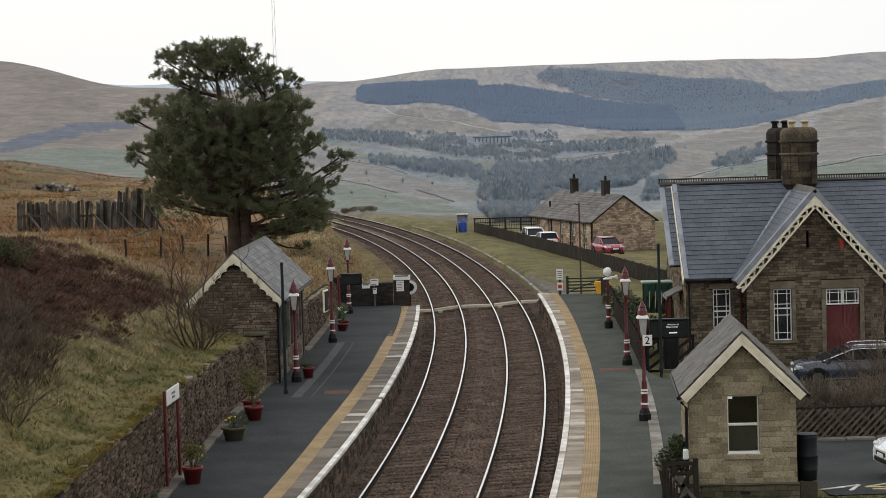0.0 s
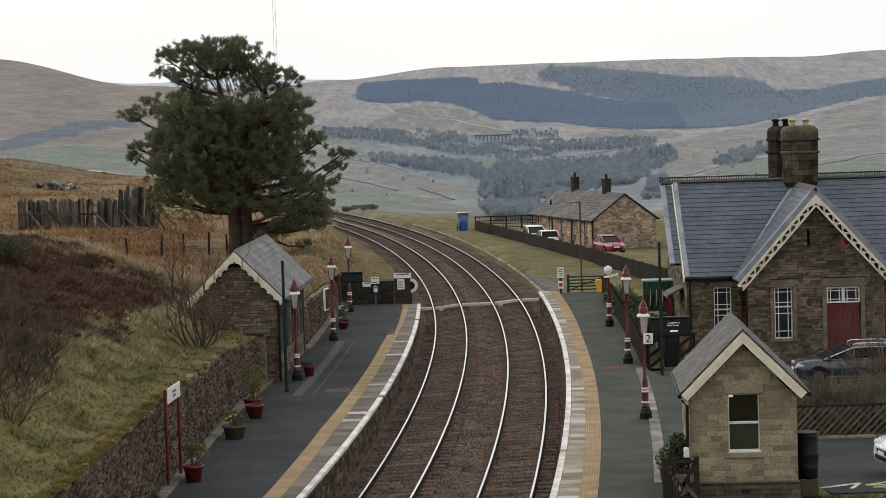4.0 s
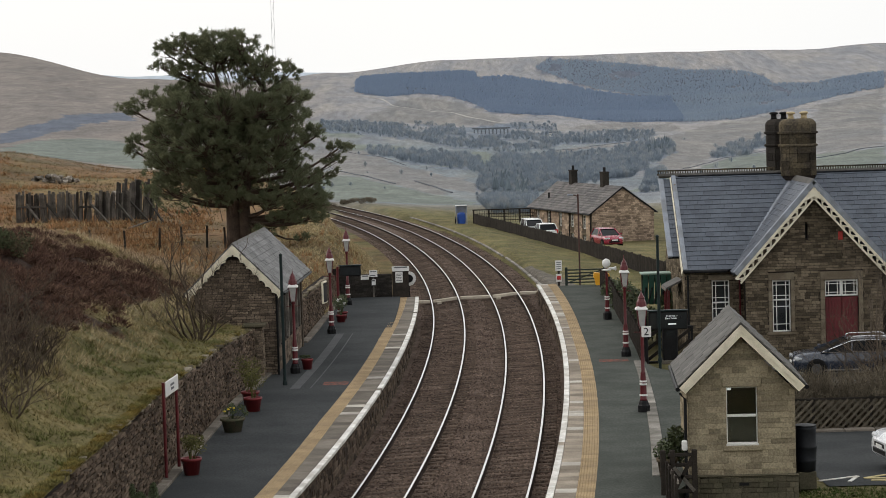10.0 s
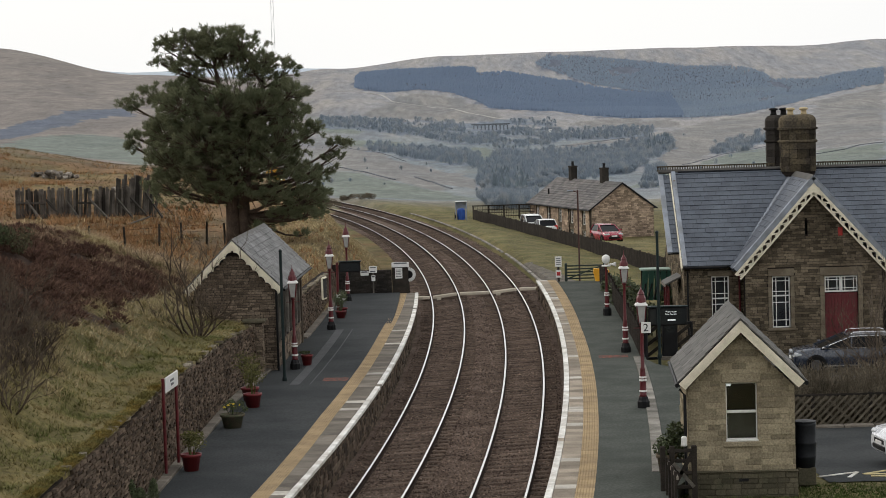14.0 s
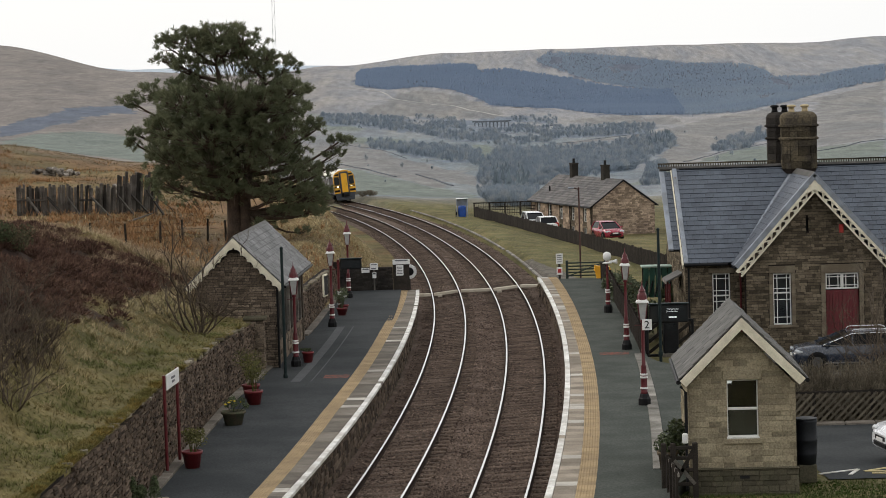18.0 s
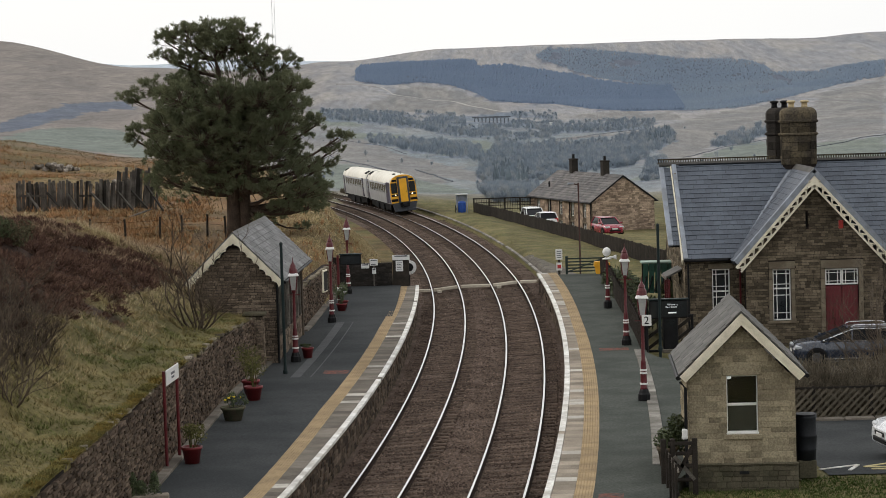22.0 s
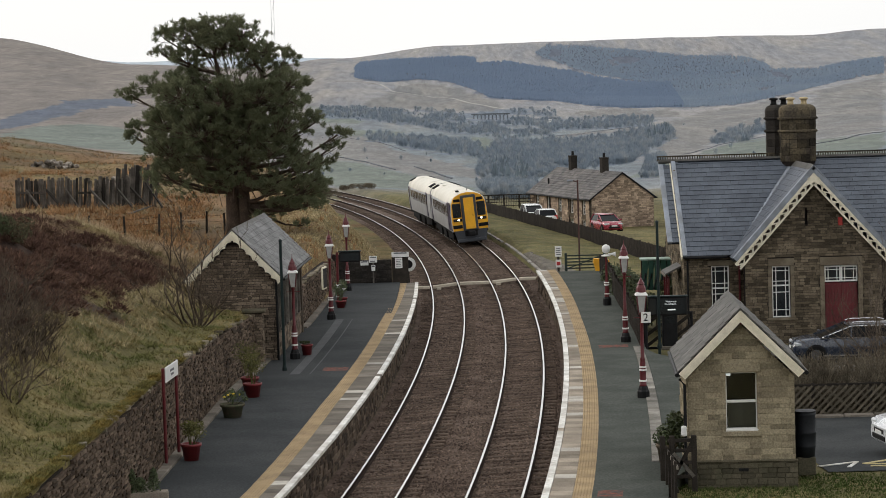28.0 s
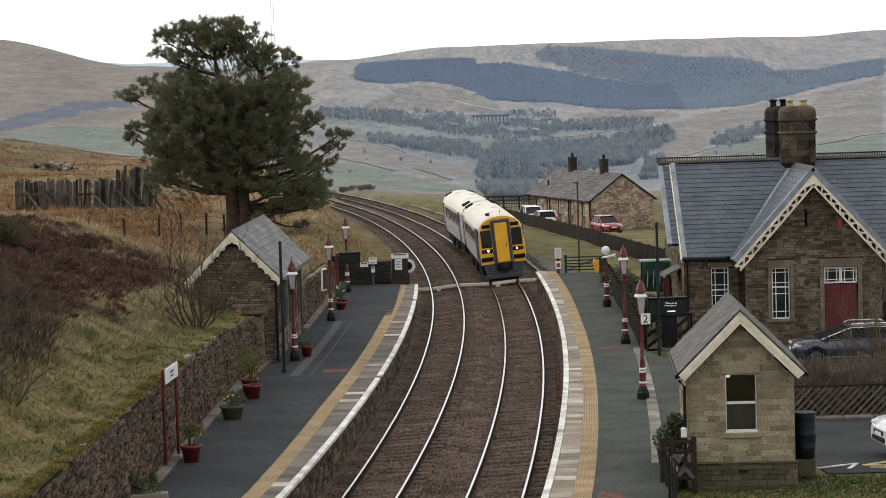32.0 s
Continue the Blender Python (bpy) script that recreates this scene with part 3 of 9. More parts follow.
# ---- railway ----
def make_track():
    bed = Build()
    bed.smooth = True
    prof = [(-4.4, -0.55), (-3.5, -0.2), (-2.95, -0.2), (-2.4, -0.175), (-0.95, -0.105), (-0.3, -0.15), (0.3, -0.18), (0.95, -0.175), (2.4, -0.105), (2.95, -0.14), (3.5, -0.18), (4.4, -0.55)]
    line = [(x, y, z, h) for x, y, z, h in run(-55, 560, 1.0)]
    n = len(prof)
    vs, fs = [], []
    for i, (x, y, z, h) in enumerate(line):
        fall = 0.05 * smooth01(95, 130, y)
        for o, e in prof:
            px, py = x + o * math.cos(h), y + o * math.sin(h)
            vs.append((px, py, z + e + fall * max(min(o, 2.5), -2.5) + 0.03 * noise.noise(Vector((px * 1.3, py * 1.3, 0)))))
    fs = [(i * n + j, i * n + j + 1, (i + 1) * n + j + 1, (i + 1) * n + j) for i in range(len(line) - 1) for j in range(n - 1)]
    bed.add(vs, fs)
    tagged(part("ballast_bed", bed, M_BALLAST), "brown-grey stone ballast under two railway tracks", "ballast", kind="structure")
    slp = Build().cbox((0, 0, -0.1), (2.5, 0.25, 0.2), 0.03)
    smesh = slp.mesh("sleeper", M_SLEEPER)
    for name, off, side in (("railway_track", TRACK_L, "up line"), ("railway_track", TRACK_R, "down line")):
        t = thing(name, "curving railway track with polished rails on worn sleepers", "railway track", kind="structure")
        for r in (-1, 1):
            o = off + r * HALF
            up = CANT if r > 0 else 0.0
            rail = [(x, y, z, h) for x, y, z, h in run(-55, 560, 1.5, o, up)]
            foot = Build().sweep(rail, [(-0.07, -0.15), (-0.07, -0.135), (-0.012, -0.12), (-0.012, -0.05), (-0.036, -0.035), (-0.036, -0.006), (0.036, -0.006), (0.036, -0.035), (0.012, -0.05), (0.012, -0.12), (0.07, -0.135), (0.07, -0.15)], True)
            ro = part("rail", foot, M_RUST, t)
            head = Build().sweep(rail, [(-0.033, -0.006), (-0.031, 0.0), (0.031, 0.0), (0.033, -0.006)], False)
            part("rail_head", head, M_RAILTOP, ro, "polished running surface")
        s, k = 8.0, 0
        rest = Build()
        while s < 300:
            x, y, z, h = on_line(s, off, CANT / 2 - 0.15)
            m = Matrix.Translation((x, y, z)) @ Matrix.Rotation(h, 4, "Z") @ Matrix.Rotation(-CANT / 1.5, 4, "Y")
            if k < 150:
                so = part("sleeper", smesh, None, t)
                so.matrix_basis = m
            else:
                rest.box(None, (2.5, 0.25, 0.2), m=m @ Matrix.Translation((0, 0, -0.1)))
            s += 0.7
            k += 1
        r = part("distant_sleeper_run", rest, M_SLEEPER, t)
        r["kind"] = "stuff"


make_track()


# ---- platforms ----
PLAT_UP = 0.93
EDGE = 3.16


def platform_pieces(owner, side, s0, s1):
    """White-edged coping slabs and buff tactile slabs, one by one."""
    rnd = random.Random(5 if side < 0 else 6)
    s = s0
    shared = {}
    w = 0.6
    nw, nc, ny = 0, 0, 0
    while s < s1:
        x, y, z, h = on_line(s + w / 2, side * (EDGE + 0.09), PLAT_UP)
        key = "edge"
        if key not in shared:
            shared[key] = Build().cbox((0, 0, -0.04), (0.18, w + 0.004, 0.1), 0.006).mesh("edge_slab", M_WHITE_EDGE)
            shared["worn"] = Build().cbox((0, 0, -0.04), (0.18, w + 0.004, 0.1), 0.006).mesh("edge_slab", M_COPING if side < 0 else M_COPING_PALE)
            shared["fresh"] = Build().cbox((0, 0, -0.04), (0.54, w - 0.004, 0.09), 0.006).mesh("coping_slab", M_COPING_NEW)
            shared["slab"] = Build().cbox((0, 0, -0.04), (0.54, w - 0.004, 0.09), 0.006).mesh("coping_slab", M_COPING if side < 0 else M_COPING_PALE)
            shared["buff"] = Build().cbox((0, 0, -0.04), (0.56, w - 0.003, 0.092), 0.006)
            for i in range(6):
                for j in range(7):
                    shared["buff"].cbox((-0.22 + 0.088 * i, -0.25 + 0.083 * j, 0.008), (0.03, 0.03, 0.012), 0.004)
            shared["buff"] = shared["buff"].mesh("tactile_slab", M_YELLOW)
        wide = float(np.interp(s, [15, 30, 55, 77], [1.02, 1.26, 1.28, 1.06] if side < 0 else [1.2, 1.12, 0.98, 1.06]))
        grey = wide - 0.18 - 0.46
        worn, fresh = rnd.random() < 0.008, rnd.random() < (0.05 if side < 0 else 0.13)
        for name, me, o, k in (("edge_slab", shared["worn" if worn else "edge"], EDGE + 0.09, 1), ("coping_slab", shared["fresh" if fresh else "slab"], EDGE + 0.185 + grey / 2, grey / 0.55), ("tactile_slab", shared["buff"], EDGE + wide - 0.225, 0.83)):
            x, y, z, h = on_line(s + w / 2, side * o, PLAT_UP)
            ob = part(name, me, None, owner)
            ob.matrix_basis = Matrix.Translation((x, y, z + rnd.uniform(-0.004, 0.004))) @ Matrix.Rotation(h, 4, "Z") @ Matrix.Diagonal((k, 1, 1, 1))
        s += w


def make_platform(name, side, s0, s1, back, label):
    """A raised surface with a stone-faced front under a coping."""
    top = Build()
    line = run(s0, s1, 1.5)
    vs, fs = [], []
    for x, y, z, h in line:
        bx = back(x, y, h)
        for px, py, e in ((x + side * (EDGE + 0.95) * math.cos(h), y + side * (EDGE + 0.95) * math.sin(h), PLAT_UP),
                          (bx[0], bx[1], PLAT_UP), (bx[0], bx[1], -0.9),
                          (x + side * (EDGE + 0.16) * math.cos(h), y + side * (EDGE + 0.16) * math.sin(h), -0.9),
                          (x + side * (EDGE + 0.16) * math.cos(h), y + side * (EDGE + 0.16) * math.sin(h), PLAT_UP - 0.1),
                          (x + side * (EDGE + 0.95) * math.cos(h), y + side * (EDGE + 0.95) * math.sin(h), PLAT_UP - 0.1)):
            vs.append((px, py, z + e))
    n = 6
    for i in range(len(line) - 1):
        for j in range(n):
            q = (i * n + j, (i + 1) * n + j, (i + 1) * n + (j + 1) % n, i * n + (j + 1) % n)
            fs.append(q if side > 0 else tuple(reversed(q)))
    fs += [tuple(range(n)), tuple(range((len(line) - 1) * n, len(line) * n))]
    top.add(vs, fs)
    ob = part(name, top, M_ASPHALT if side < 0 else M_ASPHALT_PALE)
    return tagged(ob, label, "platform", kind="structure")


PLAT_L = make_platform("platform_west", -1, -50, 77.2, lambda x, y, h: (wall_x(y) + 0.02, y), "tarmac station platform with white edge and buff tactile strip")
PLAT_R = make_platform("platform_east", 1, -50, 81.0, lambda x, y, h: (x + (6.25 + 0.35 * smooth01(105, 120, y) + 1.7 * smooth01(55.6, 57.4, y) * (1 - smooth01(78, 83, y))) * math.cos(h), y), "tarmac station platform beside a picket fence and garden")


# ---- masonry, roofs and windows ----
UNIT = {}


def unit_block(material, bevel=0.07):
    key = (material.name, bevel)
    if key not in UNIT:
        UNIT[key] = Build().cbox((0, 0, 0), (1, 1, 1), bevel).mesh("block", material)
    return UNIT[key]


def frame_of(origin, u, n):
    """A wall's own space: x along it, y into it, z up."""
    u, n = Vector(u).normalized(), Vector(n).normalized()
    m = Matrix((u, -n, Vector((0, 0, 1)))).transposed().to_4x4()
    return Matrix.Translation(origin) @ m


def stone_courses(owner, m, width, height, course, lens, material, seed, holes=(), limit=None, proud=0.025, joint=0.012, name="stone",
                  most=300, depth=0.09, start=0.0):
    """Coursed stones on a wall face, cut at openings and at the slope of a gable. The first go in singly, the rest joined."""
    rnd = random.Random(seed)
    v, count, rest = start, 0, Build()
    me = unit_block(material)
    while v < height - 0.03:
        h = min(course * rnd.uniform(0.8, 1.25), height - v)
        lo, hi = limit(v + h * 0.6) if limit else (0.0, width)
        u = lo - rnd.uniform(0, lens[0])
        while u < hi:
            w = rnd.uniform(*lens)
            a, b = max(u, lo), min(u + w, hi)
            u += w
            spans = [(a, b)]
            for x0, x1, z0, z1 in holes:
                if v + h > z0 + 0.02 and v < z1 - 0.02:
                    spans = [q for p, r in spans for q in ((p, min(r, x0)), (max(p, x1), r)) if q[1] - q[0] > 0.001]
            for p, r in spans:
                if r - p < 0.05:
                    continue
                out = proud + rnd.uniform(-0.6, 0.6) * proud
                mm = m @ Matrix.Translation(((p + r) / 2, depth / 2 - out, v + h / 2)) @ Matrix.Diagonal((r - p - joint, depth, h - joint, 1))
                if count < most:
                    o = part(name, me, None, owner)
                    o.matrix_basis = mm
                else:
                    rest.cbox(None, (1, 1, 1), 0.07, m=mm)
                count += 1
        v += h
    if rest.v:
        o = part("rubble_facing", rest, material, owner)
        o["kind"] = "stuff"


def wall_slab(poly, m, thick, holes=()):
    """A wall of outline poly in its own space, with real openings through it."""
    b = Build()
    if not holes:
        return b.prism(poly, m, thick)
    xs = sorted({p[0] for p in poly} | {h[0] for h in holes} | {h[1] for h in holes})
    top = lambda x: max((a[1] + (c[1] - a[1]) * (x - a[0]) / (c[0] - a[0])) for a, c in zip(poly, poly[1:] + poly[:1])
                        if abs(a[0] - c[0]) > 1e-6 and min(a[0], c[0]) - 1e-6 <= x <= max(a[0], c[0]) + 1e-6)
    low = min(p[1] for p in poly)
    for x0, x1 in zip(xs[:-1], xs[1:]):
        if x1 - x0 < 1e-4:
            continue
        cuts = sorted((h[2], h[3]) for h in holes if h[0] < (x0 + x1) / 2 < h[1])
        z = low
        for z0, z1 in cuts:
            if z0 - z > 0.01:
                b.prism([(x0, z), (x1, z), (x1, z0), (x0, z0)], m, thick)
            z = z1
        b.prism([(x0, z), (x1, z), (x1, top(x1 - 1e-5)), (x0, top(x0 + 1e-5))], m, thick)
    # weld the lengths of wall into one body
    index, keep, ids = {}, [], []
    for p in b.v:
        k = tuple(round(c, 3) for c in p)
        if k not in index:
            index[k] = len(keep)
            keep.append(p)
        ids.append(index[k])
    b.v, b.f = keep, [tuple(ids[i] for i in f) for f in b.f]
    return b


def slates(owner, m, width, length, course, wide, material, seed, most=300, keep=None, name="slate"):
    """Overlapping slates on a slope: x along the eave, y up the slope, z out of it."""
    rnd = random.Random(seed)
    me = unit_block(material, 0.05)
    rows = int(length / course) + 1
    count, rest = 0, Build()
    for r in range(rows):
        y = r * course
        x = -wide * (0.5 if r % 2 else 0.0)
        while x < width:
            a, b = max(x, 0), min(x + wide, width)
            x += wide
            top = min(y + course * 1.25, length)
            if b - a < 0.04 or top - y < 0.03 or (keep and not keep((a + b) / 2, (y + top) / 2)):
                continue
            mm = m @ Matrix.Translation(((a + b) / 2, (y + top) / 2, 0.032 + rnd.uniform(-0.004, 0.005))) @ Matrix.Rotation(radians(-5.0), 4, "X") @ Matrix.Diagonal((b - a - 0.01, top - y, 0.03, 1))
            if count < most:
                o = part(name, me, None, owner)
                o.matrix_basis = mm
            else:
                rest.box(None, (1, 1, 1), m=mm)
            count += 1
    if rest.v:
        o = part("slate_covering", rest, material, owner)
        o["kind"] = "stuff"


def slope_frame(eave_a, eave_b, ridge_a):
    """A slope's space from two points of its eave and the ridge point above the first."""
    a, b, r = Vector(eave_a), Vector(eave_b), Vector(ridge_a)
    x = (b - a).normalized()
    y = (r - a)
    y = (y - x * y.dot(x)).normalized()
    z = x.cross(y)
    return Matrix.Translation(a) @ Matrix((x, y, z)).transposed().to_4x4()


def sash_window(owner, m, x0, x1, z0, z1, bars=(2, 2), split=0.5, back=0.12, name="window", white=None, border=True, slim=0.05, pane=None):
    """A timber window in its opening: frame, two lights, glazing bars, panes, sill."""
    white = white or M_WHITE
    w = part(name, Build().add([], []), white, owner)
    wid, hei = x1 - x0, z1 - z0
    fr = Build()
    for a, b, c, d in ((x0, z0, x0 + slim, z1), (x1 - slim, z0, x1, z1), (x0 + slim, z1 - slim * 1.2, x1 - slim, z1), (x0 + slim, z0, x1 - slim, z0 + 0.06)):
        fr.cbox(((a + c) / 2, back, (b + d) / 2), (c - a, 0.09, d - b), 0.008)
    zm = z0 + hei * split
    fr.cbox(((x0 + x1) / 2, back - 0.02, zm), (wid - 2 * slim, 0.09, 0.06), 0.008)
    fo = part("window_frame", fr, white, w)
    bar = Build()
    for lo, hi in ((z0 + 0.07, zm - 0.035), (zm + 0.035, z1 - 0.06)):
        for i in range(1, bars[0] + 1):
            x = x0 + 0.05 + (wid - 0.1) * ((0.2, 0.8)[i - 1] if border and bars[0] == 2 else i / (bars[0] + 1))
            bar.box((x, back, (lo + hi) / 2), (0.034, 0.03, hi - lo))
        for i in range(1, bars[1] + 1):
            z = lo + (hi - lo) * ((0.2, 0.8)[i - 1] if border and bars[1] == 2 else i / (bars[1] + 1))
            bar.box(((x0 + x1) / 2, back, z), (wid - 0.1, 0.028, 0.034))
    if bar.v:
        part("glazing_bar", bar, white, w)
    for lo, hi in ((z0 + 0.05, zm - 0.02), (zm + 0.02, z1 - 0.04)):
        part("pane", Build().box(((x0 + x1) / 2, back + 0.02, (lo + hi) / 2), (wid - 0.05, 0.008, hi - lo)), pane or M_GLASS_DARK, w).visible_shadow = pane is None
    w.matrix_basis = m
    return w


def bargeboard(owner, p, q, wide, thick, material, scallops=0, fret=0, label=""):
    """A gable board from eave p to apex q in a plane that faces the camera; scalloped or fretted below."""
    p, q = Vector(p), Vector(q)
    d = (q - p).normalized()
    L = (q - p).length
    side = Vector((-d.z, 0, d.x)) if d.x < 0 else Vector((d.z, 0, -d.x))
    m = Matrix((d, Vector((0, 1, 0)), side)).transposed().to_4x4()
    m = Matrix.Translation(p) @ m
    b = Build()
    if fret:
        b.prism([(0, 0), (L, 0), (L, wide * 0.3), (0, wide * 0.3)], m, thick)
        b.prism([(0, wide * 0.8), (L, wide * 0.8), (L, wide), (0, wide)], m, thick)
        st = L / fret
        for i in range(fret):
            a = i * st
            b.prism([(a, wide * 0.3), (a + 0.1, wide * 0.3), (a + st * 0.5 + 0.05, wide * 0.8), (a + st * 0.5 - 0.05, wide * 0.8)], m, thick)
            b.prism([(a + st * 0.5 - 0.05, wide * 0.8), (a + st * 0.5 + 0.05, wide * 0.8), (a + st, wide * 0.3), (a + st - 0.1, wide * 0.3)], m, thick)
            for e in (0, 0.5):
                c = a + st * (e + 0.25)
                zc = wide * (0.36 if e else 0.74)
                b.prism([(c - 0.07, zc - 0.035), (c + 0.07, zc - 0.035), (c + 0.07, zc + 0.035), (c - 0.07, zc + 0.035)], m, thick)
    elif scallops:
        n = scallops * 8
        edge = [(L * k / n, wide * (1.0 - 0.3 * abs(math.sin(math.pi * scallops * k / n)) ** 0.8)) for k in range(n + 1)]
        edge = [(u, w) for u, w in edge if u <= L - w]
        edge.append((L - edge[-1][1], edge[-1][1]))
        b.prism([(0, 0), (L, 0)] + list(reversed(edge)), m, thick)
        b.prism([(0, -0.01), (L, -0.01), (L - 0.11, 0.11), (0, 0.11)], m @ Matrix.Translation((0, -0.03, 0)), 0.03)
    else:
        b.prism([(0, 0), (L, 0), (L, wide), (0, wide)], m, thick)
        b.prism([(0, -0.01), (L, -0.01), (L, wide * 0.45), (0, wide * 0.45)], m @ Matrix.Translation((0, -0.025, 0)), 0.03)
    return part("bargeboard", b, material, owner, label)


# ---- small stone hut on the east platform ----
# plinth stone, darker and greener than the sandstone above
M_PLINTH = mat("dark_plinth_stone", (0.1, 0.088, 0.062), 0.9, tint=(0.066, 0.062, 0.041), var=0.25, scale=1.2, fine=25, piece=0.25, bump=0.3)


# added glow for the bright shapes in the hut's upper pane
M_PANEGLOW = glow("added_pane_glow", (0.9, 0.92, 0.9), 0.7)
M_BLIND = mat("grey_green_blind", (0.07, 0.068, 0.055), 0.8, var=0.15)


def make_hut():
    t = thing("platform_hut", "small gabled hut of buff sandstone with slate roof", "hut", (7.22, 55.5, 0.82), rz=-3.5)
    W, D, E, R = 2.62, 4.2, 2.5, 4.22
    m = Matrix.Translation((-W / 2, 0, 0))
    hole = (0.93, 1.70, 1.16, 2.62)
    outline = [(0, -0.5), (W, -0.5), (W, E), (W / 2, E + W / 2 * 1.0), (0, E)]
    front = part("wall", wall_slab(outline, m, 0.3, [hole]), M_SANDSTONE, t)
    lim = lambda v: (0.0, W) if v < E else (min(v - E, W / 2), max(W - (v - E), W / 2))
    surround = [(0.83, 1.80, 2.62, 2.86), (0.83, 1.80, 1.02, 1.16)]
    stone_courses(front, m, W, R - 0.35, 0.138, (0.2, 0.58), M_SANDSTONE, 11, [hole] + surround, lim, start=0.42, proud=0.01, joint=0.005)
    stone_courses(front, m @ Matrix.Translation((-0.05, -0.05, 0)), W + 0.1, 0.44, 0.13, (0.16, 0.42), M_PLINTH, 12, (), None, start=-0.45, depth=0.12, joint=0.005, proud=0.01)
    for x0, x1, z0, z1 in surround:
        part("lintel" if z0 > 2 else "stone_sill", Build().cbox(((x0 + x1) / 2 - W / 2, -0.005, (z0 + z1) / 2), (x1 - x0 - 0.01, 0.12, z1 - z0 - 0.012), 0.015), M_SANDSTONE, t)
    part("plinth_ledge", Build().cbox((0, -0.03, 0.41), (W + 0.12, 0.13, 0.045), 0.02), M_PLINTH, t)
    for sx in (-1, 1):
        ms = frame_of((sx * W / 2, 0 if sx > 0 else D, 0), (0, sx, 0), (sx, 0, 0))
        sw = part("wall", wall_slab([(0.31 if sx > 0 else 0, -0.5), (D if sx > 0 else D - 0.31, -0.5), (D if sx > 0 else D - 0.31, E), (0.31 if sx > 0 else 0, E)], ms, 0.3), M_MORTAR, t)
        if sx < 0:
            stone_courses(sw, ms, D, E, 0.18, (0.25, 0.6), M_SANDSTONE, 14, (), None)
    part("wall", wall_slab([(-W / 2 + 0.31, -0.5), (W / 2 - 0.31, -0.5), (W / 2 - 0.31, E), (0, E + W / 2 - 0.31), (-W / 2 + 0.31, E)], Matrix.Translation((0, D - 0.3, 0)), 0.3), M_MORTAR, t)
    part("floor", Build().box((0, D / 2, 0.1), (W - 0.7, D - 0.7, 0.1)), M_COPING, t)
    w = sash_window(t, m, *hole, bars=(0, 0), split=0.5, slim=0.028, pane=M_GLASS_CLEAR)
    part("window_sill", Build().cbox(((hole[0] + hole[1]) / 2 - W / 2, 0.04, hole[2] + 0.02), (0.8, 0.16, 0.05), 0.01), M_WHITE, t)
    # things behind the glass: blind and shelf
    part("window_blind", Build().box((0, 0.3, 1.55), (0.74, 0.02, 0.7)), M_BLIND, t, "grey-green roller blind")
    # two boxes, not known lamps, made to glow behind the pane
    for x in (-0.28, -0.08):
        part("glow_box", Build().cbox((x, D - 0.42, 2.1), (0.13, 0.08, 0.11), 0.02), M_PANEGLOW, t, "small white box with an added glow")
    ov, fo, bk = 0.22, 0.32, 0.25
    ap = (0, -fo, R - 0.02)
    for sx in (-1, 1):
        ex = sx * (W / 2 + ov)
        ez = R - 0.02 - (W / 2 + ov)
        deck = Build().prism([(0, R - 0.04), (ex, ez - 0.02), (ex, ez - 0.1), (0, R - 0.12)], Matrix.Translation((0, -fo + 0.03, 0)), D + fo + bk)
        ro = part("roof", deck, M_SLATE_BASE, t)
        a, b2, r = ((ex, D + bk, ez), (ex, -fo, ez), (0, D + bk, R - 0.02)) if sx < 0 else ((ex, -fo, ez), (ex, D + bk, ez), (0, -fo, R - 0.02))
        slates(ro, slope_frame(a, b2, r), D + fo + bk, math.hypot(W / 2 + ov, W / 2 + ov), 0.24, 0.36, M_SLATE_GREY, 20 + sx)
        bargeboard(t, (ex, -fo, ez - 0.02), (0, -fo, R - 0.04), 0.2, 0.05, M_CREAM)
        part("gutter", Build().tube([(ex - sx * 0.0 + sx * 0.05, -fo, ez - 0.05), (ex + sx * 0.05, D + bk, ez - 0.05)], [0.055, 0.055], 8), M_BLACK, t)
    part("apex_block", Build().prism([(-0.2, R - 0.26), (0.2, R - 0.26), (0, R - 0.05)], Matrix.Translation((0, -fo - 0.005, 0)), 0.05), M_CREAM, t)
    part("ridge_capping", Build().prism([(-0.15, R - 0.11), (0, R + 0.04), (0.15, R - 0.11), (0.12, R - 0.13), (-0.12, R - 0.13)], Matrix.Translation((0, -fo - 0.01, 0)), D + fo + bk), M_SLATE_GREY, t)
    part("drainpipe", Build().tube([(-W / 2 - 0.2, 0.02, E - 0.02), (-W / 2 - 0.08, -0.06, E - 0.16), (-W / 2 - 0.08, -0.06, -0.1)], [0.04] * 3, 8), M_BLACK, t)
    part("air_vent", Build().box((0.02, -0.06, 0.2), (0.24, 0.04, 0.07)), M_BLACK, t)
    part("white_junction_box", Build().cbox((-W / 2 - 0.12, -0.1, 1.2), (0.14, 0.12, 0.26), 0.03), M_WHITE, t)
    return t


make_hut()


M_SLATE_DARK = mat("dark_grey_slate", (0.138, 0.137, 0.135), 0.6, tint=(0.082, 0.081, 0.08), var=0.28, scale=1.3, fine=20, piece=0.3, bump=0.15)


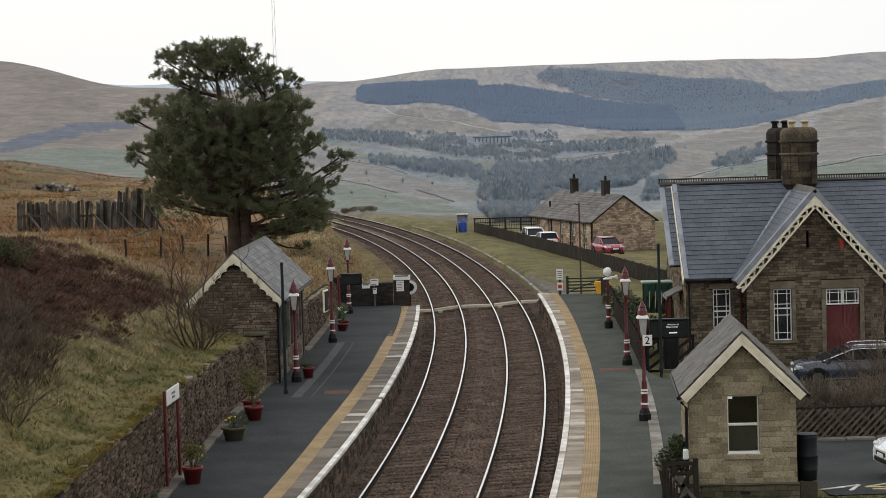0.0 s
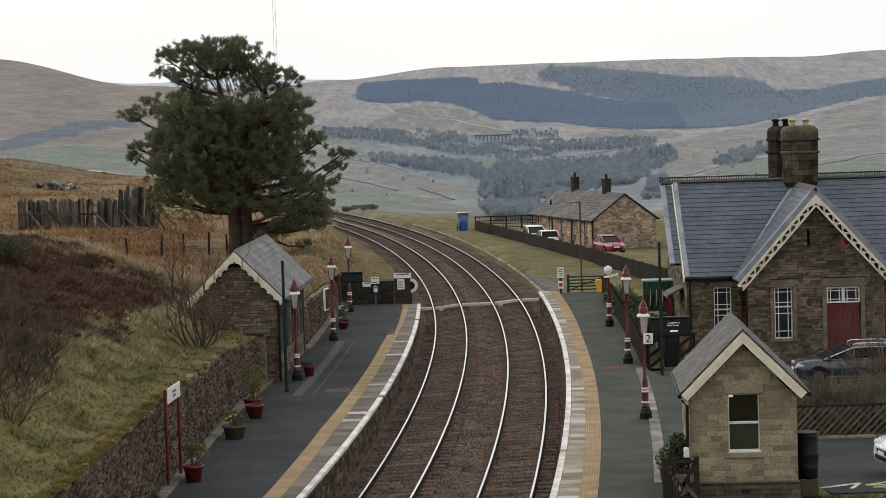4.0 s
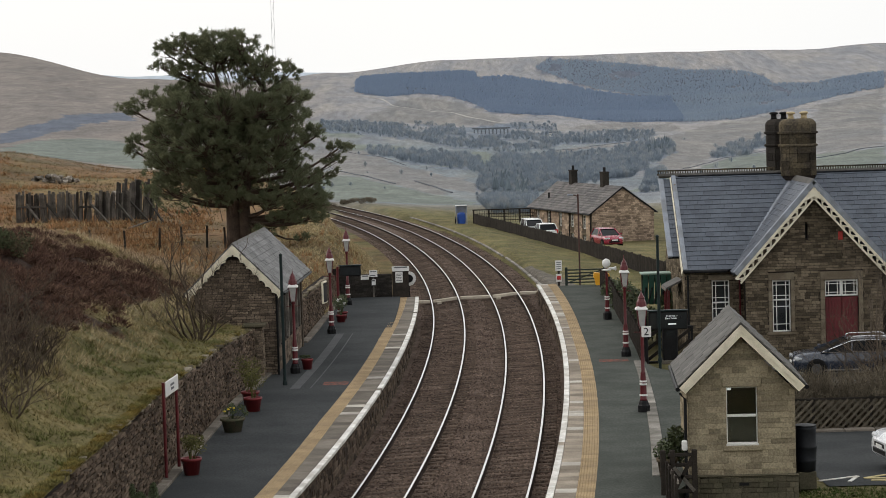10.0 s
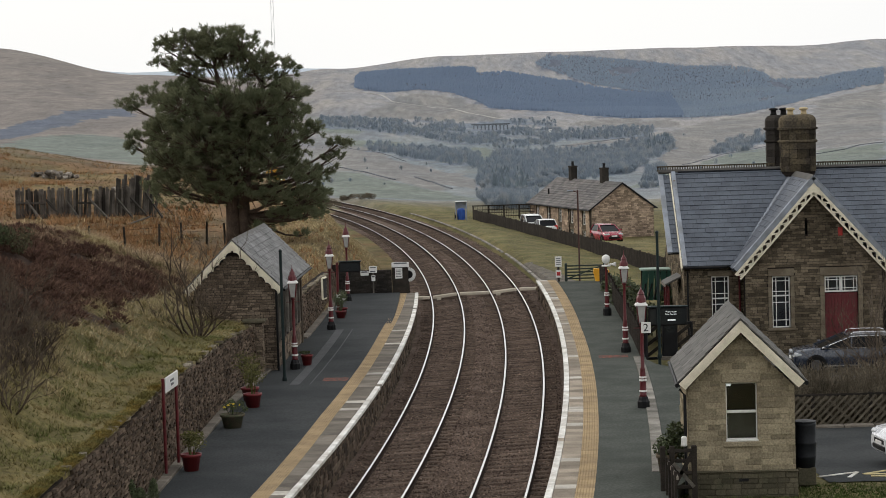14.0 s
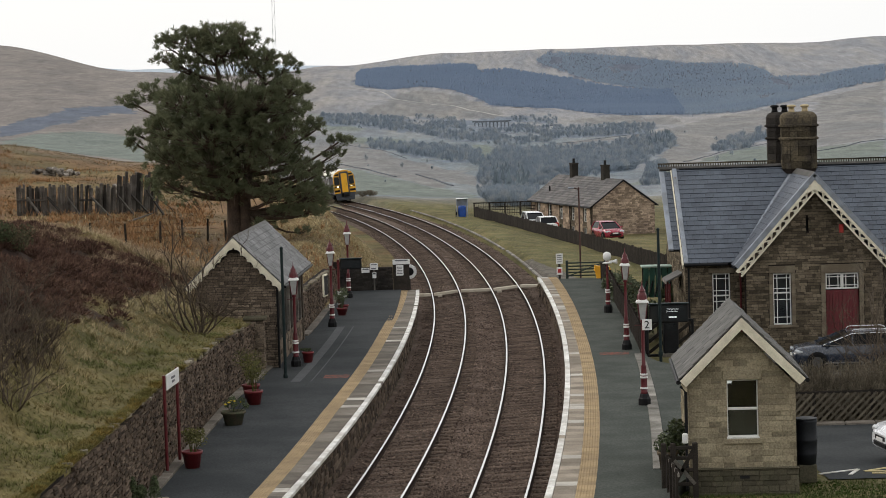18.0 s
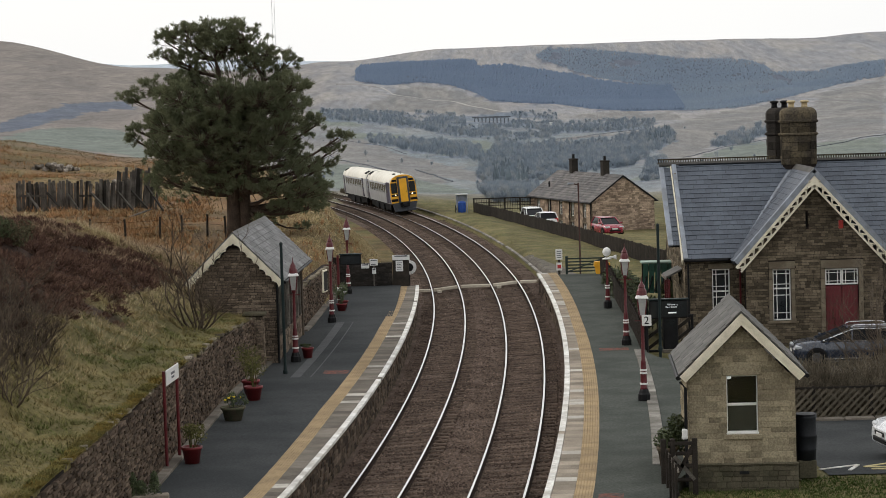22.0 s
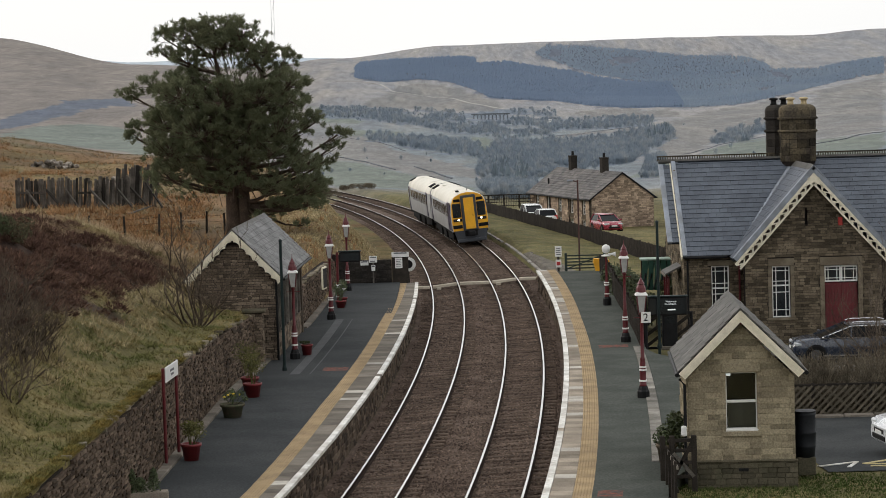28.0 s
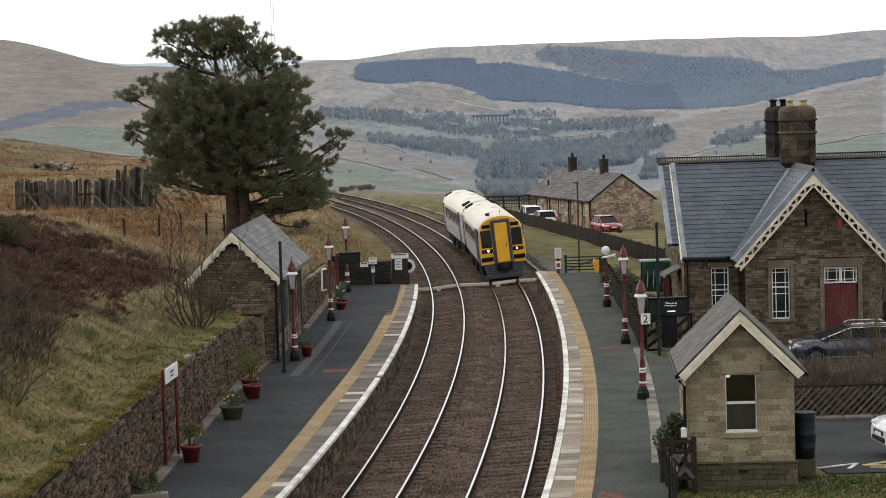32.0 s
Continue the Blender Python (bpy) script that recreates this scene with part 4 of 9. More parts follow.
# ---- stone waiting shelter on the west platform ----
def make_shelter():
    t = thing("waiting_shelter", "dark stone waiting shelter with slate roof and cream bargeboards", "shelter", (-7.82, 83.0, 0.8), rz=-2.05)
    W, D, E, R = 3.0, 10.0, 3.0, 4.87
    m = Matrix.Translation((-W / 2, 0.3, 0))
    front = part("wall", wall_slab([(0, -0.3), (W, -0.3), (W, E), (W / 2, E + W / 2), (0, E)], m, 0.35), M_MORTAR, t)
    lim = lambda v: (0.0, W) if v < E else (min(v - E, W / 2), max(W - (v - E), W / 2))
    stone_courses(front, m, W, 4.3, 0.095, (0.12, 0.33), M_RUBBLE, 31, (), lim, joint=0.014)
    part("wall", wall_slab([(0, -0.3), (W, -0.3), (W, E), (W / 2, E + W / 2), (0, E)], Matrix.Translation((-W / 2, D, 0)), 0.35), M_RUBBLE, t)
    part("wall", Build().box((-W / 2 + 0.17, D / 2 + 0.3, E / 2), (0.34, D - 0.75, E)), M_RUBBLE, t)
    # platform side: low stone dado, timber posts and dark openings
    x = W / 2
    dado = part("dado_wall", Build().box((x - 0.2, D / 2 + 0.3, 0.45), (0.3, D - 0.75, 0.9)), M_MORTAR, t)
    stone_courses(dado, frame_of((x - 0.05, 0.65, 0), (0, 1, 0), (1, 0, 0)), D - 0.75, 0.9, 0.18, (0.3, 0.6), M_RUBBLE, 33)
    for i in range(9):
        part("timber_post", Build().cbox((x - 0.12, 0.8 + i * 1.12, E / 2 + 0.1), (0.16, 0.14, E - 0.2), 0.015), M_GREYWOOD, t)
    part("timber_rail", Build().cbox((x - 0.12, D / 2 + 0.3, E - 0.12), (0.2, D - 0.8, 0.2), 0.02), M_GREYWOOD, t)
    for i in range(8):
        nm, mt = ("boarded_panel", M_DARKWOOD) if i % 3 else ("window_panel", M_GLASS_DARK)
        part(nm, Build().cbox((x - 0.16, 1.36 + i * 1.12, 1.85), (0.05, 0.98, 1.9), 0.01), mt, t)
    part("floor", Build().box((0, D / 2 + 0.3, 0.02), (W - 0.7, D - 0.8, 0.06)), M_COPING, t)
    part("bench", Build().cbox((-0.9, D / 2, 0.45), (0.45, D - 2, 0.06), 0.01), M_DARKWOOD, t)
    fo, bk, ov = 0.0, 0.35, 0.32
    for sx in (-1, 1):
        ex, ez = sx * (W / 2 + ov), R - (W / 2 + ov)
        ro = part("roof", Build().prism([(0, R - 0.03), (ex, ez - 0.03), (ex, ez - 0.1), (0, R - 0.1)], Matrix.Translation((0, 0.02, 0)), D + 0.6), M_SLATE_BASE, t)
        a, b2, r = ((ex, D + 0.62, ez), (ex, 0, ez), (0, D + 0.62, R)) if sx < 0 else ((ex, 0, ez), (ex, D + 0.62, ez), (0, 0, R))
        slates(ro, slope_frame(a, b2, r), D + 0.62, (W / 2 + ov) * 1.414, 0.24, 0.36, M_SLATE_DARK, 35 + sx)
        bargeboard(t, (ex, 0, ez - 0.02), (0, 0, R - 0.02), 0.27, 0.05, M_CREAM, scallops=8, label="scalloped cream bargeboard")
        part("gutter", Build().tube([(ex + sx * 0.05, 0, ez - 0.04), (ex + sx * 0.05, D + 0.6, ez - 0.04)], [0.05, 0.05], 8), M_BLACK, t)
    part("ridge_capping", Build().prism([(-0.17, R - 0.1), (0, R + 0.07), (0.17, R - 0.1), (0.14, R - 0.12), (-0.14, R - 0.12)], Matrix.Translation((0, -0.01, 0)), D + 0.6), M_SLATE_GREY, t)
    part("apex_block", Build().prism([(-0.22, R - 0.38), (0.22, R - 0.38), (0, R - 0.1)], Matrix.Translation((0, -0.005, 0)), 0.05), M_CREAM, t)
    part("drainpipe", Build().tube([(x + 0.05, 0.22, E - 0.1), (x + 0.05, 0.22, 0.0)], [0.04, 0.04], 8), M_BLACK, t)


make_shelter()


# ---- station house ----
def make_house():
    X0, X1, YF, YR, BASE = 10.4, 24.0, 98.0, 102.0, -0.85
    t = thing("station_house", "brown stone station house with blue slate roof and fretted gables", "house", (0, 0, 0))
    EZ, RZ = 3.15, 7.02
    # front wall of the main range
    m = frame_of((X0, YF, 0), (1, 0, 0), (0, -1, 0))
    w1 = (1.16, 1.93, 0.41, 2.59)
    fw = part("wall", wall_slab([(0, BASE), (X1 - X0, BASE), (X1 - X0, EZ + 0.1), (0, EZ + 0.1)], m, 0.45, [w1]), M_MORTAR, t)
    stone_courses(fw, m, 2.75, EZ, 0.115, (0.14, 0.42), M_HOUSESTONE, 41, [w1, (1.0, 2.1, 2.59, 2.85)], start=BASE)
    part("lintel", Build().cbox((X0 + 1.55, YF - 0.01, 2.72), (1.1, 0.14, 0.25), 0.02), M_DRESSED, t)
    part("stone_sill", Build().cbox((X0 + 1.55, YF - 0.03, 0.35), (1.05, 0.2, 0.12), 0.02), M_DRESSED, t)
    sash_window(t, m, *w1, bars=(2, 2), split=0.55)
    # gable wall to the platform and the far walls
    gm = frame_of((X0, YR + 4.0, 0), (0, -1, 0), (-1, 0, 0))
    gw = part("wall", wall_slab([(0, BASE), (7.54, BASE), (7.54, EZ + 0.46), (4.0, RZ - 0.1), (0, EZ + 0.1)], gm, 0.45), M_MORTAR, t)
    stone_courses(gw, gm, 8.0, RZ - 0.3, 0.18, (0.3, 0.6), M_HOUSESTONE, 43, (), lambda v: (0, 8.0) if v < EZ else ((v - EZ) * 0.99, 8.0 - (v - EZ) * 0.99), most=0, start=BASE)
    part("wall", Build().box(((X0 + X1) / 2 + 0.2, YR + 3.78, (EZ + BASE) / 2), (X1 - X0 - 0.5, 0.45, EZ - BASE)), M_HOUSESTONE, t)
    part("wall", wall_slab([(-3.5, BASE), (3.5, BASE), (3.5, EZ), (0, RZ - 0.3), (-3.5, EZ)], frame_of((X1, YR, 0), (0, 1, 0), (1, 0, 0)), 0.4), M_HOUSESTONE, t)
    # main roof
    slope = math.hypot(4.35, RZ - EZ + 0.25)
    for sy in (-1, 1):
        ey = YR + sy * 4.35
        XV = 10.3 if sy < 0 else 10.62
        a, b2, r = ((XV, ey, EZ - 0.1), (X1 + 0.4, ey, EZ - 0.1), (XV, YR, RZ)) if sy < 0 else ((X1 + 0.4, ey, EZ - 0.1), (XV, ey, EZ - 0.1), (X1 + 0.4, YR, RZ))
        deck = Build()
        fm = slope_frame(a, b2, r)
        deck.box(None, (X1 + 0.4 - XV, slope, 0.1), m=fm @ Matrix.Translation(((X1 + 0.4 - XV) / 2, slope / 2, -0.04)))
        ro = part("roof", deck, M_SLATE_BASE, t)
        if sy < 0:
            cut = lambda u, v: not (abs(10.3 + u - 15.84) < (2.9 - (v / slope) * 3.2))
            slates(ro, fm, X1 + 0.4 - XV, slope, 0.285, 0.34, M_SLATE, 45, keep=cut)
        else:
            slates(ro, fm, X1 + 0.4 - XV, slope, 0.4, 0.5, M_SLATE, 46, most=0)
        if sy < 0:
            part("verge_strip", Build().cbox(None, (0.2, slope, 0.1), 0.02, m=fm @ Matrix.Translation((0.1, slope / 2, 0.05))), M_LEAD, t, "grey lead-dressed verge")
            part("bargeboard", Build().beam((10.26, ey, EZ - 0.2), (10.26, YR, RZ - 0.12), 0.05, 0.26), M_CREAM, t)
            # lower strip of roof beside the verge, set back from the eave
            lo = slope_frame((9.76, YR - 3.55, EZ + 0.46), (10.3, YR - 3.55, EZ + 0.46), (9.76, YR, RZ - 0.14))
            ll = math.hypot(3.55, RZ - 0.14 - EZ - 0.46)
            side = part("roof", Build().box(None, (0.56, ll, 0.08), m=lo @ Matrix.Translation((0.28, ll / 2, -0.04))), M_SLATE_BASE, t)
            slates(side, lo, 0.56, ll, 0.285, 0.34, M_SLATE, 44)
            part("verge_strip", Build().cbox(None, (0.22, ll, 0.12), 0.02, m=lo @ Matrix.Translation((0.08, ll / 2, 0.03))), M_LEAD, t, "grey lead-dressed verge")
        part("gutter", Build().tube([(XV, ey - 0.06 * -sy, EZ - 0.14), (12.2 if sy < 0 else X1, ey - 0.06 * -sy, EZ - 0.14)], [0.06, 0.06], 8), M_BLACK, t)
    ridge = part("ridge", Build().tube([(9.75, YR, RZ + 0.04), (X1 + 0.4, YR, RZ + 0.04)], [0.1, 0.1], 8), M_SLATE_GREY, t)
    crest = Build().box((0, 0, 0.03), (0.44, 0.06, 0.07)).box((0, 0, 0.2), (0.44, 0.05, 0.06))
    for k in range(4):
        crest.box((-0.165 + 0.11 * k, 0, 0.12), (0.05, 0.05, 0.11))
    crest = crest.mesh("ridge_crest", M_SOOT)
    x = 9.9
    while x < 21.2:
        if not 14.8 < x < 17.0:
            o = part("ridge_crest", crest, None, ridge)
            o.matrix_basis = pose(x, YR, RZ + 0.06)
        x += 0.445
    # projecting gabled wing
    GX, GH, GZ, GY = 15.84, 2.95, 6.85, 97.0
    wm = frame_of((GX - GH, GY, 0), (1, 0, 0), (0, -1, 0))
    win = (1.16, 1.94, 0.36, 2.59)
    door = (3.42, 4.86, BASE, 2.55)
    slot = (2.62, 2.72, 4.35, 5.0)
    top = GZ - 0.6
    outline = [(0, BASE), (2 * GH, BASE), (2 * GH, 3.0), (GH, top), (0, 3.0)]
    fw = part("wall", wall_slab(outline, wm, 0.45, [win, door, slot]), M_MORTAR, t)
    k = (top - 3.0) / GH
    lim = lambda v: (0.0, 2 * GH) if v < 3 else ((v - 3) / k, 2 * GH - (v - 3) / k)
    sur = [(0.98, 2.12, 2.59, 2.92), (0.98, 1.16, 0.36, 2.59), (1.94, 2.12, 0.36, 2.59), (3.22, 5.06, 2.55, 2.92), (3.22, 3.42, BASE, 2.55), (4.86, 5.06, BASE, 2.55)]
    stone_courses(fw, wm, 2 * GH, top - 0.1, 0.115, (0.14, 0.42), M_HOUSESTONE, 47, [win, door, slot] + sur, lim, start=BASE, most=300)
    for x0, x1, z0, z1 in sur:
        n = max(1, int((z1 - z0) / 0.42))
        for i in range(n):
            zz0, zz1 = z0 + (z1 - z0) * i / n, z0 + (z1 - z0) * (i + 1) / n
            part("lintel" if z0 > 2.5 else "jamb_stone", Build().cbox((GX - GH + (x0 + x1) / 2, GY - 0.005, (zz0 + zz1) / 2), (x1 - x0 - 0.008, 0.13, zz1 - zz0 - 0.01), 0.015), M_DRESSED, t)
    part("slot_back", Build().box((GX - GH + 2.67, GY + 0.3, 4.68), (0.3, 0.05, 0.9)), M_BLACK, t)
    part("stone_sill", Build().cbox((GX - GH + 1.55, GY - 0.03, 0.3), (1.2, 0.2, 0.12), 0.02), M_DRESSED, t)
    sash_window(t, wm, *win, bars=(2, 2), split=0.62)
    # door: two red leaves under twin lights
    for i in (0, 1):
        a = GX - GH + 3.42 + i * 0.72
        sash = part("fanlight", Build().cbox((a + 0.36, GY + 0.12, 2.18), (0.66, 0.05, 0.68), 0.01), M_GLASS_DARK, t)
        bars = Build()
        for z in (1.87, 2.5):
            bars.cbox((a + 0.36, GY + 0.09, z), (0.7, 0.07, 0.07), 0.01)
        for x in (a + 0.035, a + 0.685):
            bars.cbox((x, GY + 0.09, 2.18), (0.06, 0.07, 0.6), 0.01)
        for x in (a + 0.17, a + 0.55):
            bars.box((x, GY + 0.08, 2.18), (0.03, 0.05, 0.58))
        for z in (2.0, 2.37):
            bars.box((a + 0.36, GY + 0.08, z), (0.62, 0.05, 0.03))
        part("fanlight_frame", bars, M_WHITE, sash)
        leaf = part("door_leaf", Build().cbox((a + 0.36, GY + 0.14, (BASE + 1.8) / 2), (0.71, 0.06, 1.8 - BASE), 0.01), M_MAROON_DULL, t, "dull red boarded door leaf")
        bd = Build().cbox((0, 0, 0), (0.12, 0.025, 1.7 - BASE), 0.006).mesh("door_board", M_MAROON_DULL)
        for j in range(5):
            o = part("door_board", bd, None, leaf)
            o.matrix_basis = pose(a + 0.1 + j * 0.13, GY + 0.1, (BASE + 1.75) / 2)
    part("alarm_box", Build().cbox((17.02, GY - 0.06, 4.45), (0.2, 0.1, 0.36), 0.02), M_REDBOX, t, "bright red alarm box")
    # wing roof running back into the main slope
    GE = 3.0
    ov = 0.52
    for sx in (-1, 1):
        ex, ez = GX + sx * (GH + ov), GZ - (GH + ov) * 1.12
        y0, y1 = GY - 0.5, YR - 0.3
        a, b2, r = ((ex, y1, ez), (ex, y0, ez), (GX, y1, GZ)) if sx < 0 else ((ex, y0, ez), (ex, y1, ez), (GX, y0, GZ))
        fm = slope_frame(a, b2, r)
        L = math.hypot(GH + ov, GZ - ez)
        ro = part("roof", Build().prism([(GX, GZ - 0.02), (ex, ez - 0.02), (ex, ez - 0.1), (GX, GZ - 0.1)], Matrix.Translation((0, y0 + 0.02, 0)), y1 - y0), M_SLATE_BASE, t)
        slates(ro, fm, y1 - y0, L, 0.285, 0.34, M_SLATE, 48 + sx)
        bargeboard(t, (ex, y0 - 0.01, ez + 0.03), (GX, y0 - 0.01, GZ - 0.01), 0.26, 0.04, M_LEAD)
        vs = part("verge_strip", Build().beam((ex, y0 + 0.1, ez + 0.06), (GX, y0 + 0.1, GZ + 0.06), 0.3, 0.05), M_LEAD, t, "grey lead-dressed verge")
        bargeboard(t, (ex - sx * 0.02, y0 - 0.03, ez - 0.2), (GX, y0 - 0.03, GZ - 0.26), 0.36, 0.06, M_CREAM, fret=9, label="fretted cream bargeboard")
        vl = Build().beam((GX + sx * 3.35, YF - 0.25, EZ - 0.0), (GX, YR - 0.35, GZ + 0.04), 0.3, 0.04)
        part("valley_lead", vl, M_LEAD, t)
    part("lead_apex", Build().prism([(GX - 0.24, GZ - 0.34), (GX, GZ - 0.03), (GX + 0.24, GZ - 0.34), (GX, GZ - 0.4)], Matrix.Translation((0, GY - 0.515, 0)), 0.04), M_LEAD, t)
    part("apex_plate", Build().prism([(GX - 0.3, GZ - 0.82), (GX, GZ - 0.66), (GX + 0.3, GZ - 0.82), (GX + 0.14, GZ - 0.44), (GX, GZ - 0.28), (GX - 0.14, GZ - 0.44)], Matrix.Translation((0, GY - 0.536, 0)), 0.07), M_CREAM, t)
    part("ridge_capping", Build().prism([(GX - 0.2, GZ - 0.12), (GX, GZ + 0.1), (GX + 0.2, GZ - 0.12), (GX + 0.16, GZ - 0.14), (GX - 0.16, GZ - 0.14)], Matrix.Translation((0, GY - 0.5, 0)), YR - GY + 0.2), M_SLATE_GREY, t)
    part("drainpipe", Build().tube([(GX - GH - 0.12, YF - 0.1, EZ - 0.3), (GX - GH - 0.12, YF - 0.1, BASE)], [0.045, 0.045], 8), M_MAROON, t)
    part("drainpipe", Build().tube([(X0 + 0.12, YF - 0.1, EZ - 0.3), (X0 + 0.12, YF - 0.1, BASE)], [0.045, 0.045], 8), M_BLACK, t)
    # chimney stacks: long octagons in big blocks under a swept cap
    for cx, cy, w, d, mt in ((16.04, YR - 0.1, 1.56, 1.1, M_SOOT), (15.36, YR + 1.1, 1.1, 1.0, M_SOOT_DARK)):
        c = 0.32

        def plan(e):
            a, b2 = w / 2 + e, d / 2 + e
            k = c + 0.4 * e
            return [(cx + x, cy + y) for x, y in ((-a + k, -b2), (a - k, -b2), (a, -b2 + k), (a, b2 - k), (a - k, b2), (-a + k, b2), (-a, b2 - k), (-a, -b2 + k))]

        def tower(levels):
            b3 = Build()
            b3.add([(x, y, z) for z, e in levels for x, y in plan(e)], [(i * 8 + k, i * 8 + (k + 1) % 8, i * 8 + 8 + (k + 1) % 8, i * 8 + 8 + k) for i in range(len(levels) - 1) for k in range(8)]
                   + [tuple(reversed(range(8))), tuple((len(levels) - 1) * 8 + k for k in range(8))])
            return b3

        st = part("chimney", tower([(6.7, -0.04), (9.3, -0.04)]), M_MORTAR, t)
        P = plan(0.0)
        for k in (7, 0, 1, 2, 6):
            p, q = Vector((*P[k], 6.9)), Vector((*P[(k + 1) % 8], 6.9))
            u = (q - p).normalized()
            stone_courses(st, frame_of(p, u, (u.y, -u.x, 0)), (q - p).length, 1.95, 0.32, (0.42, 0.75), mt, 50 + k, proud=0.012)
        part("chimney_band", tower([(8.2, 0.03), (8.23, 0.08), (8.29, 0.08), (8.33, 0.03)]), mt, st)
        part("chimney_band", tower([(8.77, 0.02), (8.8, 0.09), (8.87, 0.09), (8.9, 0.04)]), mt, st)
        part("chimney_cap", tower([(8.9, 0.03), (9.2, 0.03), (9.32, -0.01), (9.41, -0.1), (9.46, -0.24)]), mt, st)
        for i, dx in enumerate((-0.3, 0.3) if w > 1.3 else (-0.2, 0.25)):
            pot = Build()
            pot.smooth = True
            pot.lathe((cx + dx, cy, 9.44), [(0.16, 0), (0.13, 0.1), (0.13, 0.22), (0.2, 0.24), (0.2, 0.3), (0.12, 0.34)], 12)
            part("chimney_pot", pot, M_POT if w > 1.3 else M_BLACK, st, "cream chimney pot" if w > 1.3 else "black chimney pot")


M_LEAD = mat("lead_grey", (0.28, 0.31, 0.36), 0.6, tint=(0.2, 0.215, 0.235), var=0.1, scale=2, fine=20)
M_MAROON_DULL = mat("dull_red_paint", (0.13, 0.016, 0.02), 0.55, tint=(0.1, 0.014, 0.017), var=0.12, scale=4, fine=20, bump=0.05)
M_REDBOX = mat("red_plastic", (0.45, 0.035, 0.03), 0.4, var=0.05)
M_SOOT_DARK = mat("black_sooted_stone", (0.03, 0.027, 0.025), 0.9, tint=(0.045, 0.04, 0.034), var=0.3, scale=1.1, fine=20, piece=0.3)
M_POT = mat("buff_clay_pot", (0.5, 0.4, 0.24), 0.7, var=0.12)
make_house()


# ---- retaining wall behind the west platform ----
def make_wall(ya, yb, near, label):
    t = tagged(new("retaining_wall", None), label, "wall", kind="structure")
    ys = list(np.arange(ya, yb + 0.1, 1.0))
    core = Build()
    vs, fs = [], []
    for y in ys:
        x, h = wall_x(y), wall_top(y)
        base = track_z(y) + PLAT_UP
        vs += [(x - 0.02, y, base - 0.3), (x - 0.28, y, h - 0.1), (x - 0.75, y, h - 0.1), (x - 0.75, y, base - 0.3)]
    for i in range(len(ys) - 1):
        fs += [(i * 4 + j, i * 4 + (j + 1) % 4, (i + 1) * 4 + (j + 1) % 4, (i + 1) * 4 + j) for j in range(4)]
    fs += [(0, 3, 2, 1), tuple((len(ys) - 1) * 4 + j for j in range(4))]
    body = part("wall_core", core.add(vs, fs), M_MORTAR, t)
    rnd = random.Random(71)
    me = unit_block(M_WALLSTONE, 0.06)
    rest, count = Build(), 0
    cap = unit_block(M_CAPSTONE, 0.12)
    y = 42.0
    v = 0.0
    while v < 3.0:
        h = rnd.uniform(0.05, 0.1)
        y = max(ya, 40.0) + rnd.uniform(0, 0.3)
        while y < yb:
            w = rnd.uniform(0.18, 0.5)
            yc = y + w / 2
            base = track_z(yc) + PLAT_UP
            top = wall_top(yc) - 0.06
            y += w
            z = base + v + h / 2
            if z + h / 2 > top:
                continue
            f = (z - base) / (top - base + 0.4)
            x = wall_x(yc) - 0.25 * f
            tilt = (wall_x(yc + 0.3) - wall_x(yc - 0.3)) / 0.6
            mm = Matrix.Translation((x - 0.04 + rnd.uniform(-0.03, 0.03), yc, z)) @ Matrix.Rotation(-math.atan(tilt), 4, "Z") @ Matrix.Rotation(radians(-5) + rnd.uniform(-.04, .04), 4, "Y") @ Matrix.Rotation(rnd.uniform(-.035, .035), 4, "X") @ Matrix.Diagonal((0.14, w - 0.016, h - 0.013, 1))
            if near[0] < yc < near[1] and count < 290:
                o = part("stone", me, None, body)
                o.matrix_basis = mm
                count += 1
            else:
                rest.cbox(None, (1, 1, 1), 0.06, m=mm)
        v += h
    o = part("rubble_facing", rest, M_WALLSTONE, body)
    o["kind"] = "stuff"
    y = max(ya, 40.0)
    while y < yb:
        w = rnd.uniform(0.2, 0.55)
        yc = y + w / 2
        if rnd.random() > (0.3 if yc < 66 else 0.6):
            y += w
            continue
        o = part("capstone", cap, None, t)
        o.matrix_basis = Matrix.Translation((wall_x(yc) - 0.32, yc, wall_top(yc) - 0.03 + rnd.uniform(-0.05, 0.03))) @ Matrix.Rotation(rnd.uniform(-.15, .15), 4, "X") @ Matrix.Rotation(rnd.uniform(-.3, .3), 4, "Z") @ Matrix.Diagonal((rnd.uniform(0.14, 0.26), w * 0.8, rnd.uniform(0.07, 0.13), 1))
        y += w
    kerb = Build()
    for y in np.arange(max(ya, 42), yb - 0.5, 0.9):
        kerb.cbox((wall_x(y + .45) + 0.16, y + 0.45, track_z(y) + PLAT_UP + 0.03), (0.3, 0.89, 0.1), 0.02, rz=-math.atan(wall_x(y + 1) - wall_x(y)))
    part("kerb_edging", kerb, M_COPING, t)


M_WALLSTONE = mat("brown_wall_stone", (0.078, 0.057, 0.042), 0.9, tint=(0.12, 0.09, 0.067), var=0.35, scale=0.7, fine=25, piece=0.6, bump=0.4)
M_CAPSTONE = mat("mossy_capstone", (0.2, 0.175, 0.14), 0.9, tint=(0.13, 0.11, 0.07), var=0.25, scale=1.5, fine=20, piece=0.5)
make_wall(30, 84, (55.5, 58.6), "dark rubble-stone retaining wall topped with moss")
t = tagged(new("wall_pier"), "square rubble pier with a flat stone cap ending the wall", "wall", kind="structure")
pier = part("pier_core", Build().box((-7.0, 82.4, 1.6), (0.5, 0.55, 2.2)), M_MORTAR, t)
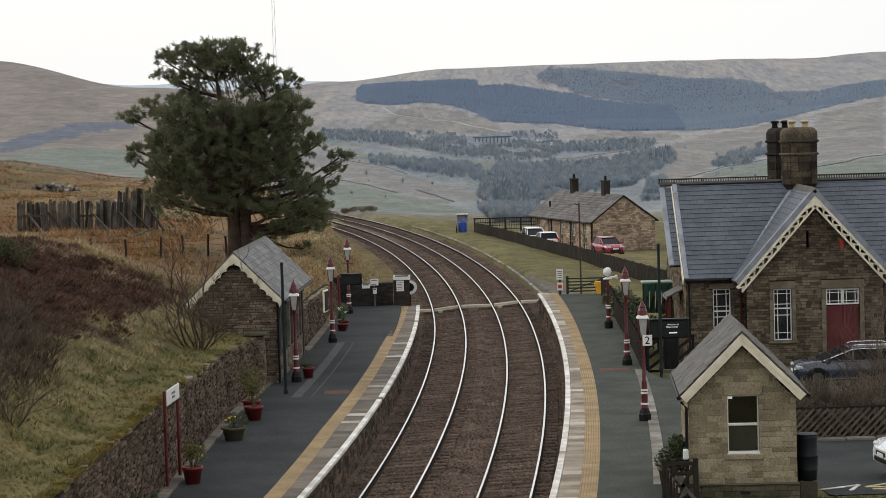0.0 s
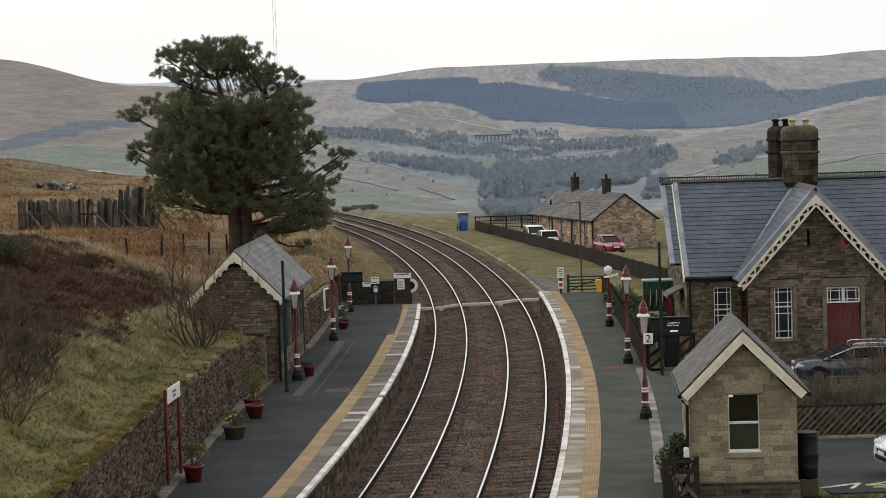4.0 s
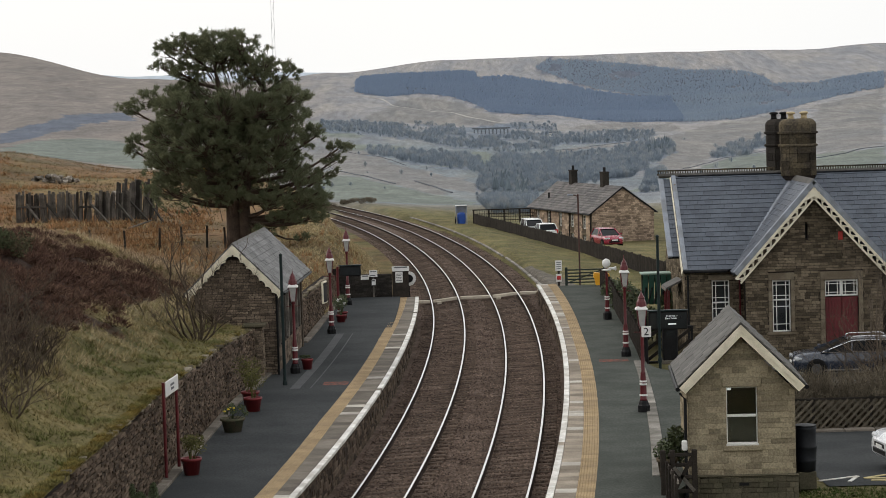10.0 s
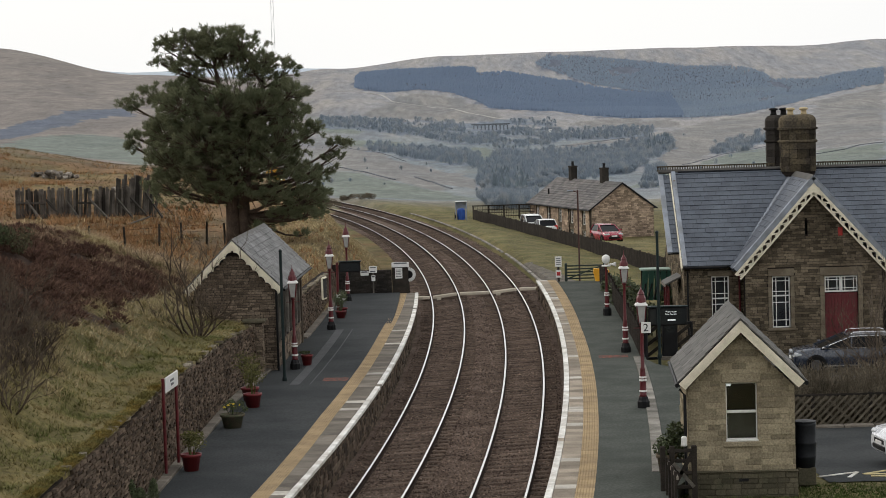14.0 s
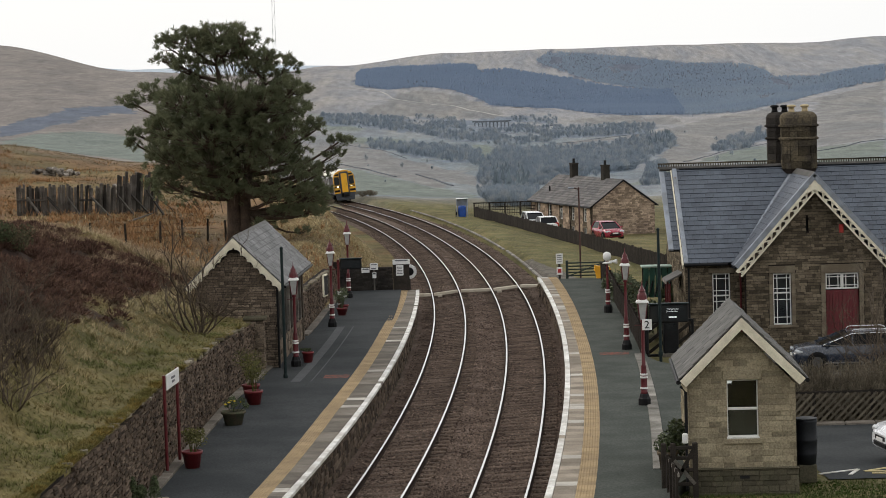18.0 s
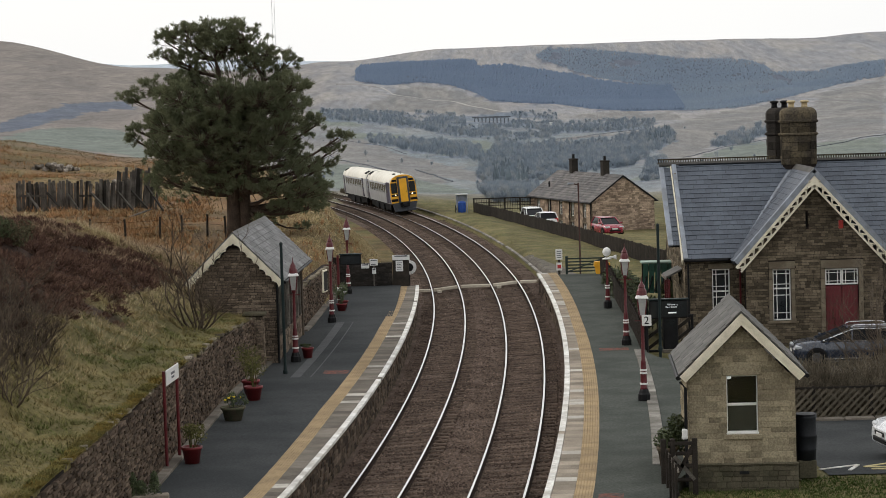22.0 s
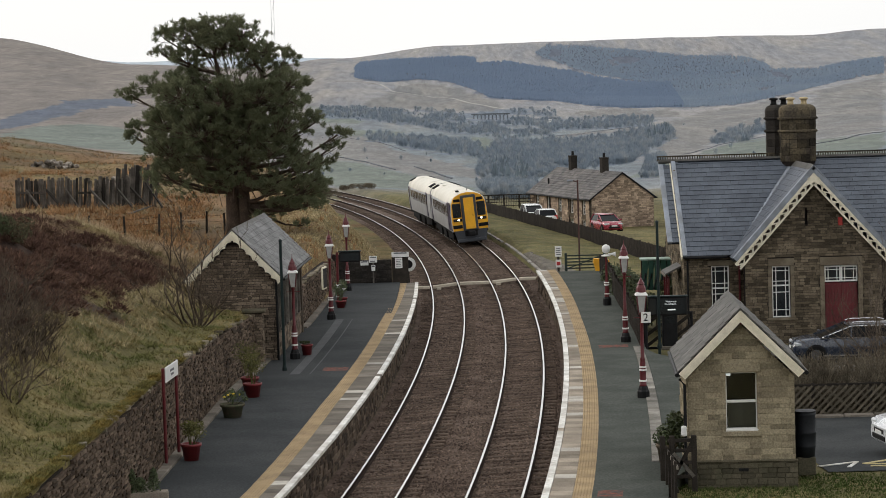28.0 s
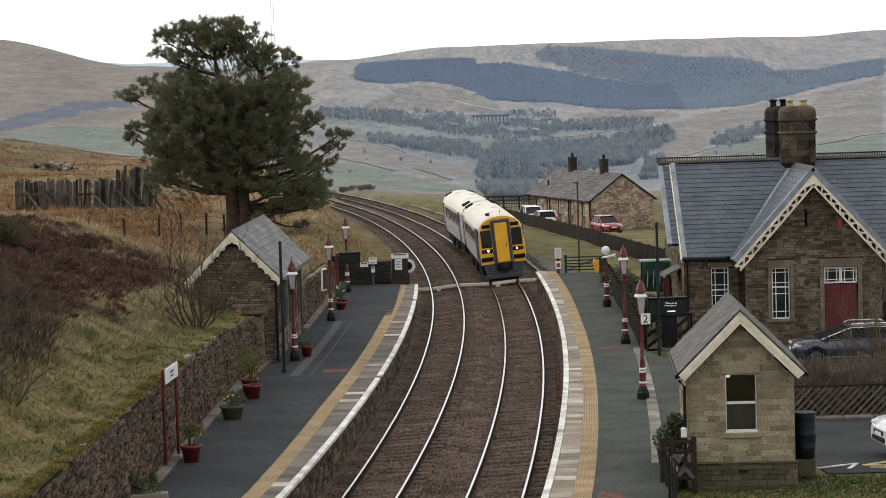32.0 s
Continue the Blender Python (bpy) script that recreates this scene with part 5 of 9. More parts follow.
stone_courses(pier, frame_of((-7.27, 82.1, 0.7), (1, 0, 0), (0, -1, 0)), 0.54, 1.95, 0.1, (0.14, 0.34), M_RUBBLE, 75)
stone_courses(pier, frame_of((-6.74, 82.1, 0.7), (0, 1, 0), (1, 0, 0)), 0.58, 1.95, 0.1, (0.14, 0.34), M_RUBBLE, 76)
part("cap_slab", Build().cbox((-7.05, 82.35, 2.74), (0.85, 0.75, 0.12), 0.03), M_PLINTH, t)
make_wall(94.5, 117, (94.5, 98.0), "low dark rubble wall behind the platform end")


# ---- platform faces and slabs ----
M_FACING = mat("grimy_platform_stone", (0.068, 0.05, 0.037), 0.9, tint=(0.115, 0.088, 0.066), var=0.4, scale=1.6, fine=14, piece=0.6, bump=0.4)


def platform_front(owner, side, s0, s1, seed):
    rnd = random.Random(seed)
    b = Build()
    v = -0.5
    while v < PLAT_UP - 0.12:
        h = min(rnd.uniform(0.12, 0.2), PLAT_UP - 0.1 - v)
        s = s0
        while s < s1:
            w = rnd.uniform(0.25, 0.6)
            x, y, z, hd = on_line(s + w / 2, side * (EDGE + 0.15 + rnd.uniform(-0.015, 0.03)), v + h / 2)
            b.cbox(None, (0.12, w - 0.012, h - 0.012), 0.02, m=Matrix.Translation((x, y, z)) @ Matrix.Rotation(hd, 4, "Z"))
            s += w
        v += h
    o = part("stone_facing", b, M_FACING, owner)
    o["kind"] = "stuff"


platform_front(PLAT_L, -1, 6, 77.2, 81)
platform_front(PLAT_R, 1, 8, 81, 82)
platform_pieces(PLAT_L, -1, 8, 77.0)
platform_pieces(PLAT_R, 1, 9, 80.8)


# ---- two-car diesel train ----
M_TRAIN_SIDE = mat("silver_white_coachwork", (0.4, 0.405, 0.42), 0.4, tint=(0.33, 0.335, 0.345), var=0.06, scale=0.8, fine=20, bump=0.02)
M_TRAIN_ROOF = mat("pale_train_roof", (0.74, 0.71, 0.63), 0.6, tint=(0.6, 0.57, 0.49), var=0.08, scale=0.7, fine=15, bump=0)
M_TRAIN_YELLOW = mat("warning_yellow", (0.82, 0.42, 0.02), 0.4, tint=(0.76, 0.38, 0.02), var=0.06, scale=2, fine=20, bump=0.02)
M_TRAIN_NAVY = mat("navy_vinyl", (0.035, 0.03, 0.07), 0.4, var=0.1, bump=0.02)
M_TRAIN_DARK = mat("dark_grey_underframe", (0.016, 0.016, 0.017), 0.8, var=0.3, scale=2, fine=20, spec=0.1)
M_TRAIN_GREY = mat("grey_apron", (0.045, 0.05, 0.06), 0.6, var=0.15)
M_HEADLIGHT = glow("lit_headlight", (1.0, 0.93, 0.8), 6.0)
M_LENS = mat("unlit_lamp", (0.06, 0.05, 0.05), 0.2)
CAR_L = 19.1


def body_profile(inset=0.0):
    """The coach's outline: x across, z up."""
    p = [(-1.25, 1.02), (-1.3, 1.6), (-1.3, 2.2), (-1.24, 2.95), (-1.12, 3.28), (-0.92, 3.5), (-0.5, 3.68), (0, 3.74)]
    p += [(-x, z) for x, z in reversed(p[:-1])]
    return [(x * (1 - inset), z - inset * (z - 2.3) * 0.6) for x, z in p]


def make_car(cab):
    name = "railcar"
    t = thing(name, "white diesel railcar with a yellow gangway front and lit headlights" if cab else "white diesel railcar with dark windows coupled behind", "train", group="two-car train")
    L = CAR_L
    prof = body_profile()
    n = len(prof)
    # side shell up to the cantrail, roof above it as its own piece
    y0, y1 = -L / 2 + (0.22 if cab else 0.1), L / 2 - 0.1
    side = Build()
    ring = [0.0, 0.12, L - (0.32 if cab else 0.2) - 0.12, L - (0.32 if cab else 0.2)]
    vs, fs = [], []
    for k, yy in enumerate(ring):
        q = body_profile(0.03 if k in (0, 3) else 0.0)
        vs += [(x, y0 + yy, z) for x, z in q]
    for k in range(3):
        for j in list(range(0, 3)) + list(range(n - 4, n - 1)):
            fs.append((k * n + j, k * n + j + 1, (k + 1) * n + j + 1, (k + 1) * n + j))
        fs.append((k * n + n - 1, k * n, (k + 1) * n, (k + 1) * n + n - 1))
    fs += [tuple(range(n)), tuple(reversed(range(3 * n, 4 * n)))]
    part("body", side.add(vs, fs), M_TRAIN_SIDE, t)
    roof = Build()
    roof.smooth = True
    rf = [(k * n + j, k * n + j + 1, (k + 1) * n + j + 1, (k + 1) * n + j) for k in range(3) for j in range(3, n - 4)]
    part("roof", roof.add([(x, y, z + 0.004) for x, y, z in vs], rf), M_TRAIN_ROOF, t, "pale weathered roof")
    for i, yy in enumerate(np.linspace(-L / 2 + 4.5, L / 2 - 4.0, 3)):
        part("roof_vent", Build().cbox((0.25 if i % 2 else -0.3, yy, 3.73), (0.4, 0.5, 0.03), 0.01), M_TRAIN_ROOF, t)
    for yy in ((L / 2 - 0.7, L / 2 - 1.6) if cab else (-L / 2 + 0.7, -L / 2 + 1.6, L / 2 - 1.2)):
        for sx in (-1, 1):
            part("roof_grille", Build().cbox((sx * 0.8, yy, 3.58), (0.55, 0.5, 0.1), 0.02, m=Matrix.Translation((sx * 0.8, yy, 3.57)) @ Matrix.Rotation(sx * 0.4, 4, "Y")), M_TRAIN_DARK, t)
    if cab:
        part("horn", Build().cbox((-0.55, -L / 2 + 1.5, 3.78), (0.25, 0.4, 0.12), 0.03), M_TRAIN_DARK, t)
        part("aerial", Build().tube([(0.2, -L / 2 + 2.2, 3.7), (0.2, -L / 2 + 2.25, 4.0)], [0.015, 0.01], 6), M_TRAIN_DARK, t)
    for sx in (-1, 1):
        for i in range(9):
            yy = -L / 2 + 4.1 + i * (L - 7.6) / 8
            w = part("window", Build().cbox((sx * 1.28, yy, 2.42), (0.04, 1.15, 0.8), 0.015), M_GLASS_DARK, t)
        for yy in (-L / 2 + 2.6, L / 2 - 1.2):
            d = part("door", Build().cbox((sx * 1.29, yy, 2.05), (0.05, 0.95, 1.95), 0.02), M_TRAIN_NAVY, t, "dark navy passenger door")
            part("door_window", Build().cbox((sx * 1.297, yy, 2.45), (0.05, 0.55, 0.8), 0.015), M_GLASS_DARK, d)
        part("window_band", Build().cbox((sx * 1.262, 0.6, 2.42), (0.05, L - 4.2, 0.98), 0.01), M_TRAIN_SIDE, t, "pale band round the windows")
        part("solebar", Build().cbox((sx * 1.2, 0, 0.95), (0.08, L - 1.2, 0.22), 0.02), M_TRAIN_DARK, t)
        if cab:
            part("cab_side_panel", Build().cbox((sx * 1.283, -L / 2 + 1.2, 2.1), (0.04, 1.7, 2.0), 0.02), M_TRAIN_NAVY, t, "dark navy panel behind the cab")
    for yy in (-L / 2 + 3.2, L / 2 - 3.2):
        bg_ = part("bogie", Build().cbox((0, yy, 0.62), (2.3, 2.9, 0.35), 0.05).cbox((-1.1, yy, 0.55), (0.12, 3.1, 0.3), 0.03).cbox((1.1, yy, 0.55), (0.12, 3.1, 0.3), 0.03), M_TRAIN_DARK, t)
        for dy in (-1.2, 1.2):
            for sx in (-1, 1):
                wh = Build()
                wh.smooth = False
                wh.tube([(sx * 0.69, yy + dy, 0.42), (sx * 0.82, yy + dy, 0.42)], [0.42, 0.42], 18)
                part("wheel", wh, M_RUST, bg_)
    for i, yy in enumerate((-4.4, -2.2, 0.0, 2.2, 4.4)):
        part("underfloor_box", Build().cbox((0.06 * (-1) ** i, yy, 0.62), (2.42, 2.05, 0.66), 0.05), M_TRAIN_DARK, t)
    yf = -L / 2
    if cab:
        face = Build()
        q = body_profile(0.035)
        inner = [(x, z) for x, z in q]
        m = Matrix.Translation((0, yf, 0))
        face.prism(inner, m, 0.24)
        part("front", face, M_TRAIN_YELLOW, t, "yellow warning front")
        part("front_brow", Build().prism([(-1.0, 3.3), (-0.5, 3.52), (0, 3.58), (0.5, 3.52), (1.0, 3.3), (0.95, 3.44), (0.5, 3.64), (0, 3.7), (-0.5, 3.64), (-0.95, 3.44)], Matrix.Translation((0, yf - 0.03, 0)), 0.3), M_TRAIN_YELLOW, t)
        g = part("gangway", Build().cbox((0, yf - 0.09, 2.28), (1.06, 0.3, 2.5), 0.07), M_TRAIN_GREY, t, "dark grey gangway surround")
        part("gangway_door", Build().cbox((0, yf - 0.25, 2.25), (0.7, 0.06, 2.2), 0.03), M_TRAIN_YELLOW, g)
        part("door_handle", Build().cbox((0.22, yf - 0.29, 2.1), (0.04, 0.03, 0.16), 0.01), M_TRAIN_DARK, g)
        for sx in (-1, 1):
            part("windscreen", Build().cbox((sx * 0.86, yf - 0.02, 2.5), (0.58, 0.06, 0.98), 0.05), M_GLASS_DARK, t)
            part("wiper", Build().beam((sx * 0.95, yf - 0.06, 2.05), (sx * 0.72, yf - 0.06, 2.65), 0.02, 0.02), M_BLACK, t)
            part("destination_blind" if sx > 0 else "marker_panel", Build().cbox((sx * 0.8, yf - 0.02, 3.2), (0.46, 0.06, 0.2), 0.03), M_TRAIN_DARK, t)
            lp = part("lamp_panel", Build().cbox((sx * 0.86, yf - 0.02, 1.82), (0.62, 0.06, 0.2), 0.03), M_TRAIN_DARK, t)
            hd = Build()
            hd.smooth = True
            hd.tube([(sx * 0.8, yf - 0.04, 1.83), (sx * 0.8, yf - 0.075, 1.83)], [0.06, 0.06], 14)
            part("headlight", hd, M_HEADLIGHT, lp, "lit headlight")
            tl = Build().tube([(sx * 1.04, yf - 0.04, 1.83), (sx * 1.04, yf - 0.07, 1.83)], [0.06, 0.06], 10)
            part("tail_lamp", tl, M_LENS, lp)
            part("air_intake", Build().cbox((sx * 0.9, yf - 0.02, 1.36), (0.66, 0.06, 0.24), 0.04), M_TRAIN_DARK, t)
        part("apron", Build().prism([(-1.16, 1.08), (1.16, 1.08), (1.0, 0.36), (-1.0, 0.36)], Matrix.Translation((0, yf - 0.02, 0)), 0.35), M_TRAIN_GREY, t, "dark grey front skirt")
        part("obstacle_deflector", Build().cbox((0, yf - 0.05, 0.36), (2.05, 0.25, 0.24), 0.05), M_TRAIN_GREY, t)
        cp = Build().cbox((0, yf - 0.35, 0.86), (0.42, 0.5, 0.4), 0.05).cbox((0, yf - 0.6, 0.86), (0.5, 0.14, 0.3), 0.04)
        part("coupler", cp, M_BLACK, t)
        part("coupler_pocket", Build().cbox((0, yf - 0.03, 0.95), (0.9, 0.06, 0.6), 0.05), M_BLACK, t)
    else:
        g = part("gangway", Build().cbox((0, yf - 0.2, 2.2), (1.1, 0.55, 2.5), 0.06), M_TRAIN_DARK, t)
        part("rear_front", Build().prism(body_profile(0.05), Matrix.Translation((0, L / 2 - 0.12, 0)), 0.2), M_TRAIN_YELLOW, t, "yellow trailing end")
    return t


LEAD, TRAIL = make_car(True), make_car(False)


def front_at(t):
    """How far along the line the train's nose is at t seconds; it slows from 15 to under 8 metres a second."""
    if t < 9.5:
        return 341.4 + 14.45 * (9.5 - t)
    return (((-5.88142587e-04 * t + 4.94072267e-02) * t - 1.27042559) * t - 1.50895936) * t + 432.83522


def car_pose(nose):
    """A car whose leading end is at distance nose along its track, leaning with the cant."""
    a, b = on_line(nose + 3.2, TRACK_R, CANT / 2), on_line(nose + CAR_L - 3.2, TRACK_R, CANT / 2)
    p, q = Vector(a[:3]), Vector(b[:3])
    d = (q - p).normalized()
    mid = (p + q) / 2
    yaw = math.atan2(-d.x, d.y)
    return Matrix.Translation(mid) @ Matrix.Rotation(yaw, 4, "Z") @ Matrix.Rotation(math.asin(d.z), 4, "X") @ Matrix.Rotation(-0.09, 4, "Y") @ Matrix.Translation((0.12, 0, 0))


# ---- station furniture ----
def make_lamp(at, label, plate=False):
    t = thing("platform_lamp", label, "lamp", at, group="platform lamps")
    part("base", Build().lathe((0, 0, -0.1), [(0.2, 0), (0.2, 0.3), (0.17, 0.34), (0.15, 0.42), (0.13, 0.46)], 8, math.pi / 8), M_BLACK, t, "black cast base")
    col = Build()
    col.smooth = True
    col.lathe((0, 0, 0.36), [(0.13, 0), (0.105, 0.05), (0.1, 0.4), (0.085, 0.75), (0.075, 0.8), (0.085, 0.84), (0.06, 0.9), (0.052, 2.0), (0.05, 2.2), (0.09, 2.24), (0.05, 2.36)], 12)
    part("column", col, M_MAROON, t)
    for z, r in ((0.5, 0.125), (0.84, 0.115), (0.93, 0.11)):
        part("white_band", Build().lathe((0, 0, z), [(r, 0), (r, 0.055)], 12), M_WHITE, t)
    part("ladder_bar", Build().tube([(-0.25, 0, 2.5), (0.25, 0, 2.5)], [0.015, 0.015], 6), M_MAROON, t)
    ln = part("lantern", Build().lathe((0, 0, 2.68), [(0.12, 0), (0.2, 0.52), (0.2, 0.54)], 4, math.pi / 4), M_LAMPGLASS, t, "milky glass lantern")
    for k in range(4):
        a = math.pi / 4 + k * math.pi / 2
        part("lantern_bar", Build().tube([(0.125 * math.cos(a), 0.125 * math.sin(a), 2.68), (0.207 * math.cos(a), 0.207 * math.sin(a), 3.21)], [0.016, 0.016], 5), M_MAROON, ln)
    part("lantern_top", Build().lathe((0, 0, 3.2), [(0.27, 0), (0.27, 0.03), (0.2, 0.1), (0.16, 0.12)], 4, math.pi / 4), M_WHITE, ln)
    part("lantern_hood", Build().lathe((0, 0, 3.3), [(0.17, 0), (0.15, 0.14), (0.1, 0.24), (0.12, 0.26), (0.06, 0.36), (0.03, 0.42)], 8), M_MAROON, ln)
    part("finial", Build().lathe((0, 0, 3.66), [(0.02, 0), (0.035, 0.05), (0.015, 0.1), (0.006, 0.24)], 6), M_MAROON, ln)
    if plate:
        p = part("number_plate", Build().cbox((0.12, -0.14, 2.52), (0.3, 0.025, 0.34), 0.01), M_WHITE, t, "white platform number plate")
        part("number", lettering("2", 0.34, M_BLACK, (0.03, -0.16, 2.41)), M_BLACK, p)
    return t


def lettering(text, size, material, at):
    """Raised letters as a mesh, facing -y."""
    cu = bpy.data.curves.new("letters", "FONT")
    cu.body, cu.size, cu.extrude = text, size, 0.002
    ob = new("letters", cu)
    bpy.context.view_layer.update()
    me = bpy.data.meshes.new_from_object(ob.evaluated_get(bpy.context.evaluated_depsgraph_get()))
    bpy.data.objects.remove(ob)
    bpy.data.curves.remove(cu)
    me.transform(pose(*at, 90, 0, 0))
    me.materials.clear()
    me.materials.append(material)
    return me


M_LAMPGLASS = mat("milky_lamp_glass", (0.42, 0.42, 0.4), 0.25, tint=(0.34, 0.34, 0.33), var=0.08, scale=3, fine=15, bump=0.0)
M_POST_GREEN = mat("dark_green_post", (0.016, 0.026, 0.026), 0.5, var=0.2, spec=0.15)
M_SIGN = mat("white_sign", (0.72, 0.72, 0.7), 0.5, var=0.05)
M_PRINT = mat("grey_print", (0.12, 0.12, 0.13), 0.6)
M_REDPRINT = mat("red_print", (0.4, 0.03, 0.03), 0.6)
M_BROWNPOST = mat("rust_brown_post", (0.07, 0.03, 0.025), 0.6, var=0.2)
M_TERRACOTTA = mat("maroon_pot", (0.16, 0.018, 0.02), 0.5, var=0.15, scale=4)
M_SOIL = mat("dark_soil", (0.03, 0.022, 0.016), 0.95, var=0.4)
M_LEAF = mat("evergreen_leaf", (0.045, 0.06, 0.022), 0.7, tint=(0.06, 0.075, 0.03), var=0.3, scale=6, fine=30, piece=0.35)
M_LEAF_PALE = mat("olive_leaf", (0.105, 0.1, 0.035), 0.75, tint=(0.075, 0.075, 0.03), var=0.3, scale=6, fine=30, piece=0.35)
M_DAFFODIL = mat("daffodil_yellow", (0.75, 0.55, 0.03), 0.6)
M_PETAL = mat("white_petal", (0.75, 0.74, 0.72), 0.6)

LAMP_LABEL = "maroon cast-iron platform lamp with white bands and square lantern"
make_lamp((6.07, 70.14, 0.84), "maroon cast-iron platform lamp with white bands and number plate", True)
make_lamp((6.80, 85.8, 0.79), LAMP_LABEL)
make_lamp((-5.67, 83.46, 0.80), LAMP_LABEL)
make_lamp((-5.03, 98.1, 0.75), LAMP_LABEL)
make_lamp((-4.91, 112.74, 0.70), LAMP_LABEL)


def globe_lamp():
    t = thing("globe_lamp", "maroon banded post carrying a white globe and loudspeaker", "lamp", (7.2, 100.8, 0.74), group="platform lamps")
    part("base", Build().lathe((0, 0, -0.1), [(0.19, 0), (0.19, 0.4), (0.13, 0.48)], 8), M_BLACK, t)
    part("column", Build().lathe((0, 0, 0.36), [(0.11, 0), (0.08, 0.6), (0.055, 0.9), (0.05, 1.95)], 10), M_MAROON, t)
    for z in (0.5, 0.9, 1.0):
        part("white_band", Build().lathe((0, 0, z), [(0.115, 0), (0.115, 0.05)], 12), M_WHITE, t)
    g = Build()
    g.smooth = True
    g.lathe((0, 0, 2.34), [(0.08, 0), (0.16, 0.08), (0.195, 0.2), (0.16, 0.32), (0.08, 0.38), (0.02, 0.4)], 14)
    part("globe", g, M_SIGN, t, "white globe")
    part("globe_collar", Build().lathe((0, 0, 2.2), [(0.2, 0), (0.22, 0.04), (0.08, 0.09)], 12), M_SIGN, t)
    hb = Build().tube([(0.1, -0.05, 2.3), (0.25, -0.1, 2.3), (0.42, -0.15, 2.3)], [0.04, 0.045, 0.11], 10)
    part("loudspeaker", hb, M_SIGN, t, "white horn loudspeaker")


globe_lamp()


def pole(name, label, at, h, r, material, cap=True):
    t = thing(name, label, "post", at)
    part("shaft", Build().tube([(0, 0, -0.3), (0, 0, h)], [r, r * 0.9], 10), material, t)
    if cap:
        part("cap", Build().lathe((0, 0, h), [(r * 1.1, 0), (r * 1.1, 0.05), (r * 0.4, 0.09)], 10), material, t)
    part("foot_collar", Build().lathe((0, 0, -0.02), [(r * 1.5, 0), (r * 1.5, 0.12), (r, 0.2)], 10), material, t)
    return t


pole("steel_post", "tall plain dark green post on the platform", (-5.82, 79.88, 0.81), 4.6, 0.058, M_POST_GREEN)
pole("steel_post", "tall plain dark green post behind the platform", (7.88, 83.58, 0.80), 4.65, 0.058, M_POST_GREEN)
t = pole("yard_lamp", "tall rust-brown lamp post with a small arm", (7.45, 125.0, 0.1), 5.2, 0.05, M_BROWNPOST)
part("arm", Build().tube([(0, 0, 5.15), (-0.3, 0, 5.25)], [0.03, 0.03], 6), M_BROWNPOST, t)
part("lamp_head", Build().cbox((-0.42, 0, 5.24), (0.34, 0.16, 0.1), 0.03), M_LEAD, t)
t["category"] = "lamp"


def station_sign():
    t = thing("station_sign", "white station nameboard on two maroon posts", "sign", (-7.5, 60.4, 0.87))
    a, b = Vector((-0.06, -0.92, 0)), Vector((0.06, 0.92, 0))
    for p in (a, b):
        part("post", Build().tube([p + Vector((0, 0, -0.2)), p + Vector((0, 0, 2.62))], [0.045, 0.045], 8), M_MAROON, t)
    m = Matrix.Rotation(math.atan2(1.84, 0.12), 4, "Z")
    part("board", Build().cbox(None, (1.8, 0.04, 0.42), 0.02, m=Matrix.Translation((0.05, 0, 2.42)) @ m), M_SIGN, t)
    bars = Build()
    for k, z, w in ((0, 2.47, 0.5), (1, 2.36, 0.36)):
        bars.box(None, (w, 0.05, 0.06), m=Matrix.Translation((0.055, 0, z)) @ m)
    part("printed_text", bars, M_PRINT, t)


station_sign()


def notice(name, label, c, size, lines=3, material=None, post=0.0):
    t = thing(name, label, "sign", (c[0], c[1], 0))
    part("panel", Build().cbox((0, 0, c[2]), (size[0], 0.03, size[1]), 0.01), material or M_SIGN, t)
    bars = Build()
    for i in range(lines):
        bars.box((-size[0] * 0.06 * (i % 2), -0.017, c[2] + size[1] * (0.3 - 0.6 * i / max(lines - 1, 1))), (size[0] * (0.75 - 0.12 * (i % 2)), 0.004, size[1] * 0.5 / (lines * 1.8)))
    if lines:
        part("printed_text", bars, M_PRINT, t)
    if post:
        part("post", Build().box((0, 0.04, (c[2] + post) / 2), (0.08, 0.05, c[2] - post)), M_GREYWOOD, t)
    return t


# far end of the west platform: a dark wall with notices on it
def end_wall():
    t = thing("platform_end_wall", "low dark stone wall across the platform's end", "wall")
    m = frame_of((-5.9, 117.3, 0.68), (1, 0, 0), (0, -1, 0))
    w = part("wall", wall_slab([(0, -0.4), (3.1, -0.4), (3.1, 1.15), (1.1, 1.15), (1.0, 1.45), (0, 1.5)], m, 0.4), M_MORTAR, t)
    stone_courses(w, m, 3.1, 1.15, 0.12, (0.18, 0.42), M_SOOT_DARK, 91)
    pn = part("end_panel", Build().cbox((-2.35, 117.3, 1.25), (0.85, 0.12, 1.5), 0.02), M_DARKWOOD, t, "dark timber end panel")


end_wall()
notice("direction_sign", "long white direction sign above the end panel", (-2.33, 117.18, 2.1), (0.9, 0.26), 1)
notice("safety_notice", "white printed notice on the dark end panel", (-2.42, 117.2, 1.66), (0.38, 0.55), 5)
notice("small_notice", "small white notice on the end wall", (-4.2, 117.24, 1.7), (0.42, 0.24), 1)
notice("post_notice", "grey notice on a short timber post", (-3.75, 117.1, 1.9), (0.42, 0.34), 2, post=0.5)
notice("post_notice", "small white notice on the same timber post", (-3.74, 117.05, 1.45), (0.2, 0.3), 1)
rg = Build()
for k in range(20):
    a, b = 2 * math.pi * k / 20, 2 * math.pi * (k + 1) / 20
    rg.beam((0.3 * math.cos(a), 0, 0.3 * math.sin(a)), (0.3 * math.cos(b), 0, 0.3 * math.sin(b)), 0.05, 0.16)
t = thing("speed_roundel", "round white speed sign beyond the end panel", "sign", (-1.93, 118.2, 1.5))
part("ring", rg, M_SIGN, t)
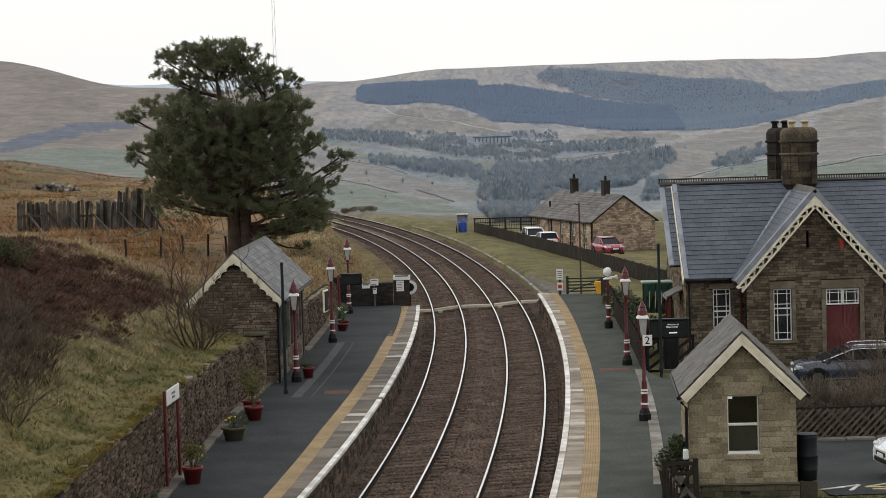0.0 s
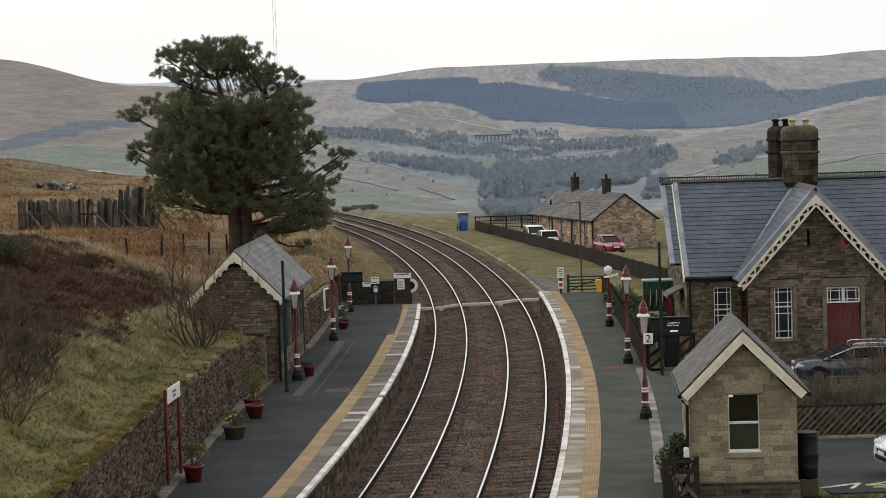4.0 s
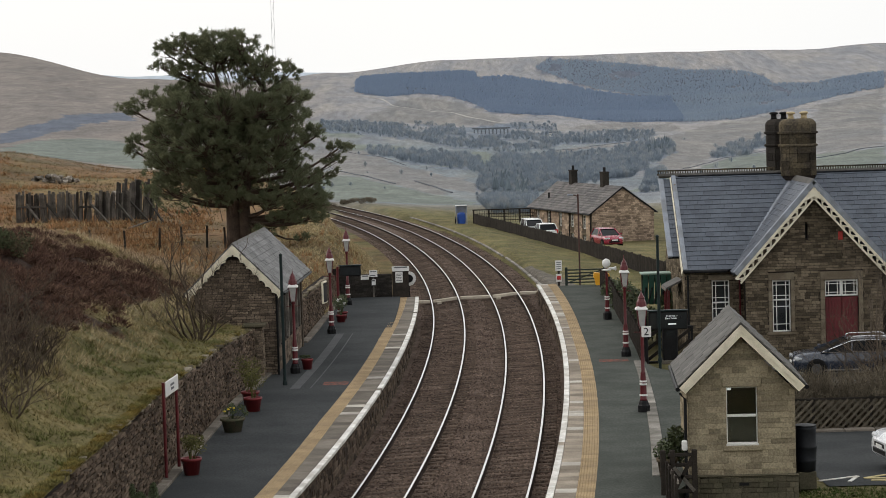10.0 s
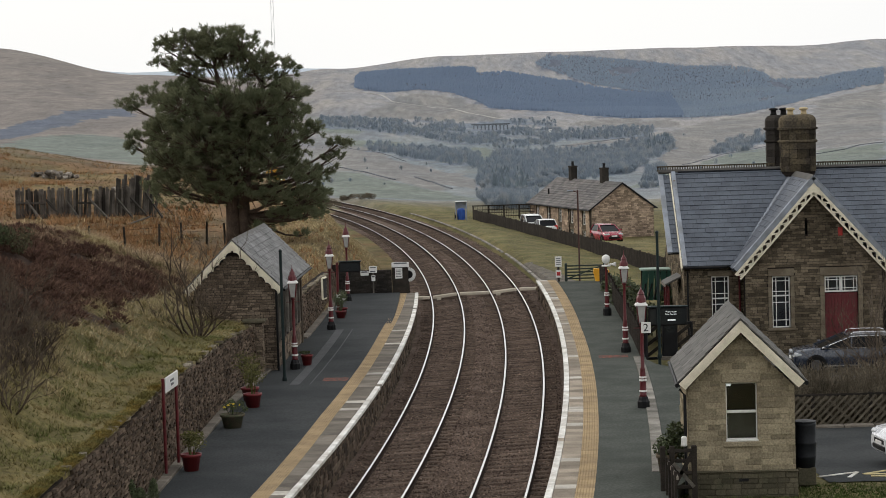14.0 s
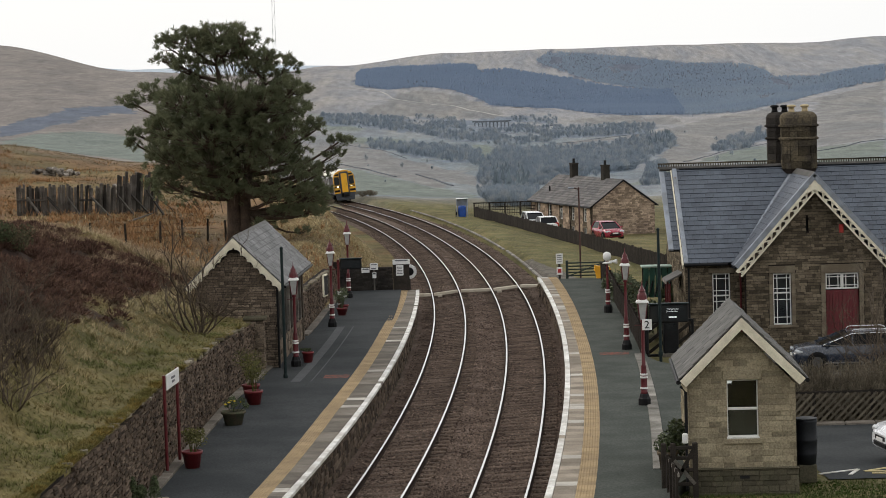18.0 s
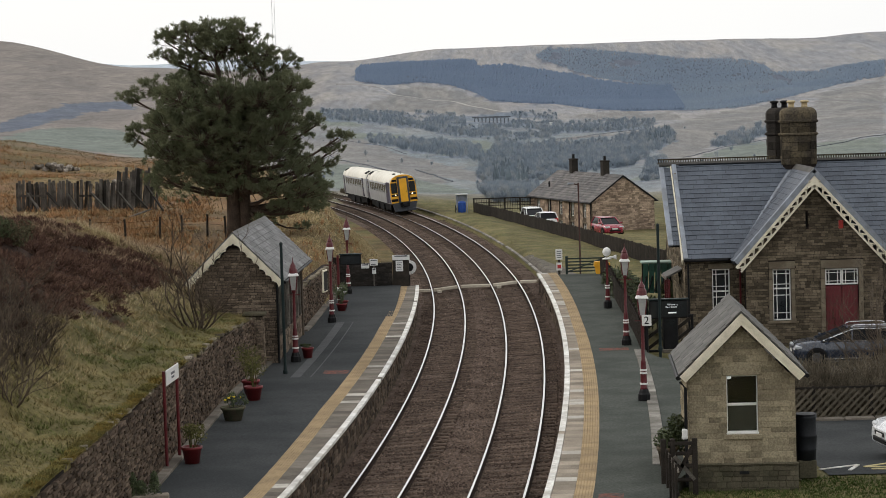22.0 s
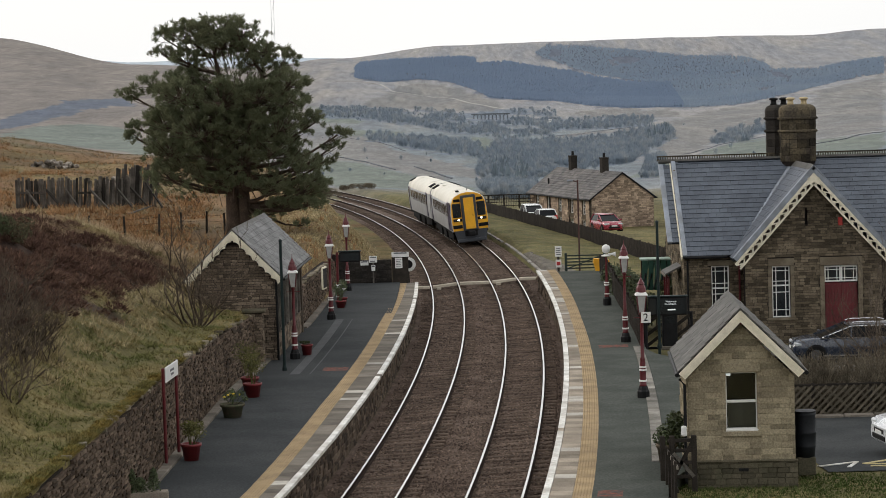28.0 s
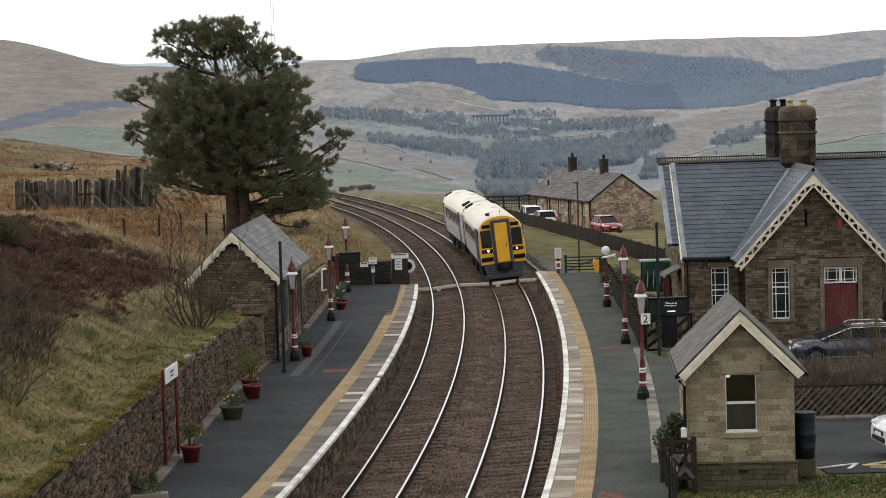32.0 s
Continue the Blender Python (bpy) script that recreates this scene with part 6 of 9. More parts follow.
part("dark_disc", Build().tube([(0, 0.02, 0), (0, 0.05, 0)], [0.26, 0.26], 20), M_BLACK, t)
part("post", Build().box((0, 0.08, -0.6), (0.07, 0.05, 1.5)), M_BLACK, t)


def departure_board(at, w, h, label, turn=0.0, lit=False):
    t = thing("departure_board", label, "display", at, rz=turn)
    part("case", Build().cbox((w / 2 + 0.1, 0, 2.3), (w, 0.22, h), 0.03), M_BLACK, t)
    part("case_edge", Build().cbox((w / 2 + 0.1, 0, 2.3 + h / 2 + 0.03), (w + 0.08, 0.28, 0.05), 0.01), M_POST_GREEN, t)
    part("screen", Build().box((w / 2 + 0.1, -0.112, 2.3), (w - 0.14, 0.01, h - 0.12)), M_GLASS_DARK, t)
    part("post", Build().tube([(0, 0, -0.2), (0, 0, 2.3 + h / 2)], [0.07, 0.06], 8), M_BLACK if lit else M_MAROON, t)
    if lit:
        b = Build()
        b.box((w / 2 + 0.24, -0.12, 2.17), (0.3, 0.006, 0.05))
        part("lit_clock", b, M_LED, t, "pale lit line of figures")
        part("lit_text", lettering("Welcome to", 0.085, M_LED, (w / 2 + 0.02, -0.121, 2.45)), M_LED, t, "pale lit words")
        part("lit_text", lettering("Dent Station", 0.085, M_LED, (w / 2 - 0.01, -0.121, 2.36)), M_LED, t, "pale lit words")
    else:
        for z in (0.45, 0.9, 1.0):
            part("white_band", Build().lathe((0, 0, z), [(0.085, 0), (0.085, 0.06)], 10), M_WHITE, t)
    return t


M_LED = glow("pale_led_text", (0.75, 0.78, 0.8), 0.45)
departure_board((-4.98, 104.0, 0.73), 0.98, 0.46, "blank black departure board on a maroon post")
departure_board((7.42, 84.0, 0.0), 1.45, 0.68, "black departure screen with lit text on a post", lit=True)
t = thing("poster_case", "cream-framed poster case on the platform wall", "sign", (-5.45, 101.0, 0.73), rz=80)
part("frame", Build().cbox((0, 0, 1.6), (0.8, 0.08, 1.0), 0.02), M_CREAM, t)
part("poster", Build().box((0, -0.045, 1.6), (0.66, 0.01, 0.86)), M_BLACK, t)
# black cabinet of unknown use; its screen is an added detail
t = thing("black_cabinet", "tall black cabinet beside the fence", "machine", (8.5, 86.0, 0.5))
part("cabinet", Build().cbox((0, 0, 0.72), (0.56, 0.5, 1.45), 0.03), M_BLACK, t)
part("plinth", Build().cbox((0, 0, 0.02), (0.7, 0.64, 0.14), 0.02), M_COPING, t)
part("screen", Build().box((0, -0.255, 1.1), (0.36, 0.01, 0.28)), M_GLASS_DARK, t)

# east platform's far end
t = thing("warning_sign", "white notices on a timber post at the platform end", "sign", (6.08, 121.0, 0.66))
part("post", Build().cbox((0, 0.05, 0.5), (0.12, 0.08, 1.2), 0.01), M_DARKWOOD, t)
for z, h, mt in ((1.07, 0.56, M_PRINT), (0.42, 0.42, M_REDPRINT)):
    pn = part("panel", Build().cbox((0, 0, z), (0.36 if h > 0.5 else 0.3, 0.03, h), 0.01), M_SIGN, t)
    b = Build()
    for i in range(4 if h > 0.5 else 1):
        b.box((0, -0.018, z + (0.17 - 0.11 * i if h > 0.5 else 0)), (0.24 if h > 0.5 else 0.2, 0.005, 0.04 if h > 0.5 else 0.2))
    part("printed_text", b, mt, pn)


def gate():
    t = thing("field_gate", "dark green five-bar gate across the platform end", "gate", (6.45, 121.3, 0.66))
    for i in range(5):
        part("rail", Build().cbox((1.08, 0, 0.12 + i * 0.17), (2.1, 0.03, 0.07), 0.01), M_GATE, t)
    for x in (0.05, 2.12):
        part("post", Build().cbox((x, 0, 0.4), (0.14, 0.14, 1.1), 0.02), M_GATE, t)
    part("brace", Build().beam((0.1, -0.02, 0.1), (2.05, -0.02, 0.8), 0.03, 0.06), M_GATE, t)


M_GATE = mat("dark_green_gate", (0.02, 0.035, 0.028), 0.6, var=0.2)
gate()
t = thing("grit_bin", "orange-yellow plastic grit bin with sloping lid", "bin", (8.35, 120.4, 0.66))
M_GRIT = mat("grit_bin_yellow", (0.75, 0.36, 0.02), 0.5, var=0.08)
part("body", Build().prism([(-0.32, 0), (0.32, 0), (0.4, 0.42), (-0.4, 0.42)], Matrix.Identity(4), 0.5), M_GRIT, t)
part("lid", Build().prism([(-0.44, 0.42), (0.44, 0.42), (0.4, 0.58), (-0.4, 0.68)], Matrix.Translation((0, -0.03, 0)), 0.56), M_GRIT, t)


# crossing board over the tracks and the cable trough
def crossing():
    t = thing("track_crossing", "pale weathered timber boards laid across both tracks", "crossing")
    pts = [on_line(85.5, o, 0.02) for o in (-3.3, TRACK_L - HALF - 0.09, TRACK_L - HALF + 0.09, TRACK_L + HALF - 0.09, TRACK_L + HALF + 0.09, TRACK_R - HALF - 0.09, TRACK_R - HALF + 0.09, TRACK_R + HALF - 0.09, TRACK_R + HALF + 0.09, 3.5)]
    ups = [0.0, 0.0, 0.0, CANT, CANT, 0.02, 0.02, CANT, CANT, CANT]
    for i in range(0, 10, 2):
        p, q = Vector(pts[i][:3]), Vector(pts[i + 1][:3])
        p.z += ups[i] + 0.01
        q.z += ups[i + 1] + 0.01
        part("board", Build().beam(p, q, 0.36, 0.16, 0.02), M_PALEWOOD, t)
    for o in (-2.0, 1.3):
        x, y, z, h = on_line(85.2, o, 0.0)
        part("bracket", Build().cbox((x, y, z - 0.05), (0.25, 0.2, 0.16), 0.02), M_PALEWOOD, t)
    a, b = Vector(on_line(85.4, 3.5, 0.05)[:3]), Vector(on_line(81.2, 3.5, PLAT_UP - 0.05)[:3])
    part("ramp_edge", Build().beam(a, b, 0.25, 0.1, 0.02), M_PALEWOOD, t)


M_PALEWOOD = mat("bleached_timber", (0.56, 0.5, 0.41), 0.8, tint=(0.44, 0.39, 0.31), var=0.15, scale=2, fine=20)
crossing()
M_TROUGH = mat("weathered_concrete", (0.27, 0.255, 0.23), 0.9, tint=(0.14, 0.132, 0.115), var=0.2, scale=1, fine=20, piece=0.3)
t = thing("cable_trough", "pale concrete cable trough beside the track", "cable trough", kind="structure")
lid = Build().cbox((0, 0, 0), (0.19, 0.95, 0.1), 0.015).mesh("trough_lid", M_TROUGH)
for s0, s1, o0, o1 in ((82, 118, 4.05, 4.15), (120, 190, 4.1, 4.5)):
    s = s0
    while s < s1:
        x, y, z, h = on_line(s + 0.5, o0 + (o1 - o0) * (s - s0) / (s1 - s0), 0.12 - 0.12 * smooth01(82, 100, s))
        o = part("trough_lid", lid, None, t)
        o.matrix_basis = Matrix.Translation((x, y, z + 0.03 * noise.noise(Vector((s, 0, 0))))) @ Matrix.Rotation(h + 0.05 * noise.noise(Vector((s * 0.7, 3, 0))), 4, "Z")
        s += 1.0


# gravel apron between the trough and the gate
b, n = Build(), 24
vs = []
for i in range(n + 1):
    s = 81.6 + i * 1.1
    wide = 2.7 * (1 - i / n) + 0.25 + 0.2 * noise.noise(Vector((s * 0.6, 0, 4)))
    for k in range(6):
        x, y, z, h = on_line(s, 4.25 + wide * k / 5)
        vs.append((x, y, ground_z(x, y) + 0.035 - (0.06 if k == 5 else 0)))
tagged(part("gravel_apron", b.add(vs, [(i * 6 + k, i * 6 + k + 1, i * 6 + k + 7, i * 6 + k + 6) for i in range(n) for k in range(5)]), M_GRAVEL_GREY), "grey gravel beside the cable trough", "gravel", kind="structure")


# ---- fences ----
def picket_fence():
    t = thing("picket_fence", "dark stained picket fence along the back of the platform", "fence")
    me = Build().cbox((0, 0, 0.5), (0.07, 0.02, 1.0), 0.008).mesh("picket", M_DARKWOOD)
    s = 44.5
    while s < 78:
        x, y, z, h = on_line(s, 6.05 + 0.3 * smooth01(60, 78, s), PLAT_UP)
        o = part("picket", me, None, t)
        o.matrix_basis = Matrix.Translation((x, y, z)) @ Matrix.Rotation(h + math.pi / 2, 4, "Z")
        s += 0.145
    for s in np.arange(44.5, 78, 1.8):
        x, y, z, h = on_line(s, 6.12 + 0.3 * smooth01(60, 78, s), PLAT_UP)
        part("post", Build().cbox((x, y, z + 0.5), (0.1, 0.1, 1.15), 0.015, rz=h), M_DARKWOOD, t)
    for e in (0.25, 0.8):
        ln = [on_line(s, 6.09 + 0.3 * smooth01(60, 78, s), PLAT_UP + e) for s in np.arange(44.5, 78.1, 1.8)]
        for a, b in zip(ln[:-1], ln[1:]):
            part("rail", Build().beam(a[:3], b[:3], 0.04, 0.09), M_DARKWOOD, t)


picket_fence()


def cottage_fence():
    t = thing("board_fence", "long dark vertical-board fence above the railway", "fence")
    line = [(15.8, 126.0), (13.2, 141.0), (9.6, 172.0), (2.9, 219.0)]
    me = Build().cbox((0, 0, 0.6), (0.17, 0.03, 1.2), 0.01).mesh("board", M_DARKWOOD)
    rest, count = Build(), 0
    rnd = random.Random(4)
    for (x0, y0), (x1, y1) in zip(line[:-1], line[1:]):
        L = math.hypot(x1 - x0, y1 - y0)
        n = int(L / 0.185)
        a = math.atan2(y1 - y0, x1 - x0)
        for i in range(n):
            f = i / n
            x, y = x0 + (x1 - x0) * f, y0 + (y1 - y0) * f
            m = Matrix.Translation((x, y, fence_z(x, y) - 0.28 + rnd.uniform(-0.03, 0.03))) @ Matrix.Rotation(a, 4, "Z") @ Matrix.Rotation(rnd.uniform(-0.02, 0.02), 4, "Y")
            if count < 300:
                o = part("board", me, None, t)
                o.matrix_basis = m
            else:
                rest.box(None, (0.17, 0.03, 1.2), m=m @ Matrix.Translation((0, 0, 0.6)))
            count += 1
        for i in range(int(L / 2.7) + 1):
            f = i * 2.7 / L
            x, y = x0 + (x1 - x0) * f, y0 + (y1 - y0) * f
            part("post", Build().cbox((x + 0.1, y, fence_z(x, y) + 0.25), (0.12, 0.12, 1.4), 0.02), M_DARKWOOD, t)
    o = part("fence_boarding", rest, M_DARKWOOD, t)
    o["kind"] = "stuff"
    b = Build()
    for i in range(5):
        x = 2.9 + i * 1.5
        part("post", Build().box((x, 220.0, -0.55), (0.12, 0.1, 1.4)), M_DARKWOOD, t)
        if i < 4:
            for k in range(9):
                b.beam((x + 0.09 + 0.165 * k, 220.0, -1.15), (x + 0.09 + 0.165 * k, 220.0, 0.06), 0.03, 0.05)
            for z in (-0.95, -0.6, -0.3):
                b.beam((x + 0.06, 219.97, z), (x + 1.44, 219.97, z), 0.03, 0.06)
    part("trellis", b, M_DARKWOOD, t)["kind"] = "stuff"
    part("rail", Build().box((5.9, 220.0, 0.1), (6.2, 0.06, 0.1)), M_DARKWOOD, t)


def fence_z(x, y):
    return track_z(y) - 0.2 + 0.1 * smooth01(180, 140, y)


cottage_fence()


def lattice_fence():
    t = thing("lattice_fence", "brown diamond lattice fence beside the car park", "fence", (9.6, 70.3, 0.02))
    for i in range(6):
        part("post", Build().cbox((i * 1.8, 0.06, 0.5), (0.1, 0.1, 1.15), 0.015), M_DARKWOOD, t)
    for z in (0.06, 1.02):
        part("rail", Build().cbox((4.6, 0, z), (9.2, 0.05, 0.07), 0.01), M_DARKWOOD, t)
    n = 0
    for k in range(46):
        x = -0.9 + k * 0.22
        for sx, dy in ((1, -0.02), (-1, 0.02)):
            x0, x1 = (x, x + 0.92) if sx > 0 else (x + 0.92, x)
            if min(x0, x1) < -0.02 or max(x0, x1) > 9.25 or (sx < 0 and k % 2):
                continue
            part("slat", Build().beam((x0, dy, 0.07), (x1, dy, 1.0), 0.018, 0.07), M_GREYBROWN, t)


M_GREYBROWN = mat("brown_lattice_timber", (0.085, 0.073, 0.055), 0.85, tint=(0.135, 0.116, 0.088), var=0.25, scale=3, fine=30, piece=0.25)
lattice_fence()


def hut_gate():
    t = thing("timber_gate", "mossy dark timber gate and posts beside the hut", "gate", (5.35, 55.0, 0.82))
    for x in (-0.15, 0.08, 0.62):
        part("post", Build().cbox((x, 0.0, 0.42), (0.13, 0.13, 1.5), 0.02), M_DARKWOOD, t)
    for i, z in enumerate((0.15, 0.5, 0.8, 1.05)):
        part("rail", Build().cbox((0.32, -0.02, z), (0.72, 0.05, 0.09), 0.012), M_DARKWOOD, t)
    part("brace", Build().beam((0.1, -0.05, 0.15), (0.6, -0.05, 1.05), 0.04, 0.09), M_DARKWOOD, t)
    part("brace", Build().beam((0.6, -0.05, 0.15), (0.1, -0.05, 0.75), 0.04, 0.09), M_GREYWOOD, t)
    for y in (-0.6, -1.3, -2.0, -2.7):
        part("picket", Build().cbox((-0.12, y, 0.45), (0.06, 0.12, 1.1), 0.01), M_DARKWOOD, t)
    part("side_rail", Build().cbox((-0.08, -1.4, 0.85), (0.05, 2.8, 0.09), 0.01), M_GREYWOOD, t)
    part("side_rail", Build().cbox((-0.08, -1.4, 0.3), (0.05, 2.8, 0.09), 0.01), M_DARKWOOD, t)


hut_gate()

# ---- water butt, car park and its marks ----
t = thing("water_butt", "ribbed black plastic water butt beside the hut", "water butt", (9.02, 57.0, 0.62))
wb = Build()
wb.smooth = True
wb.lathe((0, 0, 0.42), [(0.24, 0), (0.26, 0.25), (0.275, 0.27), (0.265, 0.3), (0.28, 0.6), (0.295, 0.62), (0.28, 0.65), (0.27, 1.05), (0.285, 1.1), (0.27, 1.14), (0.2, 1.17)], 20)
M_BUTT = mat("black_plastic", (0.016, 0.018, 0.022), 0.5, spec=0.2, var=0.2, scale=3, fine=20, bump=0.04)
part("barrel", wb, M_BUTT, t)
part("lid", Build().lathe((0, 0, 1.57), [(0.28, 0), (0.28, 0.03), (0.05, 0.06)], 20), M_BUTT, t)
part("stand", Build().cbox((0, 0, 0.2), (0.46, 0.46, 0.46), 0.02), M_PLINTH, t)


def carpark():
    b = Build()
    n, k = 24, 16
    vs = []
    for j in range(k + 1):
        for i in range(n + 1):
            x, y = 9.7 + 0.9 * i, 57.6 + 12.3 * j / k
            vs.append((x, y, ground_z(x, y) + 0.03))
    fs = [(j * (n + 1) + i, j * (n + 1) + i + 1, (j + 1) * (n + 1) + i + 1, (j + 1) * (n + 1) + i) for j in range(k) for i in range(n)]
    tagged(part("car_park", b.add(vs, fs), M_ASPHALT), "dark tarmac car park behind the hut", "road", kind="structure")
    b = Build()
    vs = []
    for j in range(k + 1):
        for i in range(n + 1):
            x, y = 11.0 + 0.7 * i, 73.5 + 23.0 * j / k
            vs.append((x, y, ground_z(x, y) + 0.03))
    tagged(part("forecourt", Build().add(vs, fs), M_GRAVEL), "worn grey-brown forecourt before the station house", "road", kind="structure")
    kb = thing("fence_kerb", "pale stone edging below the lattice fence", "kerb", kind="structure")
    for i in range(12):
        x = 9.9 + i * 0.95
        part("kerb_stone", Build().cbox((x, 69.9, ground_z(x, 69.9) + 0.05), (0.93, 0.3, 0.14), 0.03), M_COPING, kb)
    pm = tagged(new("parking_marks"), "worn white and yellow parking lines on tarmac", "road marking", kind="structure")
    for p, q, mt in (((9.6, 58.6), (10.75, 59.3), M_WHITE_EDGE), ((10.75, 59.3), (10.35, 58.3), M_WHITE_EDGE), ((10.85, 58.9), (12.4, 60.1), M_LINE), ((10.85, 58.9), (12.6, 58.4), M_LINE), ((10.95, 58.45), (12.6, 58.0), M_LINE)):
        z0, z1 = ground_z(*p) + 0.045, ground_z(*q) + 0.045
        part("painted_line", Build().beam((*p, z0), (*q, z1), 0.1, 0.02), mt, pm)


M_GRAVEL = mat("worn_forecourt", (0.11, 0.1, 0.088), 0.95, tint=(0.075, 0.07, 0.062), var=0.25, scale=0.8, fine=25, bump=0.4)
M_LINE = mat("faded_yellow_line", (0.55, 0.46, 0.24), 0.8, tint=(0.4, 0.34, 0.2), var=0.15)
carpark()

# paved margin at the back of the east platform
t = thing("paved_margin", "pale flagstones edging the back of the platform", "paving", kind="structure")
for i in range(26):
    s = 19 + i * 1.0
    x, y, z, h = on_line(s, 5.95 - 0.0 * i, PLAT_UP)
    part("flagstone", Build().cbox((0, 0, 0.0), (0.34, 0.99, 0.06), 0.012), M_TROUGH, t).matrix_basis = Matrix.Translation((x, y, z)) @ Matrix.Rotation(h, 4, "Z")


def platform_mark(s0, s1, o0, o1, material, name, label):
    b = Build()
    for a, c in ((o0, o1),):
        b.sweep(run(s0, s1, 0.5, a, PLAT_UP + 0.004), [(0, 0), (c - a, 0)])
    tagged(part(name, b, material), label, "road marking", kind="structure")


M_PATCH = mat("grey_patch", (0.1, 0.103, 0.105), 0.9, var=0.15)
M_REDMARK = mat("faded_red_paint", (0.2, 0.075, 0.055), 0.9, tint=(0.08, 0.065, 0.06), var=0.3, scale=5, fine=12)
platform_mark(38.5, 58, -6.45, -6.1, M_PATCH, "repair_patch", "paler repaired strip in the platform tarmac")
platform_mark(38.5, 58, -5.75, -5.7, M_PATCH, "repair_patch", "thin pale seam in the platform tarmac")
platform_mark(39.3, 40.3, -5.4, -4.5, M_REDMARK, "faded_marking", "faded red painted marking on the platform")
platform_mark(44.5, 45.3, 4.5, 5.6, M_REDMARK, "faded_marking", "faded red painted marking on the platform")
platform_mark(13.6, 14.4, 4.5, 5.1, M_REDMARK, "faded_marking", "faded red painted marking on the platform")


# ---- plants in tubs ----
def leaf_clump(b, c, r, n, size, rnd, flat=1.0):
    """Many small leaves scattered through a rounded clump."""
    for _ in range(n):
        d = Vector((rnd.gauss(0, 1), rnd.gauss(0, 1), rnd.gauss(0, 1) * flat))
        d = d.normalized() * r * rnd.uniform(0.35, 1.0) ** 0.6
        d.z *= flat
        p = Vector(c) + d
        u = Vector((rnd.gauss(0, 1), rnd.gauss(0, 1), rnd.gauss(0, 1))).normalized()
        w = u.orthogonal().normalized()
        s = size * rnd.uniform(0.6, 1.3)
        b.add([p - u * s, p + w * s * 0.45, p + u * s, p - w * s * 0.45], [(0, 1, 2, 3)])


def tub(at, r, h, material, label, green, seed, plant=0.4, flowers=None):
    rnd = random.Random(seed)
    t = thing("plant_tub", label, "plant pot", at, group="platform plant tubs")
    pb = Build()
    pb.smooth = True
    pb.lathe((0, 0, 0), [(r * 0.72, 0), (r * 0.95, h * 0.82), (r * 1.06, h * 0.83), (r * 1.08, h), (r * 0.95, h), (r * 0.9, h * 0.9)], 16)
    part("pot", pb, material, t)
    part("soil", Build().lathe((0, 0, h * 0.86), [(r * 0.9, 0), (r * 0.2, 0.03)], 12), M_SOIL, t)
    b = Build()
    for i in range(9):
        a, d = rnd.uniform(0, 6.28), rnd.uniform(0, r * 0.8)
        top = Vector((d * math.cos(a) * 1.5, d * math.sin(a) * 1.5, h + plant * rnd.uniform(0.5, 1.0)))
        b.tube([(d * 0.5 * math.cos(a), d * 0.5 * math.sin(a), h * 0.85), top], [0.012, 0.006], 4, cap=False)
        leaf_clump(b, top, plant * 0.34, 60, 0.04, rnd)
    part("foliage", b, green, t)
    if flowers:
        f = Build()
        for i in range(9):
            a, d = rnd.uniform(0, 6.28), rnd.uniform(0, r * 1.1)
            c = (d * math.cos(a), d * math.sin(a), h + plant * rnd.uniform(0.6, 0.95))
            f.lathe(c, [(0.02, 0), (0.05, 0.02), (0.03, 0.05)], 6)
        part("bloom_cluster", f, flowers, t)
    return t


M_TUBWOOD = mat("mossy_tub", (0.09, 0.095, 0.06), 0.9, tint=(0.12, 0.1, 0.07), var=0.25, scale=5)
tub((-6.99, 60.35, 0.87), 0.27, 0.46, M_TERRACOTTA, "maroon tapered pot of straggling herbs", M_LEAF_PALE, 1, 0.5)
tub((-6.62, 68.4, 0.85), 0.36, 0.42, M_TUBWOOD, "mossy half-barrel planted with daffodils", M_LEAF, 2, 0.32, M_DAFFODIL)
tub((-6.38, 73.0, 0.83), 0.29, 0.46, M_TERRACOTTA, "maroon pot with an olive-green shrub", M_LEAF_PALE, 3, 0.8)
tub((-6.6, 74.6, 0.83), 0.29, 0.46, M_TERRACOTTA, "maroon pot with a taller olive-green shrub", M_LEAF_PALE, 4, 1.0)
tub((-5.3, 84.6, 0.80), 0.22, 0.4, M_TERRACOTTA, "maroon pot standing beside a lamp", M_LEAF, 5, 0.1)
tub((-4.85, 103.4, 0.73), 0.24, 0.34, M_TERRACOTTA, "maroon pot of green foliage with white flowers", M_LEAF, 6, 0.75, M_PETAL)
tub((-4.85, 105.0, 0.73), 0.24, 0.34, M_TERRACOTTA, "maroon pot of dark green foliage", M_LEAF, 7, 0.7)
tub((5.55, 57.6, 0.88), 0.26, 0.5, M_HOUSESTONE, "stone-coloured planter with a clipped evergreen", M_LEAF, 8, 0.25)


def dwarf_conifers():
    t = thing("planter_box", "pale trough planted with four dwarf conifers", "planter", (-7.54, 54.5, 0.89), rz=9)
    part("trough", Build().cbox((0, 0, 0.08), (1.26, 0.35, 0.22), 0.02), M_COPING_PALE, t)
    rnd = random.Random(3)
    for x, h in ((-0.56, 0.22), (-0.25, 0.42), (-0.04, 0.22), (0.28, 0.42)):
        b = Build()
        for k in range(10):
            f = k / 9
            leaf_clump(b, (x, 0, 0.28 + h * f), 0.13 * (1.1 - f) + 0.05, 70, 0.035, rnd)
        b.tube([(x, 0, 0.2), (x, 0, 0.3 + h)], [0.02, 0.008], 5)
        part("dwarf_conifer", b, M_LEAF, t)


